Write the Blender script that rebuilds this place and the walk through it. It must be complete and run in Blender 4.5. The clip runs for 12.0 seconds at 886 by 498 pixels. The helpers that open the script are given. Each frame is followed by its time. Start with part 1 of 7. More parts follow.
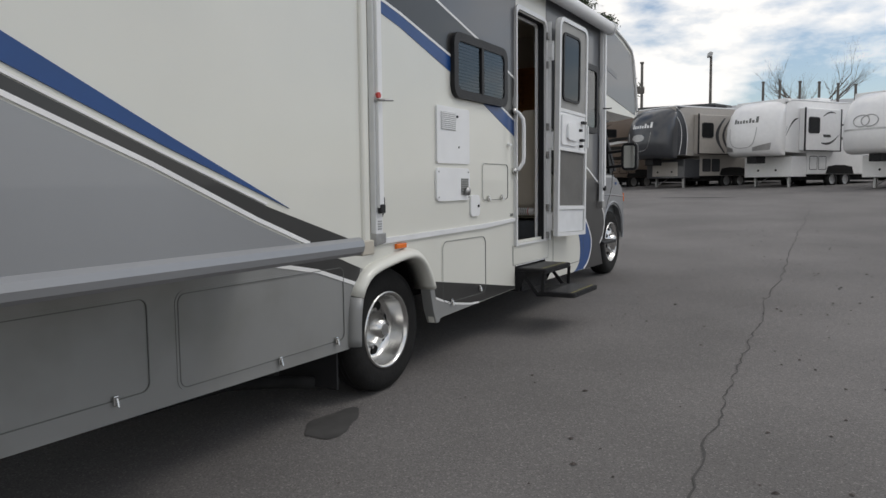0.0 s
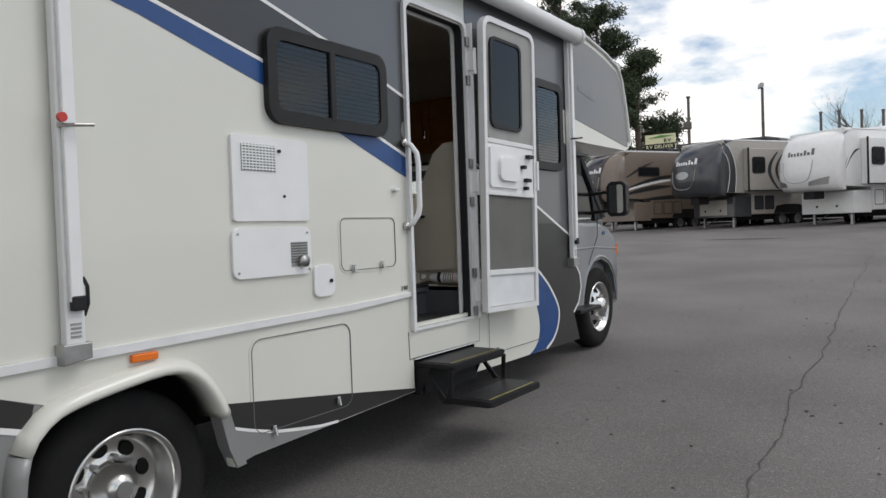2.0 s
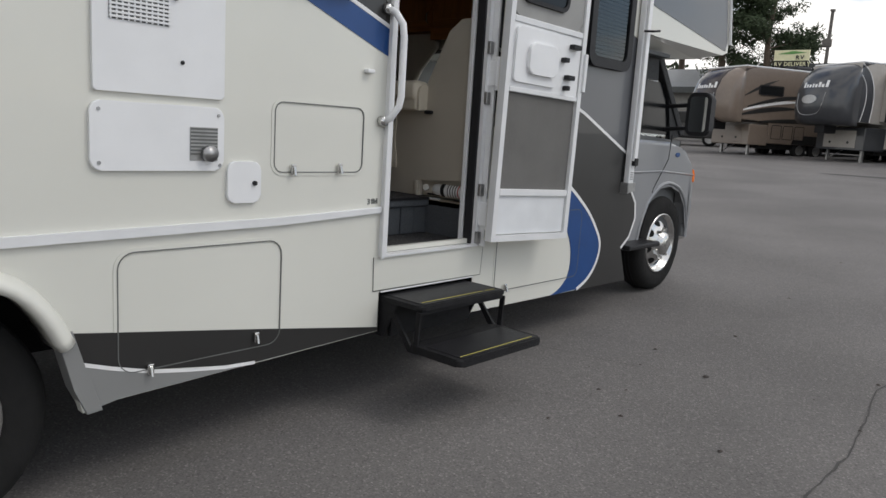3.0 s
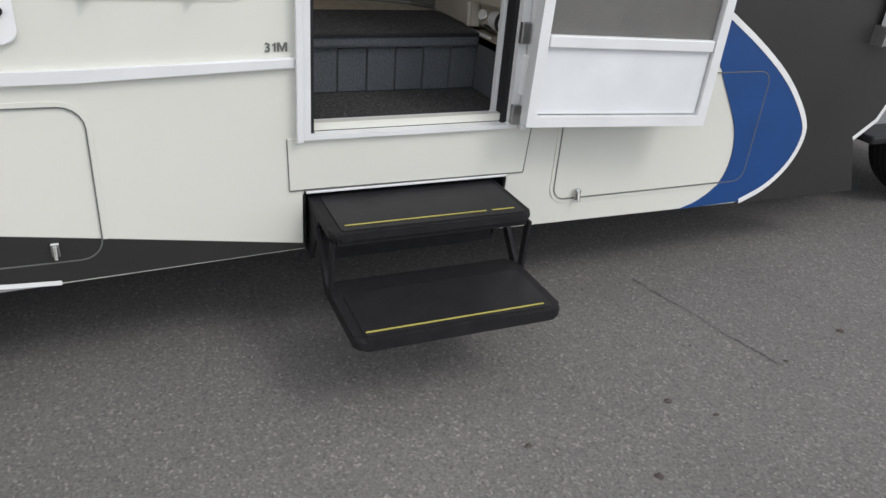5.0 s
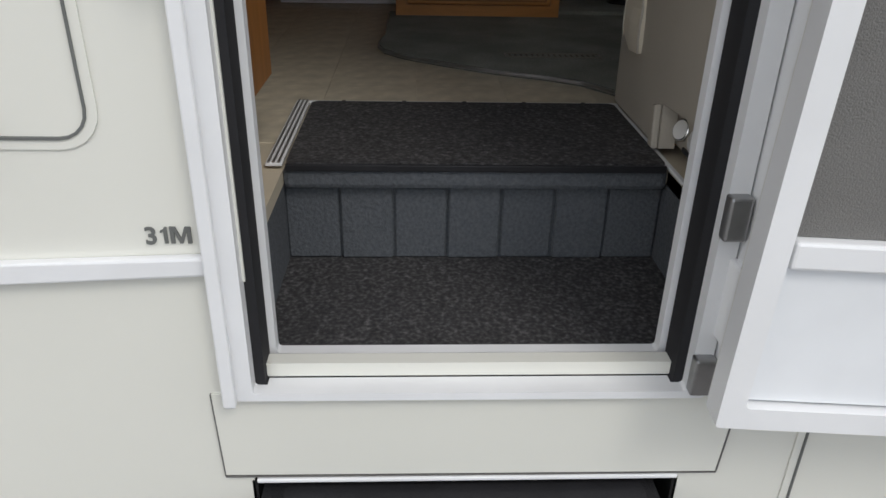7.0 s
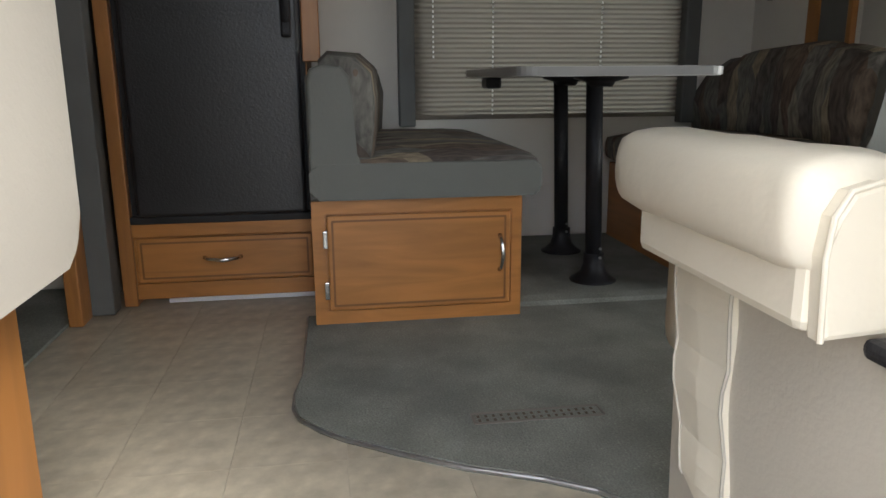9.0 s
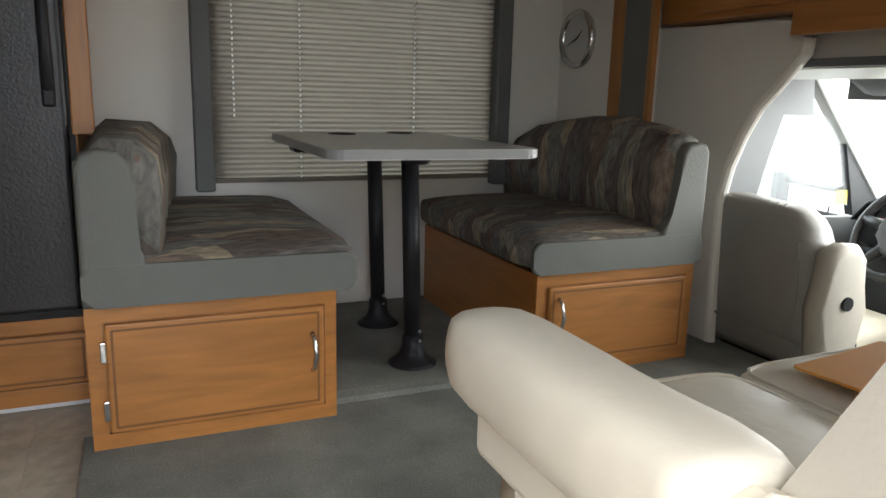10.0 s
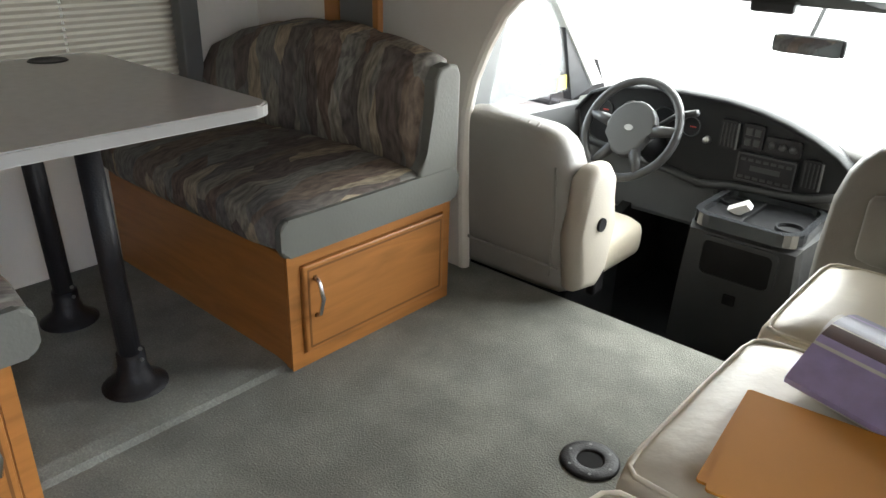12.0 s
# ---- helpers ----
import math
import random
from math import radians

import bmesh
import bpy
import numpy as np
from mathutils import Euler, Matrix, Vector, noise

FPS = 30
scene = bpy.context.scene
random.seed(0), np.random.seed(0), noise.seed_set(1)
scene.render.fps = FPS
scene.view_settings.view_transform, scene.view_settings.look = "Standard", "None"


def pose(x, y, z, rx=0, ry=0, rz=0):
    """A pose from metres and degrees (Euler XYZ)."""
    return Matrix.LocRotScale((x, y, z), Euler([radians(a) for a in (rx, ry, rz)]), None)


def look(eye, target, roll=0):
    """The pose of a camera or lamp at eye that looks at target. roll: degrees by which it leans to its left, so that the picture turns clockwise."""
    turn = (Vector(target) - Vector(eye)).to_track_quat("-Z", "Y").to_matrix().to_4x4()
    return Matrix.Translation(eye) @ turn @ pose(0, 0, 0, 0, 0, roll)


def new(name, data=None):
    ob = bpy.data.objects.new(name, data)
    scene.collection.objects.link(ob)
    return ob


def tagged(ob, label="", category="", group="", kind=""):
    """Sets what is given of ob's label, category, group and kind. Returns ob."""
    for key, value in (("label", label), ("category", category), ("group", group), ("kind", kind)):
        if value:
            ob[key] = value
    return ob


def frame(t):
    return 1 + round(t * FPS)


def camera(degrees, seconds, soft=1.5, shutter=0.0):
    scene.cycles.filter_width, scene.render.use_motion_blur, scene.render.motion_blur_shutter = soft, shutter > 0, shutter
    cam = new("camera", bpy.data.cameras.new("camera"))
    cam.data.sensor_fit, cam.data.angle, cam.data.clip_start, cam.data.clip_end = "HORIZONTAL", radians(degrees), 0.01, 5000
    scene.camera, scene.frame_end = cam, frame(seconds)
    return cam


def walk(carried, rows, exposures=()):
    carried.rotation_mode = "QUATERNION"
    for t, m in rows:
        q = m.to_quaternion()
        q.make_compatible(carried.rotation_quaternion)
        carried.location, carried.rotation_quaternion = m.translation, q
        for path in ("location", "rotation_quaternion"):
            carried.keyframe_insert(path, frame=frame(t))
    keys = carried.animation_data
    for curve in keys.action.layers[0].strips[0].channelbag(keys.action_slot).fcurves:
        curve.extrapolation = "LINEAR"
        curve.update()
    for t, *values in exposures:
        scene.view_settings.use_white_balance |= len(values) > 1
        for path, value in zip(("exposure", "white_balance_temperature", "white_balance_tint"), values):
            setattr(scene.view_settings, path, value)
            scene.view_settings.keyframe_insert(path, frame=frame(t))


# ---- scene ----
cam = camera(62.4, 12.0)
PATH = [
    (0, (2.347, -0.37, 1.239), (1.367, 1.365, 1.069), -0.6),
    (0.5, (2.414, 0.117, 1.26), (1.373, 1.808, 1.012), -0.5),
    (1, (2.45, 0.614, 1.291), (1.493, 2.365, 1.15), -2.5),
    (1.5, (2.541, 1.125, 1.286), (1.512, 2.837, 1.196), -3.1),
    (2, (2.439, 1.649, 1.316), (1.323, 3.308, 1.269), -2.0),
    (2.5, (2.423, 2.164, 1.298), (1.195, 3.741, 1.225), 0.3),
    (3, (2.314, 2.734, 1.338), (1.008, 4.214, 1.015), 3.6),
    (3.2, (2.302, 2.948, 1.343), (0.988, 4.401, 0.942), 2.8),
    (4.8, (1.981, 4.362, 1.436), (0.417, 5.269, 0.582), 5.0),
    (5, (1.902, 4.502, 1.44), (0.291, 5.259, 0.528), 4.9),
    (5.5, (1.627, 4.775, 1.411), (0.016, 5.352, 0.374), 7.5),
    (6, (1.377, 5.029, 1.401), (-0.294, 5.408, 0.369), 6.5),
    (6.5, (1.119, 5.168, 1.401), (-0.636, 5.299, 0.45), 2.1),
    (6.7, (0.999, 5.17, 1.406), (-0.766, 5.284, 0.472), 1.7),
    (8.3, (0.318, 5.269, 1.475), (-1.567, 5.258, 0.806), 1.9),
    (8.5, (0.235, 5.234, 1.484), (-1.676, 5.323, 0.901), 1.7),
    (9, (0.092, 5.185, 1.646), (-1.835, 5.477, 1.194), -0.4),
    (9.5, (0.021, 5.187, 1.742), (-1.894, 5.595, 1.335), 0.4),
    (10, (-0.112, 5.237, 1.822), (-1.907, 6.016, 1.411), 1.5),
    (10.5, (-0.212, 5.313, 1.883), (-1.82, 6.327, 1.261), -0.9),
    (11, (-0.391, 5.349, 1.911), (-1.851, 6.517, 1.201), -0.3),
    (11.5, (-0.485, 5.36, 2.062), (-1.827, 6.628, 1.293), 1.7),
    (12, (-0.622, 5.398, 2.047), (-1.823, 6.771, 1.227), 1.7),
]
walk(cam, [(t, look(e, g, r)) for t, e, g, r in PATH],
     exposures=[(0, -0.4), (0.5, -0.08), (1.5, -0.1), (2.5, -0.28), (3.2, -0.12), (4.8, 0.25), (5.5, 0.36), (6.0, 0.38), (6.5, 0.02), (6.8, 0.1), (8.3, 1.95), (8.5, 2.1), (9, 2.52), (9.5, 3.05), (10, 3.02), (10.5, 3.05), (11, 2.9), (11.5, 3.18), (12, 3.45)])

# ---- world and sun ----
SUN_EL, SUN_AZ = 50, 60
world = bpy.data.worlds.new("sky")
scene.world = world
world.use_nodes = True
wn, wl = world.node_tree.nodes, world.node_tree.links
wbg = wn["Background"]
sky = wn.new("ShaderNodeTexSky")
sky.sky_type, sky.sun_disc = "NISHITA", False
sky.sun_elevation, sky.sun_rotation = radians(SUN_EL), radians(SUN_AZ)
wtc = wn.new("ShaderNodeTexCoord")
wmap = wn.new("ShaderNodeMapping")
wmap.inputs["Scale"].default_value = (1.0, 1.0, 2.6)
wl.new(wtc.outputs["Generated"], wmap.inputs["Vector"])
wnoise = wn.new("ShaderNodeTexNoise")
wnoise.inputs["Scale"].default_value = 2.6
wnoise.inputs["Detail"].default_value = 8
wnoise.inputs["Roughness"].default_value = 0.58
wl.new(wmap.outputs["Vector"], wnoise.inputs["Vector"])
wramp = wn.new("ShaderNodeValToRGB")
wramp.color_ramp.elements[0].position, wramp.color_ramp.elements[1].position = 0.425, 0.52
wl.new(wnoise.outputs["Fac"], wramp.inputs["Fac"])
wmix = wn.new("ShaderNodeMix")
wmix.data_type = "RGBA"
wl.new(wramp.outputs["Color"], wmix.inputs["Factor"])
wl.new(sky.outputs["Color"], wmix.inputs["A"])
wmix.inputs["B"].default_value = (9.2, 9.0, 8.75, 1)
wl.new(wmix.outputs["Result"], wbg.inputs["Color"])
wbg.inputs["Strength"].default_value = 0.15

sun = new("sun", bpy.data.lights.new("sun", "SUN"))
sun.data.energy, sun.data.angle, sun.data.color = 0.9, radians(20), (1.0, 0.97, 0.92)
sd = Vector((math.cos(radians(SUN_EL)) * math.sin(radians(SUN_AZ)), math.cos(radians(SUN_EL)) * math.cos(radians(SUN_AZ)), math.sin(radians(SUN_EL))))
sun.rotation_mode = "QUATERNION"
sun.rotation_quaternion = sd.to_track_quat("Z", "Y")


def window_lamp(name, at, target, w, h, watts):
    d = bpy.data.lights.new(name, "AREA")
    d.shape, d.size, d.size_y, d.energy, d.color = "RECTANGLE", w, h, watts, (1.0, 0.99, 0.97)
    ob = new(name, d)
    ob.rotation_mode = "QUATERNION"
    m_ = look(at, target)
    ob.location, ob.rotation_quaternion = m_.translation, m_.to_quaternion()
    return ob


window_lamp("windscreen_daylight", (-1.25, 8.21, 1.75), (-1.25, 7.54, 1.01), 1.98, 0.86, 10.0)

# ---- materials ----
def mat(name, color, rough=0.5, metal=0.0, var=0.08, scale=6.0, bump=0.0, bscale=60.0, coat=0.0, stain=None, stain_scale=2.0):
    """Principled surface with variation at two scales and fine relief."""
    m = bpy.data.materials.new(name)
    m.use_nodes = True
    n, l = m.node_tree.nodes, m.node_tree.links
    p = n["Principled BSDF"]
    p.inputs["Roughness"].default_value, p.inputs["Metallic"].default_value = rough, metal
    p.inputs["Coat Weight"].default_value = coat
    tc = n.new("ShaderNodeTexCoord")
    a = n.new("ShaderNodeTexNoise")
    a.inputs["Scale"].default_value, a.inputs["Detail"].default_value = scale, 6
    l.new(tc.outputs["Object"], a.inputs["Vector"])
    r = n.new("ShaderNodeValToRGB")
    lo = [max(0, c * (1 - var)) for c in color]
    hi = [min(1, c * (1 + var)) for c in color]
    r.color_ramp.elements[0].color, r.color_ramp.elements[1].color = (*lo, 1), (*hi, 1)
    r.color_ramp.elements[0].position, r.color_ramp.elements[1].position = 0.3, 0.7
    l.new(a.outputs["Fac"], r.inputs["Fac"])
    out = r.outputs["Color"]
    if stain:
        b = n.new("ShaderNodeTexNoise")
        b.inputs["Scale"].default_value, b.inputs["Detail"].default_value = stain_scale, 4
        l.new(tc.outputs["Object"], b.inputs["Vector"])
        r2 = n.new("ShaderNodeValToRGB")
        r2.color_ramp.elements[0].position, r2.color_ramp.elements[1].position = 0.5, 0.72
        l.new(b.outputs["Fac"], r2.inputs["Fac"])
        mx = n.new("ShaderNodeMix")
        mx.data_type = "RGBA"
        l.new(r2.outputs["Color"], mx.inputs["Factor"])
        l.new(out, mx.inputs["A"])
        mx.inputs["B"].default_value = (*stain, 1)
        out = mx.outputs["Result"]
    l.new(out, p.inputs["Base Color"])
    if bump:
        c = n.new("ShaderNodeTexNoise")
        c.inputs["Scale"].default_value, c.inputs["Detail"].default_value = bscale, 3
        l.new(tc.outputs["Object"], c.inputs["Vector"])
        bp = n.new("ShaderNodeBump")
        bp.inputs["Strength"].default_value, bp.inputs["Distance"].default_value = bump, 0.01
        l.new(c.outputs["Fac"], bp.inputs["Height"])
        l.new(bp.outputs["Normal"], p.inputs["Normal"])
    return m


def wood_mat(name, color, axis=2, dark=0.55):
    """Varnished oak: stretched rings along one axis."""
    m = bpy.data.materials.new(name)
    m.use_nodes = True
    n, l = m.node_tree.nodes, m.node_tree.links
    p = n["Principled BSDF"]
    p.inputs["Roughness"].default_value = 0.42
    tc = n.new("ShaderNodeTexCoord")
    mp = n.new("ShaderNodeMapping")
    sc = [9.0, 9.0, 9.0]
    sc[axis] = 1.1
    mp.inputs["Scale"].default_value = sc
    l.new(tc.outputs["Object"], mp.inputs["Vector"])
    a = n.new("ShaderNodeTexNoise")
    a.inputs["Scale"].default_value, a.inputs["Detail"].default_value, a.inputs["Distortion"].default_value = 2.2, 7, 1.4
    l.new(mp.outputs["Vector"], a.inputs["Vector"])
    r = n.new("ShaderNodeValToRGB")
    r.color_ramp.elements[0].color = (*[c * dark for c in color], 1)
    r.color_ramp.elements[1].color = (*[min(1, c * 1.1) for c in color], 1)
    r.color_ramp.elements[0].position, r.color_ramp.elements[1].position = 0.25, 0.65
    l.new(a.outputs["Fac"], r.inputs["Fac"])
    l.new(r.outputs["Color"], p.inputs["Base Color"])
    bp = n.new("ShaderNodeBump")
    bp.inputs["Strength"].default_value, bp.inputs["Distance"].default_value = 0.15, 0.003
    l.new(a.outputs["Fac"], bp.inputs["Height"])
    l.new(bp.outputs["Normal"], p.inputs["Normal"])
    return m


def band_mat(name, colors, across, rough=0.85):
    """Woven upholstery: long feathered patches of colour with fine streaks along them."""
    m = bpy.data.materials.new(name)
    m.use_nodes = True
    n, l = m.node_tree.nodes, m.node_tree.links
    p = n["Principled BSDF"]
    p.inputs["Roughness"].default_value = rough
    tc = n.new("ShaderNodeTexCoord")
    wob = n.new("ShaderNodeTexNoise")
    wob.inputs["Scale"].default_value, wob.inputs["Detail"].default_value = 5.0, 2
    l.new(tc.outputs["Object"], wob.inputs["Vector"])
    bend = n.new("ShaderNodeVectorMath")
    bend.operation = "MULTIPLY_ADD"
    bend.inputs[1].default_value = (0.10, 0.06, 0.06)
    l.new(wob.outputs["Color"], bend.inputs[0])
    l.new(tc.outputs["Object"], bend.inputs[2])
    mp = n.new("ShaderNodeMapping")
    mp.inputs["Scale"].default_value = across
    l.new(bend.outputs["Vector"], mp.inputs["Vector"])
    vo = n.new("ShaderNodeTexVoronoi")
    vo.inputs["Scale"].default_value = 1.0
    l.new(mp.outputs["Vector"], vo.inputs["Vector"])
    sep = n.new("ShaderNodeSeparateColor")
    l.new(vo.outputs["Color"], sep.inputs["Color"])
    r = n.new("ShaderNodeValToRGB")
    r.color_ramp.interpolation = "CONSTANT"
    e = r.color_ramp.elements
    while len(e) < len(colors):
        e.new(0.5)
    for k, c in enumerate(colors):
        e[k].position, e[k].color = k / len(colors), (*c, 1)
    l.new(sep.outputs["Red"], r.inputs["Fac"])
    mp2 = n.new("ShaderNodeMapping")
    mp2.inputs["Scale"].default_value = [5.5 * c for c in across]
    l.new(bend.outputs["Vector"], mp2.inputs["Vector"])
    st_ = n.new("ShaderNodeTexNoise")
    st_.inputs["Scale"].default_value, st_.inputs["Detail"].default_value = 1.0, 5
    l.new(mp2.outputs["Vector"], st_.inputs["Vector"])
    r2 = n.new("ShaderNodeValToRGB")
    r2.color_ramp.elements[0].position, r2.color_ramp.elements[0].color = 0.3, (0.55, 0.54, 0.53, 1)
    r2.color_ramp.elements[1].position, r2.color_ramp.elements[1].color = 0.7, (1.5, 1.47, 1.42, 1)
    l.new(st_.outputs["Fac"], r2.inputs["Fac"])
    mx = n.new("ShaderNodeMix")
    mx.data_type, mx.blend_type = "RGBA", "MULTIPLY"
    mx.inputs["Factor"].default_value = 1.0
    l.new(r.outputs["Color"], mx.inputs["A"])
    l.new(r2.outputs["Color"], mx.inputs["B"])
    l.new(mx.outputs["Result"], p.inputs["Base Color"])
    c = n.new("ShaderNodeTexNoise")
    c.inputs["Scale"].default_value = 350
    l.new(tc.outputs["Object"], c.inputs["Vector"])
    bp = n.new("ShaderNodeBump")
    bp.inputs["Strength"].default_value, bp.inputs["Distance"].default_value = 0.3, 0.003
    l.new(c.outputs["Fac"], bp.inputs["Height"])
    l.new(bp.outputs["Normal"], p.inputs["Normal"])
    return m


def glass_mat(name, color, rough=0.03, gloss=1.0):
    """A thin pane: clear or tinted, with a sheen that grows at glancing angles."""
    m = bpy.data.materials.new(name)
    m.use_nodes = True
    n, l = m.node_tree.nodes, m.node_tree.links
    n.remove(n["Principled BSDF"])
    tr = n.new("ShaderNodeBsdfTransparent")
    tr.inputs["Color"].default_value = (*color, 1)
    gl = n.new("ShaderNodeBsdfGlossy")
    gl.inputs["Roughness"].default_value = rough
    gl.inputs["Color"].default_value = (gloss, gloss, gloss, 1)
    lw = n.new("ShaderNodeLayerWeight")
    lw.inputs["Blend"].default_value = 0.5
    pw = n.new("ShaderNodeMath")
    pw.operation = "POWER"
    pw.inputs[1].default_value = 4.0
    l.new(lw.outputs["Facing"], pw.inputs[0])
    fr = n.new("ShaderNodeMath")
    fr.operation = "MULTIPLY_ADD"
    fr.inputs[1].default_value, fr.inputs[2].default_value = 0.5, 0.025
    l.new(pw.outputs["Value"], fr.inputs[0])
    mx = n.new("ShaderNodeMixShader")
    l.new(fr.outputs["Value"], mx.inputs["Fac"])
    l.new(tr.outputs["BSDF"], mx.inputs[1])
    l.new(gl.outputs["BSDF"], mx.inputs[2])
    l.new(mx.outputs["Shader"], n["Material Output"].inputs["Surface"])
    return m


def speck_mat(name, color, lo, hi, scale, bump=0.5, rough=0.95, stones=0.0, broad=0.55, swing=0.16):
    """Aggregate or pile: fine light and dark specks over broad blotches."""
    m = bpy.data.materials.new(name)
    m.use_nodes = True
    n, l = m.node_tree.nodes, m.node_tree.links
    p = n["Principled BSDF"]
    p.inputs["Roughness"].default_value = rough
    tc = n.new("ShaderNodeTexCoord")
    a = n.new("ShaderNodeTexNoise")
    a.inputs["Scale"].default_value, a.inputs["Detail"].default_value = scale, 5
    l.new(tc.outputs["Object"], a.inputs["Vector"])
    r = n.new("ShaderNodeValToRGB")
    r.color_ramp.elements[0].color, r.color_ramp.elements[1].color = (*lo, 1), (*hi, 1)
    r.color_ramp.elements[0].position, r.color_ramp.elements[1].position = 0.35, 0.7
    e = r.color_ramp.elements.new(0.52)
    e.color = (*color, 1)
    l.new(a.outputs["Fac"], r.inputs["Fac"])
    b = n.new("ShaderNodeTexNoise")
    b.inputs["Scale"].default_value, b.inputs["Detail"].default_value = broad, 5
    l.new(tc.outputs["Object"], b.inputs["Vector"])
    mx = n.new("ShaderNodeMix")
    mx.data_type, mx.blend_type = "RGBA", "MULTIPLY"
    mx.inputs["Factor"].default_value = 1.0
    r2 = n.new("ShaderNodeValToRGB")
    r2.color_ramp.elements[0].color, r2.color_ramp.elements[1].color = (1 - swing, 1 - swing, 1 - swing, 1), (1 + 0.8 * swing, 1 + 0.8 * swing, 1 + 0.8 * swing, 1)
    r2.color_ramp.elements[0].position, r2.color_ramp.elements[1].position = 0.35, 0.65
    l.new(b.outputs["Fac"], r2.inputs["Fac"])
    l.new(r.outputs["Color"], mx.inputs["A"])
    l.new(r2.outputs["Color"], mx.inputs["B"])
    vo = n.new("ShaderNodeTexVoronoi")
    vo.inputs["Scale"].default_value = scale * 1.1
    l.new(tc.outputs["Object"], vo.inputs["Vector"])
    sp_ = n.new("ShaderNodeSeparateColor")
    l.new(vo.outputs["Color"], sp_.inputs["Color"])
    r3 = n.new("ShaderNodeValToRGB")
    e3 = r3.color_ramp.elements
    e3[0].position, e3[0].color = 0.0, (1 - stones, 1 - stones, 1 - stones, 1)
    e3[1].position, e3[1].color = 1.0, (1 + 1.9 * stones, 1 + 1.9 * stones, 1 + 1.85 * stones, 1)
    for q_, v_ in ((0.15, 1 - 0.3 * stones), (0.82, 1.0), (0.93, 1 + 0.7 * stones)):
        e3.new(q_).color = (v_, v_, v_, 1)
    l.new(sp_.outputs["Red"], r3.inputs["Fac"])
    mx3 = n.new("ShaderNodeMix")
    mx3.data_type, mx3.blend_type = "RGBA", "MULTIPLY"
    mx3.inputs["Factor"].default_value = 1.0
    l.new(mx.outputs["Result"], mx3.inputs["A"])
    l.new(r3.outputs["Color"], mx3.inputs["B"])
    l.new(mx3.outputs["Result"], p.inputs["Base Color"])
    bp = n.new("ShaderNodeBump")
    bp.inputs["Strength"].default_value, bp.inputs["Distance"].default_value = bump, 0.004
    l.new(a.outputs["Fac"], bp.inputs["Height"])
    l.new(bp.outputs["Normal"], p.inputs["Normal"])
    return m


WHITE = mat("white_gelcoat", (0.68, 0.68, 0.625), 0.32, var=0.03, scale=1.5, coat=0.3)
WHITE2 = mat("white_plastic", (0.78, 0.79, 0.80), 0.4, var=0.03)
ALU = mat("white_aluminium", (0.72, 0.73, 0.74), 0.35, var=0.05)
SILVER = mat("silver_paint", (0.27, 0.278, 0.29), 0.38, metal=0.25, var=0.06, scale=1.2, coat=0.4)
GRAYP = mat("grey_metallic_paint", (0.098, 0.103, 0.113), 0.4, metal=0.15, var=0.06, scale=1.0, coat=0.4)
LOWGRAY = mat("grey_skirt_paint", (0.26, 0.264, 0.262), 0.42, metal=0.2, var=0.07, scale=1.4, coat=0.2, stain=(0.215, 0.217, 0.21))
CHAR = mat("charcoal_paint", (0.022, 0.0215, 0.021), 0.38, var=0.12, scale=3.0, coat=0.3)
BLUE = mat("blue_paint", (0.006, 0.054, 0.205), 0.4, var=0.08, coat=0.1)
PIN = mat("white_pinstripe", (0.78, 0.78, 0.78), 0.4)
CHROME = mat("polished_metal", (0.60, 0.60, 0.59), 0.24, metal=1.0, var=0.05)
STEEL = mat("dull_steel", (0.40, 0.40, 0.40), 0.4, metal=0.9, var=0.15, scale=20)
TYRE = mat("tyre_rubber", (0.014, 0.014, 0.014), 0.85, var=0.2, scale=10, bump=0.3, bscale=40)
MIRROR = mat("mirror_silver", (0.72, 0.76, 0.78), 0.03, metal=1.0, var=0.0)
BLACK = mat("black_plastic", (0.018, 0.018, 0.02), 0.45, var=0.2, scale=12, bump=0.15, bscale=200)
DARK = mat("underbody_black", (0.012, 0.012, 0.012), 0.9, var=0.3, scale=8)
STEPM = mat("black_step_grit", (0.013, 0.013, 0.0145), 0.62, var=0.25, scale=30, bump=0.4, bscale=300)
YELLOW = mat("yellow_tape", (0.42, 0.37, 0.09), 0.6)
ORANGE = mat("amber_lens", (0.75, 0.17, 0.02), 0.25)
RED = mat("red_lens", (0.5, 0.03, 0.02), 0.3)
PRIVACY = mat("black_cab_glass", (0.010, 0.011, 0.012), 0.2, var=0.1)
TINT = mat("dark_tinted_glass", (0.012, 0.013, 0.014), 0.06, var=0.1)
GLASS = glass_mat("window_glass", (0.92, 0.96, 0.95))
# cab glass with a translucent veil mixed in to imitate washed-out glare
VEILED = glass_mat("glare_veiled_cab_glass", (0.92, 0.96, 0.95))
dn, dk = VEILED.node_tree.nodes, VEILED.node_tree.links
veil = dn.new("ShaderNodeBsdfTranslucent")
veil.inputs["Color"].default_value = (0.85, 0.87, 0.86, 1)
dmix = dn.new("ShaderNodeMixShader")
dmix.inputs["Fac"].default_value = 0.12
dk.new(dn["Material Output"].inputs["Surface"].links[0].from_socket, dmix.inputs[1])
dk.new(veil.outputs["BSDF"], dmix.inputs[2])
dk.new(dmix.outputs["Shader"], dn["Material Output"].inputs["Surface"])
SCREEN = mat("grey_screen_mesh", (0.145, 0.142, 0.135), 0.8, bump=0.4, bscale=500)
SEAL = mat("black_rubber_seal", (0.02, 0.02, 0.022), 0.7)
ASPHALT = speck_mat("asphalt", (0.150, 0.142, 0.138), (0.122, 0.116, 0.113), (0.182, 0.172, 0.167), 120.0, bump=0.6, stones=0.30)
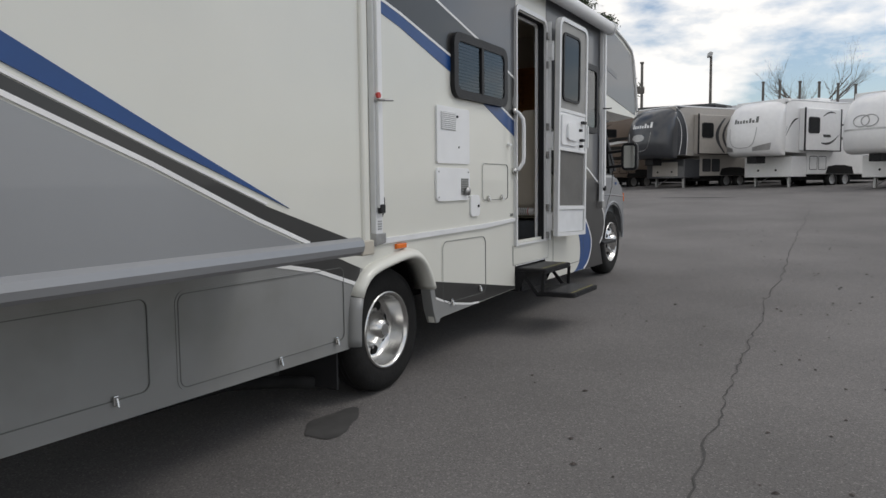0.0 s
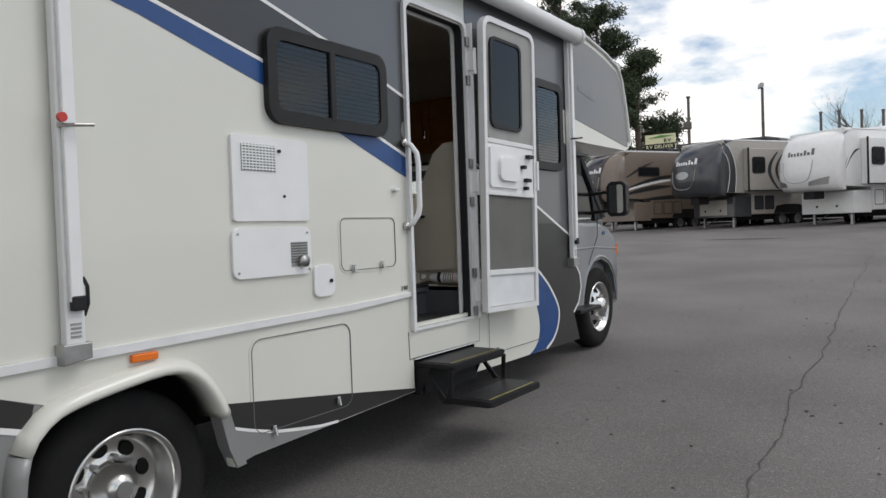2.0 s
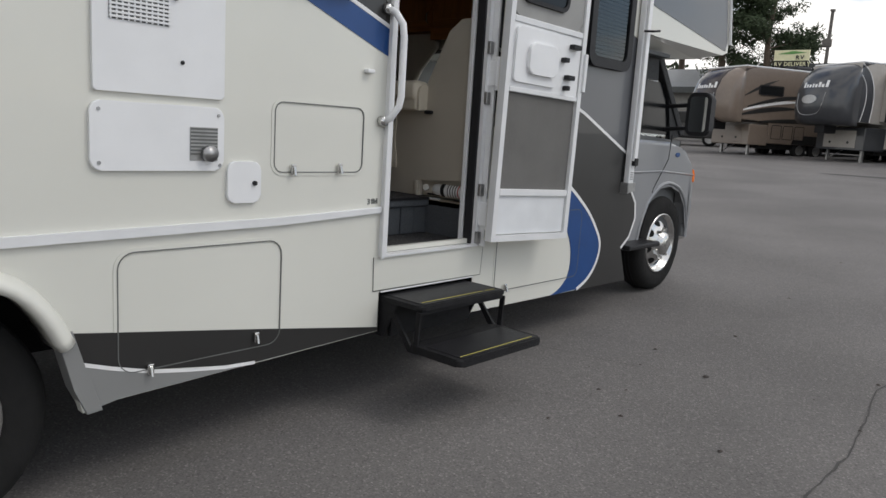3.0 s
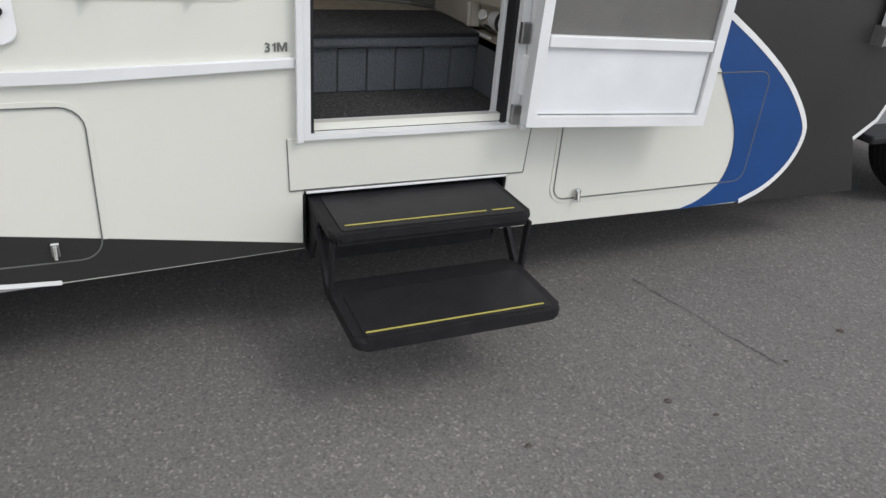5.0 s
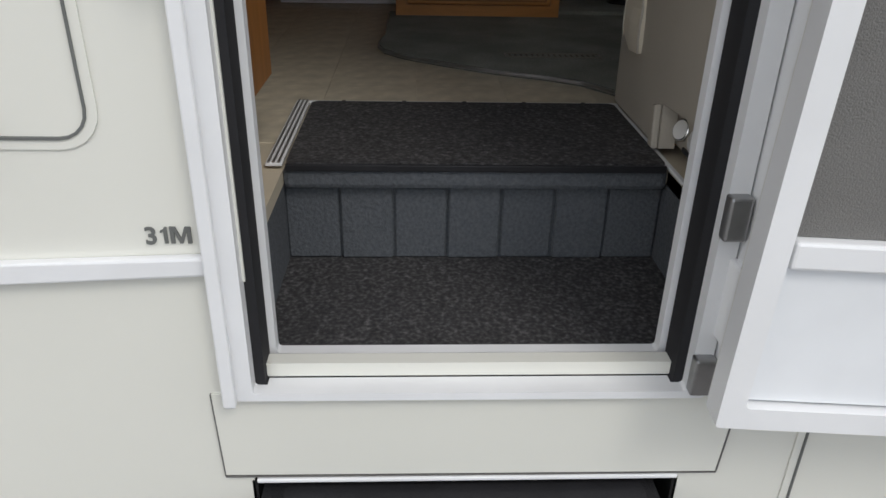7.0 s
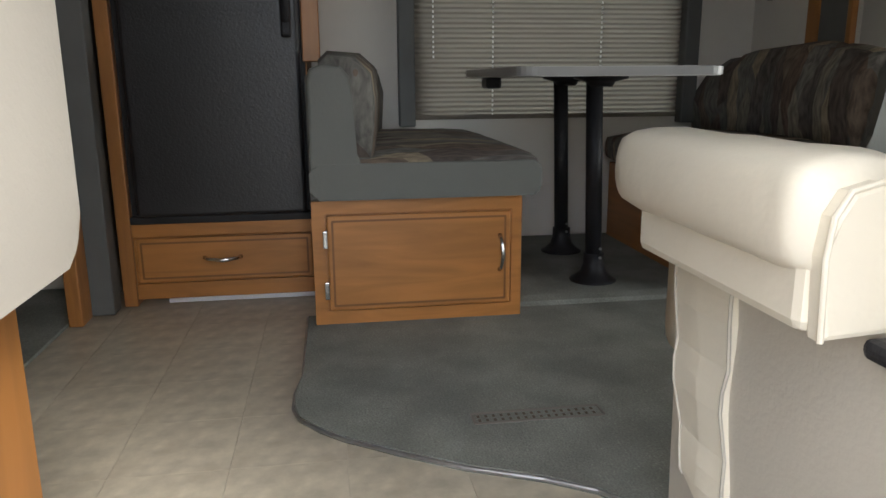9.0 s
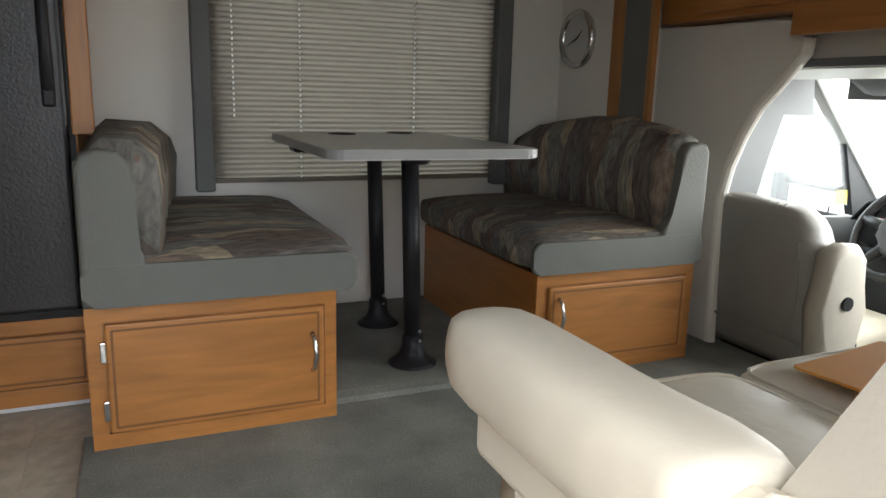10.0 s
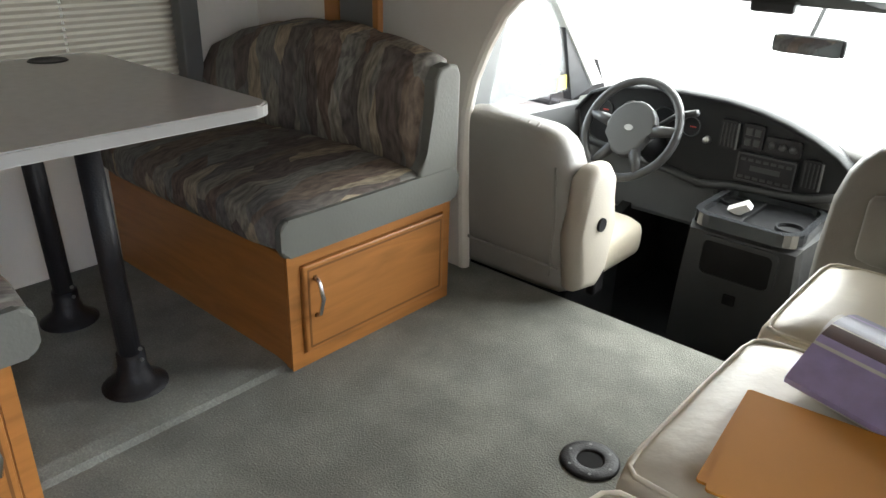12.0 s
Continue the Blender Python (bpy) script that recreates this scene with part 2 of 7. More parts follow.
CRACK = mat("crack_filler", (0.06, 0.058, 0.056), 0.9)
WET = mat("oil_stain", (0.075, 0.073, 0.071), 0.6, var=0.3, scale=5)
OAK = wood_mat("varnished_oak_upright", (0.33, 0.138, 0.036), 2, 0.76)
OAKH = wood_mat("varnished_oak_level", (0.40, 0.165, 0.040), 1, 0.72)
OAKX = wood_mat("varnished_oak_cross", (0.35, 0.142, 0.036), 0, 0.74)
CARPET = speck_mat("grey_green_carpet", (0.205, 0.212, 0.188), (0.172, 0.178, 0.157), (0.242, 0.25, 0.222), 230.0, bump=0.8, stones=0.10, broad=6.0, swing=0.2)
MAT = speck_mat("charcoal_ribbed_mat", (0.044, 0.043, 0.045), (0.020, 0.020, 0.022), (0.10, 0.098, 0.10), 130.0, bump=0.35, stones=0.3)
STEPC = speck_mat("blue_grey_step_carpet", (0.092, 0.101, 0.113), (0.075, 0.083, 0.093), (0.11, 0.119, 0.132), 160.0, bump=0.8)
VINYL = mat("beige_stone_vinyl", (0.50, 0.445, 0.345), 0.36, var=0.2, scale=22, stain=(0.40, 0.345, 0.255), stain_scale=9, bump=0.06, bscale=30)
GROUT = mat("grout", (0.49, 0.435, 0.335), 0.5)
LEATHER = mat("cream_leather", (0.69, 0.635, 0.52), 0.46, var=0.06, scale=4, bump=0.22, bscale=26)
# beige seat-back leather, its colour darkened to hold the shade there
LEATHER2 = mat("shade_darkened_beige_leather", (0.262, 0.25, 0.23), 0.45, var=0.05, scale=4, bump=0.15, bscale=45)
PANELF = mat("beige_vinyl_panel", (0.47, 0.435, 0.37), 0.6, var=0.04, scale=5, bump=0.1, bscale=150)
WALLP = mat("beige_wallboard", (0.60, 0.575, 0.53), 0.6, var=0.04, scale=3, bump=0.05, bscale=90)
WALLW = mat("pale_wallboard", (0.69, 0.665, 0.61), 0.6, var=0.04, scale=3, bump=0.05, bscale=90)
GRAYTRIM = mat("grey_green_trim", (0.12, 0.125, 0.12), 0.6, var=0.1)
GREENV = mat("grey_green_vinyl", (0.125, 0.129, 0.115), 0.6, var=0.06, scale=5, bump=0.12, bscale=120)
WEAVE = [(0.12, 0.117, 0.109), (0.115, 0.084, 0.066), (0.145, 0.142, 0.13), (0.09, 0.074, 0.066), (0.25, 0.212, 0.155), (0.13, 0.127, 0.118), (0.135, 0.105, 0.083), (0.19, 0.175, 0.145), (0.10, 0.09, 0.082)]
FABRIC = band_mat("feathered_upholstery_seat", WEAVE, (19.0, 4.0, 8.0))
FABRICB = band_mat("feathered_upholstery_back", WEAVE, (18.0, 8.0, 3.6))
FRIDGE = mat("black_fridge_panel", (0.016, 0.016, 0.018), 0.38, var=0.15, bump=0.12, bscale=160)
LAMINATE = mat("grey_laminate", (0.46, 0.45, 0.43), 0.3, var=0.06, scale=40)
EDGE = mat("grey_table_edge", (0.32, 0.32, 0.31), 0.35)
BLIND = mat("beige_pleated_blind", (0.175, 0.152, 0.125), 0.8, var=0.05, scale=3)
bn, bk = BLIND.node_tree.nodes, BLIND.node_tree.links
btr = bn.new("ShaderNodeBsdfTranslucent")
btr.inputs["Color"].default_value = (0.55, 0.50, 0.42, 1)
bms = bn.new("ShaderNodeMixShader")
bms.inputs["Fac"].default_value = 0.08
bk.new(bn["Principled BSDF"].outputs["BSDF"], bms.inputs[1])
bk.new(btr.outputs["BSDF"], bms.inputs[2])
bk.new(bms.outputs["Shader"], bn["Material Output"].inputs["Surface"])
CORDLIGHT = mat("painted_cord_hole_daylight", (0.8, 0.8, 0.78), 0.6)
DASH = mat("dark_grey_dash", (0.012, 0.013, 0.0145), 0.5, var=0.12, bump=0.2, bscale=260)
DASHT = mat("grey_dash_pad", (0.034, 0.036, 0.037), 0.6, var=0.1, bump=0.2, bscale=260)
# dash top only: windscreen glare is put into this lighter grey
DASHP = mat("glare_lightened_dash_top", (0.17, 0.175, 0.172), 0.6, var=0.08, bump=0.2, bscale=260)
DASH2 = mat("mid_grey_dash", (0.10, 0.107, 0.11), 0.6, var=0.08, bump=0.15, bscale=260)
WHEELG = mat("grey_steering_leather", (0.036, 0.037, 0.039), 0.38, var=0.06, bump=0.1, bscale=200)
ENVEL = mat("manila_envelope", (0.60, 0.25, 0.03), 0.75, var=0.05)
MAGP = mat("lilac_print", (0.50, 0.43, 0.70), 0.35, var=0.1, scale=30)
MAGB = mat("brown_print", (0.07, 0.022, 0.018), 0.7, var=0.1, scale=30)
MAGS = mat("slate_blue_print", (0.30, 0.32, 0.46), 0.35, var=0.12, scale=30)
for m_ in (BLACK, SEAL, TYRE, DARK, STEPM, DASH, TINT, PRIVACY):
    m_.node_tree.nodes["Principled BSDF"].inputs["Specular IOR Level"].default_value = 0.22
PAPER = mat("white_paper", (0.78, 0.78, 0.76), 0.6)
BARK = mat("bark", (0.10, 0.075, 0.055), 0.9, var=0.3, scale=10, bump=0.6, bscale=30)
LEAF = mat("pine_foliage", (0.035, 0.055, 0.022), 0.8, var=0.5, scale=3)
LEAFB = mat("hedge_foliage", (0.03, 0.045, 0.02), 0.8, var=0.5, scale=3)
TAN = mat("tan_trailer_paint", (0.19, 0.15, 0.12), 0.35, var=0.05, coat=0.3)
GREIGE = mat("greige_trailer_paint", (0.40, 0.375, 0.345), 0.4, var=0.05)
TRAILW = mat("clean_white_trailer_paint", (0.80, 0.80, 0.80), 0.3, var=0.03, coat=0.3)
MAROON = mat("dark_maroon_trailer_paint", (0.022, 0.012, 0.011), 0.25, var=0.08, coat=0.4)
GUN = mat("gunmetal_trailer_paint", (0.05, 0.053, 0.06), 0.3, metal=0.2, var=0.08, coat=0.4)
SIGNG = mat("green_sign_paint", (0.12, 0.30, 0.08), 0.5)
SIGNY = mat("cream_sign_paint", (0.72, 0.70, 0.45), 0.5)
ROOFM = mat("dark_roof_metal", (0.06, 0.065, 0.065), 0.5, var=0.15)
POLE = mat("weathered_pole", (0.13, 0.12, 0.11), 0.8, var=0.2)


# ---- mesh helpers ----
def part(name, bm, material, parent=None, label="", smooth=False):
    me = bpy.data.meshes.new(name)
    bmesh.ops.recalc_face_normals(bm, faces=bm.faces)
    bm.to_mesh(me)
    bm.free()
    me.materials.append(material)
    if smooth:
        for p in me.polygons:
            p.use_smooth = True
    ob = new(name, me)
    if parent:
        ob.parent = parent
        ob.matrix_parent_inverse = parent.matrix_basis.inverted()
    if label:
        ob["label"] = label
    return ob


def thing(name, at, label, category, group="", kind=""):
    ob = new(name)
    ob.location = at
    ob.empty_display_size = 0.1
    return tagged(ob, label, category, group, kind)


def box(x0, x1, y0, y1, z0, z1, bev=0.0, seg=2, bm=None):
    own = bm is None
    bm = bm or bmesh.new()
    vs = [bm.verts.new((x, y, z)) for z in (z0, z1) for x, y in ((x0, y0), (x1, y0), (x1, y1), (x0, y1))]
    fs = [(0, 3, 2, 1), (4, 5, 6, 7), (0, 1, 5, 4), (1, 2, 6, 5), (2, 3, 7, 6), (3, 0, 4, 7)]
    made = [bm.faces.new([vs[i] for i in f]) for f in fs]
    if bev:
        es = {e for f in made for e in f.edges}
        bmesh.ops.bevel(bm, geom=list(es), offset=bev, segments=seg, affect="EDGES", profile=0.5)
    return bm


def prism(pts, axis, a, b, bev=0.0, bm=None, seg=2):
    """Extrude a 2D outline along axis ('x': pts are y,z; 'y': x,z; 'z': x,y)."""
    bm = bm or bmesh.new()
    put = {"x": lambda p, v: (v, p[0], p[1]), "y": lambda p, v: (p[0], v, p[1]), "z": lambda p, v: (p[0], p[1], v)}[axis]
    lo = [bm.verts.new(put(p, a)) for p in pts]
    hi = [bm.verts.new(put(p, b)) for p in pts]
    caps = [bm.faces.new(lo), bm.faces.new(hi)]
    for i in range(len(pts)):
        j = (i + 1) % len(pts)
        bm.faces.new((lo[i], lo[j], hi[j], hi[i]))
    if bev:
        es = {e for f in caps for e in f.edges}
        bmesh.ops.bevel(bm, geom=list(es), offset=bev, segments=seg, affect="EDGES", profile=0.5)
    return bm


def rrect(u0, u1, v0, v1, r, n=5):
    out = []
    for cu, cv, a0 in ((u1 - r, v1 - r, 0), (u0 + r, v1 - r, 90), (u0 + r, v0 + r, 180), (u1 - r, v0 + r, 270)):
        for k in range(n + 1):
            a = radians(a0 + 90 * k / n)
            out.append((cu + r * math.cos(a), cv + r * math.sin(a)))
    return out


def arched(u0, u1, v0, v1, r, n=5):
    """Rounded at the head, square at the foot."""
    out = rrect(u0, u1, v0, v1, r, n)
    foot = rrect(u0, u1, v0, v1, 0.006, n)
    return out[:2 * (n + 1)] + foot[2 * (n + 1):]


def ring(outer, inner, axis, a, b, bm=None):
    """A frame between two outlines with the same number of points."""
    bm = bm or bmesh.new()
    put = {"x": lambda p, v: (v, p[0], p[1]), "y": lambda p, v: (p[0], v, p[1]), "z": lambda p, v: (p[0], p[1], v)}[axis]
    L = [[bm.verts.new(put(p, v)) for p in o] for o, v in ((outer, a), (outer, b), (inner, b), (inner, a))]
    n = len(outer)
    for k in range(4):
        A, B = L[k], L[(k + 1) % 4]
        for i in range(n):
            j = (i + 1) % n
            bm.faces.new((A[i], A[j], B[j], B[i]))
    return bm


def tube(path, r, seg=8, bm=None, cap=True):
    bm = bm or bmesh.new()
    pts = [Vector(p) for p in path]
    rows = []
    side = None
    for i, p in enumerate(pts):
        d = (pts[min(i + 1, len(pts) - 1)] - pts[max(i - 1, 0)]).normalized()
        if side is None:
            side = d.orthogonal().normalized()
        side = (side - d * side.dot(d)).normalized()
        up = d.cross(side)
        rr = r[i] if isinstance(r, (list, tuple)) else r
        rows.append([bm.verts.new(p + rr * (math.cos(2 * math.pi * k / seg) * side + math.sin(2 * math.pi * k / seg) * up)) for k in range(seg)])
    for a, b in zip(rows, rows[1:]):
        for k in range(seg):
            bm.faces.new((a[k], a[(k + 1) % seg], b[(k + 1) % seg], b[k]))
    if cap:
        bm.faces.new(rows[0][::-1])
        bm.faces.new(rows[-1])
    return bm


def lathe(profile, center, axis, seg=32, bm=None):
    """Turn (radius, height) points round an axis through center."""
    bm = bm or bmesh.new()
    A = Vector(axis).normalized()
    U = A.orthogonal().normalized()
    V = A.cross(U)
    C = Vector(center)
    rows = []
    for r, h in profile:
        if r < 1e-6:
            rows.append([bm.verts.new(C + A * h)])
        else:
            rows.append([bm.verts.new(C + A * h + r * (math.cos(2 * math.pi * k / seg) * U + math.sin(2 * math.pi * k / seg) * V)) for k in range(seg)])
    for a, b in zip(rows, rows[1:]):
        for k in range(seg):
            j = (k + 1) % seg
            if len(a) == 1 and len(b) == 1:
                continue
            if len(a) == 1:
                bm.faces.new((a[0], b[j], b[k]))
            elif len(b) == 1:
                bm.faces.new((a[k], a[j], b[0]))
            else:
                bm.faces.new((a[k], a[j], b[j], b[k]))
    return bm


def loft(sections, bm=None, closed=True, cap=True):
    """Skin rows of points with equal counts."""
    bm = bm or bmesh.new()
    rows = [[bm.verts.new(p) for p in s] for s in sections]
    n = len(rows[0])
    for a, b in zip(rows, rows[1:]):
        for k in range(n if closed else n - 1):
            j = (k + 1) % n
            bm.faces.new((a[k], a[j], b[j], b[k]))
    if cap and closed:
        bm.faces.new(rows[0][::-1])
        bm.faces.new(rows[-1])
    return bm


def wall_grid(axis, a, b, u0, u1, v0, v1, holes, bm=None):
    """A slab with rectangular openings that go through it."""
    bm = bm or bmesh.new()
    us = sorted({u0, u1, *[h[0] for h in holes], *[h[1] for h in holes]})
    vs = sorted({v0, v1, *[h[2] for h in holes], *[h[3] for h in holes]})
    us, vs = [u for u in us if u0 <= u <= u1], [v for v in vs if v0 <= v <= v1]
    solid = {}
    for i in range(len(us) - 1):
        for j in range(len(vs) - 1):
            cu, cv = (us[i] + us[i + 1]) / 2, (vs[j] + vs[j + 1]) / 2
            solid[i, j] = not any(h[0] < cu < h[1] and h[2] < cv < h[3] for h in holes)
    put = {"x": lambda p, v: (v, p[0], p[1]), "y": lambda p, v: (p[0], v, p[1]), "z": lambda p, v: (p[0], p[1], v)}[axis]
    cache = {}

    def vert(i, j, v):
        if (i, j, v) not in cache:
            cache[i, j, v] = bm.verts.new(put((us[i], vs[j]), v))
        return cache[i, j, v]
    for (i, j), s in solid.items():
        if not s:
            continue
        for v in (a, b):
            bm.faces.new([vert(i + di, j + dj, v) for di, dj in ((0, 0), (1, 0), (1, 1), (0, 1))])
        for (di, dj), (p, q) in {(-1, 0): ((0, 0), (0, 1)), (1, 0): ((1, 0), (1, 1)), (0, -1): ((0, 0), (1, 0)), (0, 1): ((0, 1), (1, 1))}.items():
            if not solid.get((i + di, j + dj), False):
                bm.faces.new((vert(i + p[0], j + p[1], a), vert(i + q[0], j + q[1], a), vert(i + q[0], j + q[1], b), vert(i + p[0], j + p[1], b)))
    return bm


def ground_z(y):
    return 0.02 + 0.037 * (max(-30.0, min(y, 48.0)) - 3.2)


# ---- ground and distance ----
gb = bmesh.new()
gys = [-2500, -400, -120, -30, -10, 0, 10, 20, 30, 40, 48, 120, 600, 2500]
gxs = [-2500, -400, -60, -20, 0, 20, 60, 400, 2500]
gv = [[gb.verts.new((x, y, ground_z(y))) for x in gxs] for y in gys]
for i in range(len(gys) - 1):
    for j in range(len(gxs) - 1):
        gb.faces.new((gv[i][j], gv[i][j + 1], gv[i + 1][j + 1], gv[i + 1][j]))
tagged(part("ground", gb, ASPHALT), "worn grey asphalt yard with fine aggregate", "ground", kind="structure")


def ribbon(name, pts, width, label, material, across=False):
    bm = bmesh.new()
    rows = []
    for i, (x, y) in enumerate(pts):
        w = width * random.uniform(0.4, 1.5)
        wx, wy = (0.0, w) if across else (w, 0.0)
        rows.append((bm.verts.new((x - wx, y - wy, ground_z(y - wy) + 0.004)), bm.verts.new((x + wx, y + wy, ground_z(y + wy) + 0.004))))
    for a, b in zip(rows, rows[1:]):
        bm.faces.new((a[0], a[1], b[1], b[0]))
    return tagged(part(name, bm, material), label, "crack", kind="structure")


def crack_line(x0, y0, x1, y1, n, jit):
    out, dx = [], 0.0
    for i in range(n):
        k = i / (n - 1)
        dx = 0.7 * dx + random.uniform(-jit, jit)
        out.append((x0 + (x1 - x0) * k + dx, y0 + (y1 - y0) * k))
    return out


ribbon("pavement_crack", crack_line(1.80, 1.2, 1.68, 6.5, 70, 0.022), 0.0042, "thin jagged crack across the asphalt", CRACK)
ribbon("pavement_crack", crack_line(1.68, 6.5, 1.40, 19.0, 60, 0.03), 0.0045, "thin jagged crack across the asphalt", CRACK)
HAIR = [(x, y + random.uniform(-0.008, 0.008)) for x, y in crack_line(0.0, 6.19, 0.62, 6.32, 30, 0.0)]
ribbon("pavement_crack", HAIR, 0.0016, "hairline crack in the asphalt", CRACK, across=True)


def blotch(name, cx, cy, rx, ry, label, material, n=26, rough=0.35):
    bm = bmesh.new()
    ph = [random.uniform(0, 6.28) for _ in range(3)]
    vs = []
    for k in range(n):
        a = 2 * math.pi * k / n
        s = 1 + rough * (0.5 * math.sin(2 * a + ph[0]) + 0.35 * math.sin(3 * a + ph[1]) + 0.3 * math.sin(5 * a + ph[2]))
        y = cy + ry * s * math.sin(a)
        vs.append(bm.verts.new((cx + rx * s * math.cos(a), y, ground_z(y) + 0.004)))
    bm.faces.new(vs)
    return tagged(part(name, bm, material), label, "stain", kind="structure")


blotch("oil_stain", -0.02, 2.62, 0.12, 0.22, "dark wet stain on asphalt under the motorhome", WET)
blotch("tar_patch", -2.1, 24.2, 1.0, 0.35, "dark repaired patch in the asphalt", CRACK)
bits = bmesh.new()
for _ in range(260):
    x, y = random.uniform(0.4, 4.5), random.uniform(1.5, 14)
    s = random.uniform(0.006, 0.02)
    z = ground_z(y)
    p = [bits.verts.new((x + s * random.uniform(0.6, 1.2) * math.cos(a), y + s * random.uniform(0.6, 1.5) * math.sin(a), z + 0.003)) for a in (0, 1.2, 2.5, 3.8, 5.0)]
    t = bits.verts.new((x, y, z + 0.003 + 0.4 * s))
    for k in range(5):
        bits.faces.new((p[k], p[(k + 1) % 5], t))
tagged(part("leaf_litter", bits, mat("dry_leaf", (0.06, 0.05, 0.045), 0.9, var=0.4)), "small dark leaf bits scattered over the asphalt", "litter", kind="stuff")


# ---- motorhome, outside ----
RV = thing("motorhome", (-1.2, 3.2, 0.02), "white motorhome with grey, charcoal and blue swoosh paint, door open", "motorhome")


def rp(name, bm, m, label="", smooth=False, parent=None):
    return part(name, bm, m, parent or RV, label, smooth)


def decal(name, pts, m, x=0.0, t=0.003, parent=None):
    return rp(name, prism(pts, "x", x, x + t), m, parent=parent)


def strip(name, pts, w, m, x=0.0, t=0.004):
    """A painted line of width w along (y, z) points."""
    top, bot = [], []
    for i, p in enumerate(pts):
        a, b = pts[max(i - 1, 0)], pts[min(i + 1, len(pts) - 1)]
        d = Vector((b[0] - a[0], b[1] - a[1])).normalized()
        nrm = Vector((-d.y, d.x)) * w / 2
        top.append((p[0] + nrm.x, p[1] + nrm.y))
        bot.append((p[0] - nrm.x, p[1] - nrm.y))
    return rp(name, prism(top + bot[::-1], "x", x, x + t), m)


def smooth(pts, n=2):
    """Round a polyline by corner cutting."""
    for _ in range(n):
        out = [pts[0]]
        for a, b in zip(pts, pts[1:]):
            out += [(a[0] * 0.75 + b[0] * 0.25, a[1] * 0.75 + b[1] * 0.25), (a[0] * 0.25 + b[0] * 0.75, a[1] * 0.25 + b[1] * 0.75)]
        pts = out + [pts[-1]]
    return pts


ROOF, SILL = 2.90, 0.945
KW = (3.95, 4.70, 1.87, 2.21)
FW = (6.52, 6.93, 1.80, 2.38)
DOOR = (4.965, 5.585, 0.77, 2.60)
rp("side_wall", wall_grid("x", -0.045, 0.0, -0.4, 7.2, SILL, ROOF, [(DOOR[0], DOOR[1], SILL - 0.1, DOOR[3])]), WHITE)
rp("driver_side_wall", wall_grid("x", -2.50, -2.455, -0.4, 7.2, 0.42, ROOF, [(4.50, 6.98, 0.95, 2.75)]), WHITE)
rp("rear_wall", box(-2.50, 0.0, -0.45, -0.4, 0.42, ROOF), WHITE)
rp("roof", box(-2.50, 0.0, -0.45, 7.2, ROOF, ROOF + 0.05, 0.02), WHITE)
rp("underbody", box(-2.2, -0.55, -0.3, 7.0, 0.42, 0.74), DARK)
rp("floor_pan", box(-2.45, -0.05, -0.4, 4.93, 0.84, 0.93), DARK)
# lower skirts
rp("rear_skirt", prism([(-0.4, 0.40), (2.755, 0.375), (2.80, 0.64), (2.88, 0.74), (2.90, SILL), (-0.4, SILL)], "x", -0.04, 0.0), LOWGRAY, "grey lower body skirt with storage doors")
rp("mid_skirt", prism([(3.66, 0.365), (3.76, 0.385), (4.945, 0.425), (4.945, SILL), (3.40, SILL), (3.40, 0.81), (3.50, 0.745), (3.59, 0.65)], "x", -0.04, 0.0), WHITE)
rp("arch_filler", prism([(2.90, 0.745), (3.0, 0.775), (3.1, 0.795), (3.22, 0.815), (3.34, 0.83), (3.40, 0.81), (3.40, SILL), (2.90, SILL)], "x", -0.04, 0.0), WHITE)
rp("sill_plate", prism([(4.905, 0.615), (5.65, 0.612), (5.66, 0.765), (4.90, 0.765)], "x", -0.02, 0.004), WHITE, "removable panel below the door sill")
rp("step_header", box(-0.02, 0.008, 4.95, 5.592, 0.601, 0.608, 0.002), ALU)
rp("sill_back", box(-0.045, -0.021, 4.945, 5.595, 0.60, 0.80), WHITE)
rp("front_skirt", prism([(5.592, 0.415), (7.235, 0.40), (7.135, 0.63), (7.235, 0.70), (7.295, 0.82), (7.275, 0.93), (7.20, SILL), (5.592, SILL)], "x", -0.04, 0.0), WHITE)
for y in (4.945, 5.592):
    rp("step_well_side", box(-0.5, 0.0, y - 0.004, y + 0.004, 0.43, 0.60), DARK)
rp("wheel_well", prism([(2.80, 0.40), (2.84, 0.9), (3.63, 0.9), (3.66, 0.40)], "x", -0.56, -0.52), DARK)
rp("wheel_well", box(-0.56, -0.041, 2.80, 3.66, 0.88, 0.92), DARK)
# belt rail
rp("belt_rail", prism([(2.0, 0.895), (3.1, 0.918), (4.4, 0.937), (4.925, 0.96), (4.925, 0.989), (4.4, 0.967), (3.1, 0.95), (2.0, 0.928)], "x", 0.0, 0.016, 0.005), ALU, "white belt moulding along the side")
# painted graphics on the body
ZB = [(2.98, 2.30), (3.3, 2.235), (3.9, 2.085), (4.4, 1.925), (4.96, 1.725)]
ZL = [(2.98, 2.235), (3.3, 2.165), (3.9, 1.99), (4.4, 1.82), (4.96, 1.615)]
decal("blue_stripe", ZB + ZL[::-1], BLUE)
strip("pinstripe", [(a, b + 0.01) for a, b in ZB], 0.016, PIN)
ZG = [(2.98, 2.60), (3.4, 2.49), (3.8, 2.385), (4.36, 2.245), (4.96, 2.055)]
decal("charcoal_band", [(a, b + 0.018) for a, b in ZB] + ZG[::-1], CHAR)
strip("pinstripe", [(a, b + 0.007) for a, b in ZG], 0.016, PIN)
decal("grey_field", [(a, b + 0.015) for a, b in ZG] + [(4.96, ROOF), (2.98, ROOF)], GRAYP)
decal("grey_field", [(5.60, 2.62), (5.60, 1.78), (6.54, 1.485), (7.19, 1.225), (7.19, ROOF), (5.60, ROOF)], GRAYP)
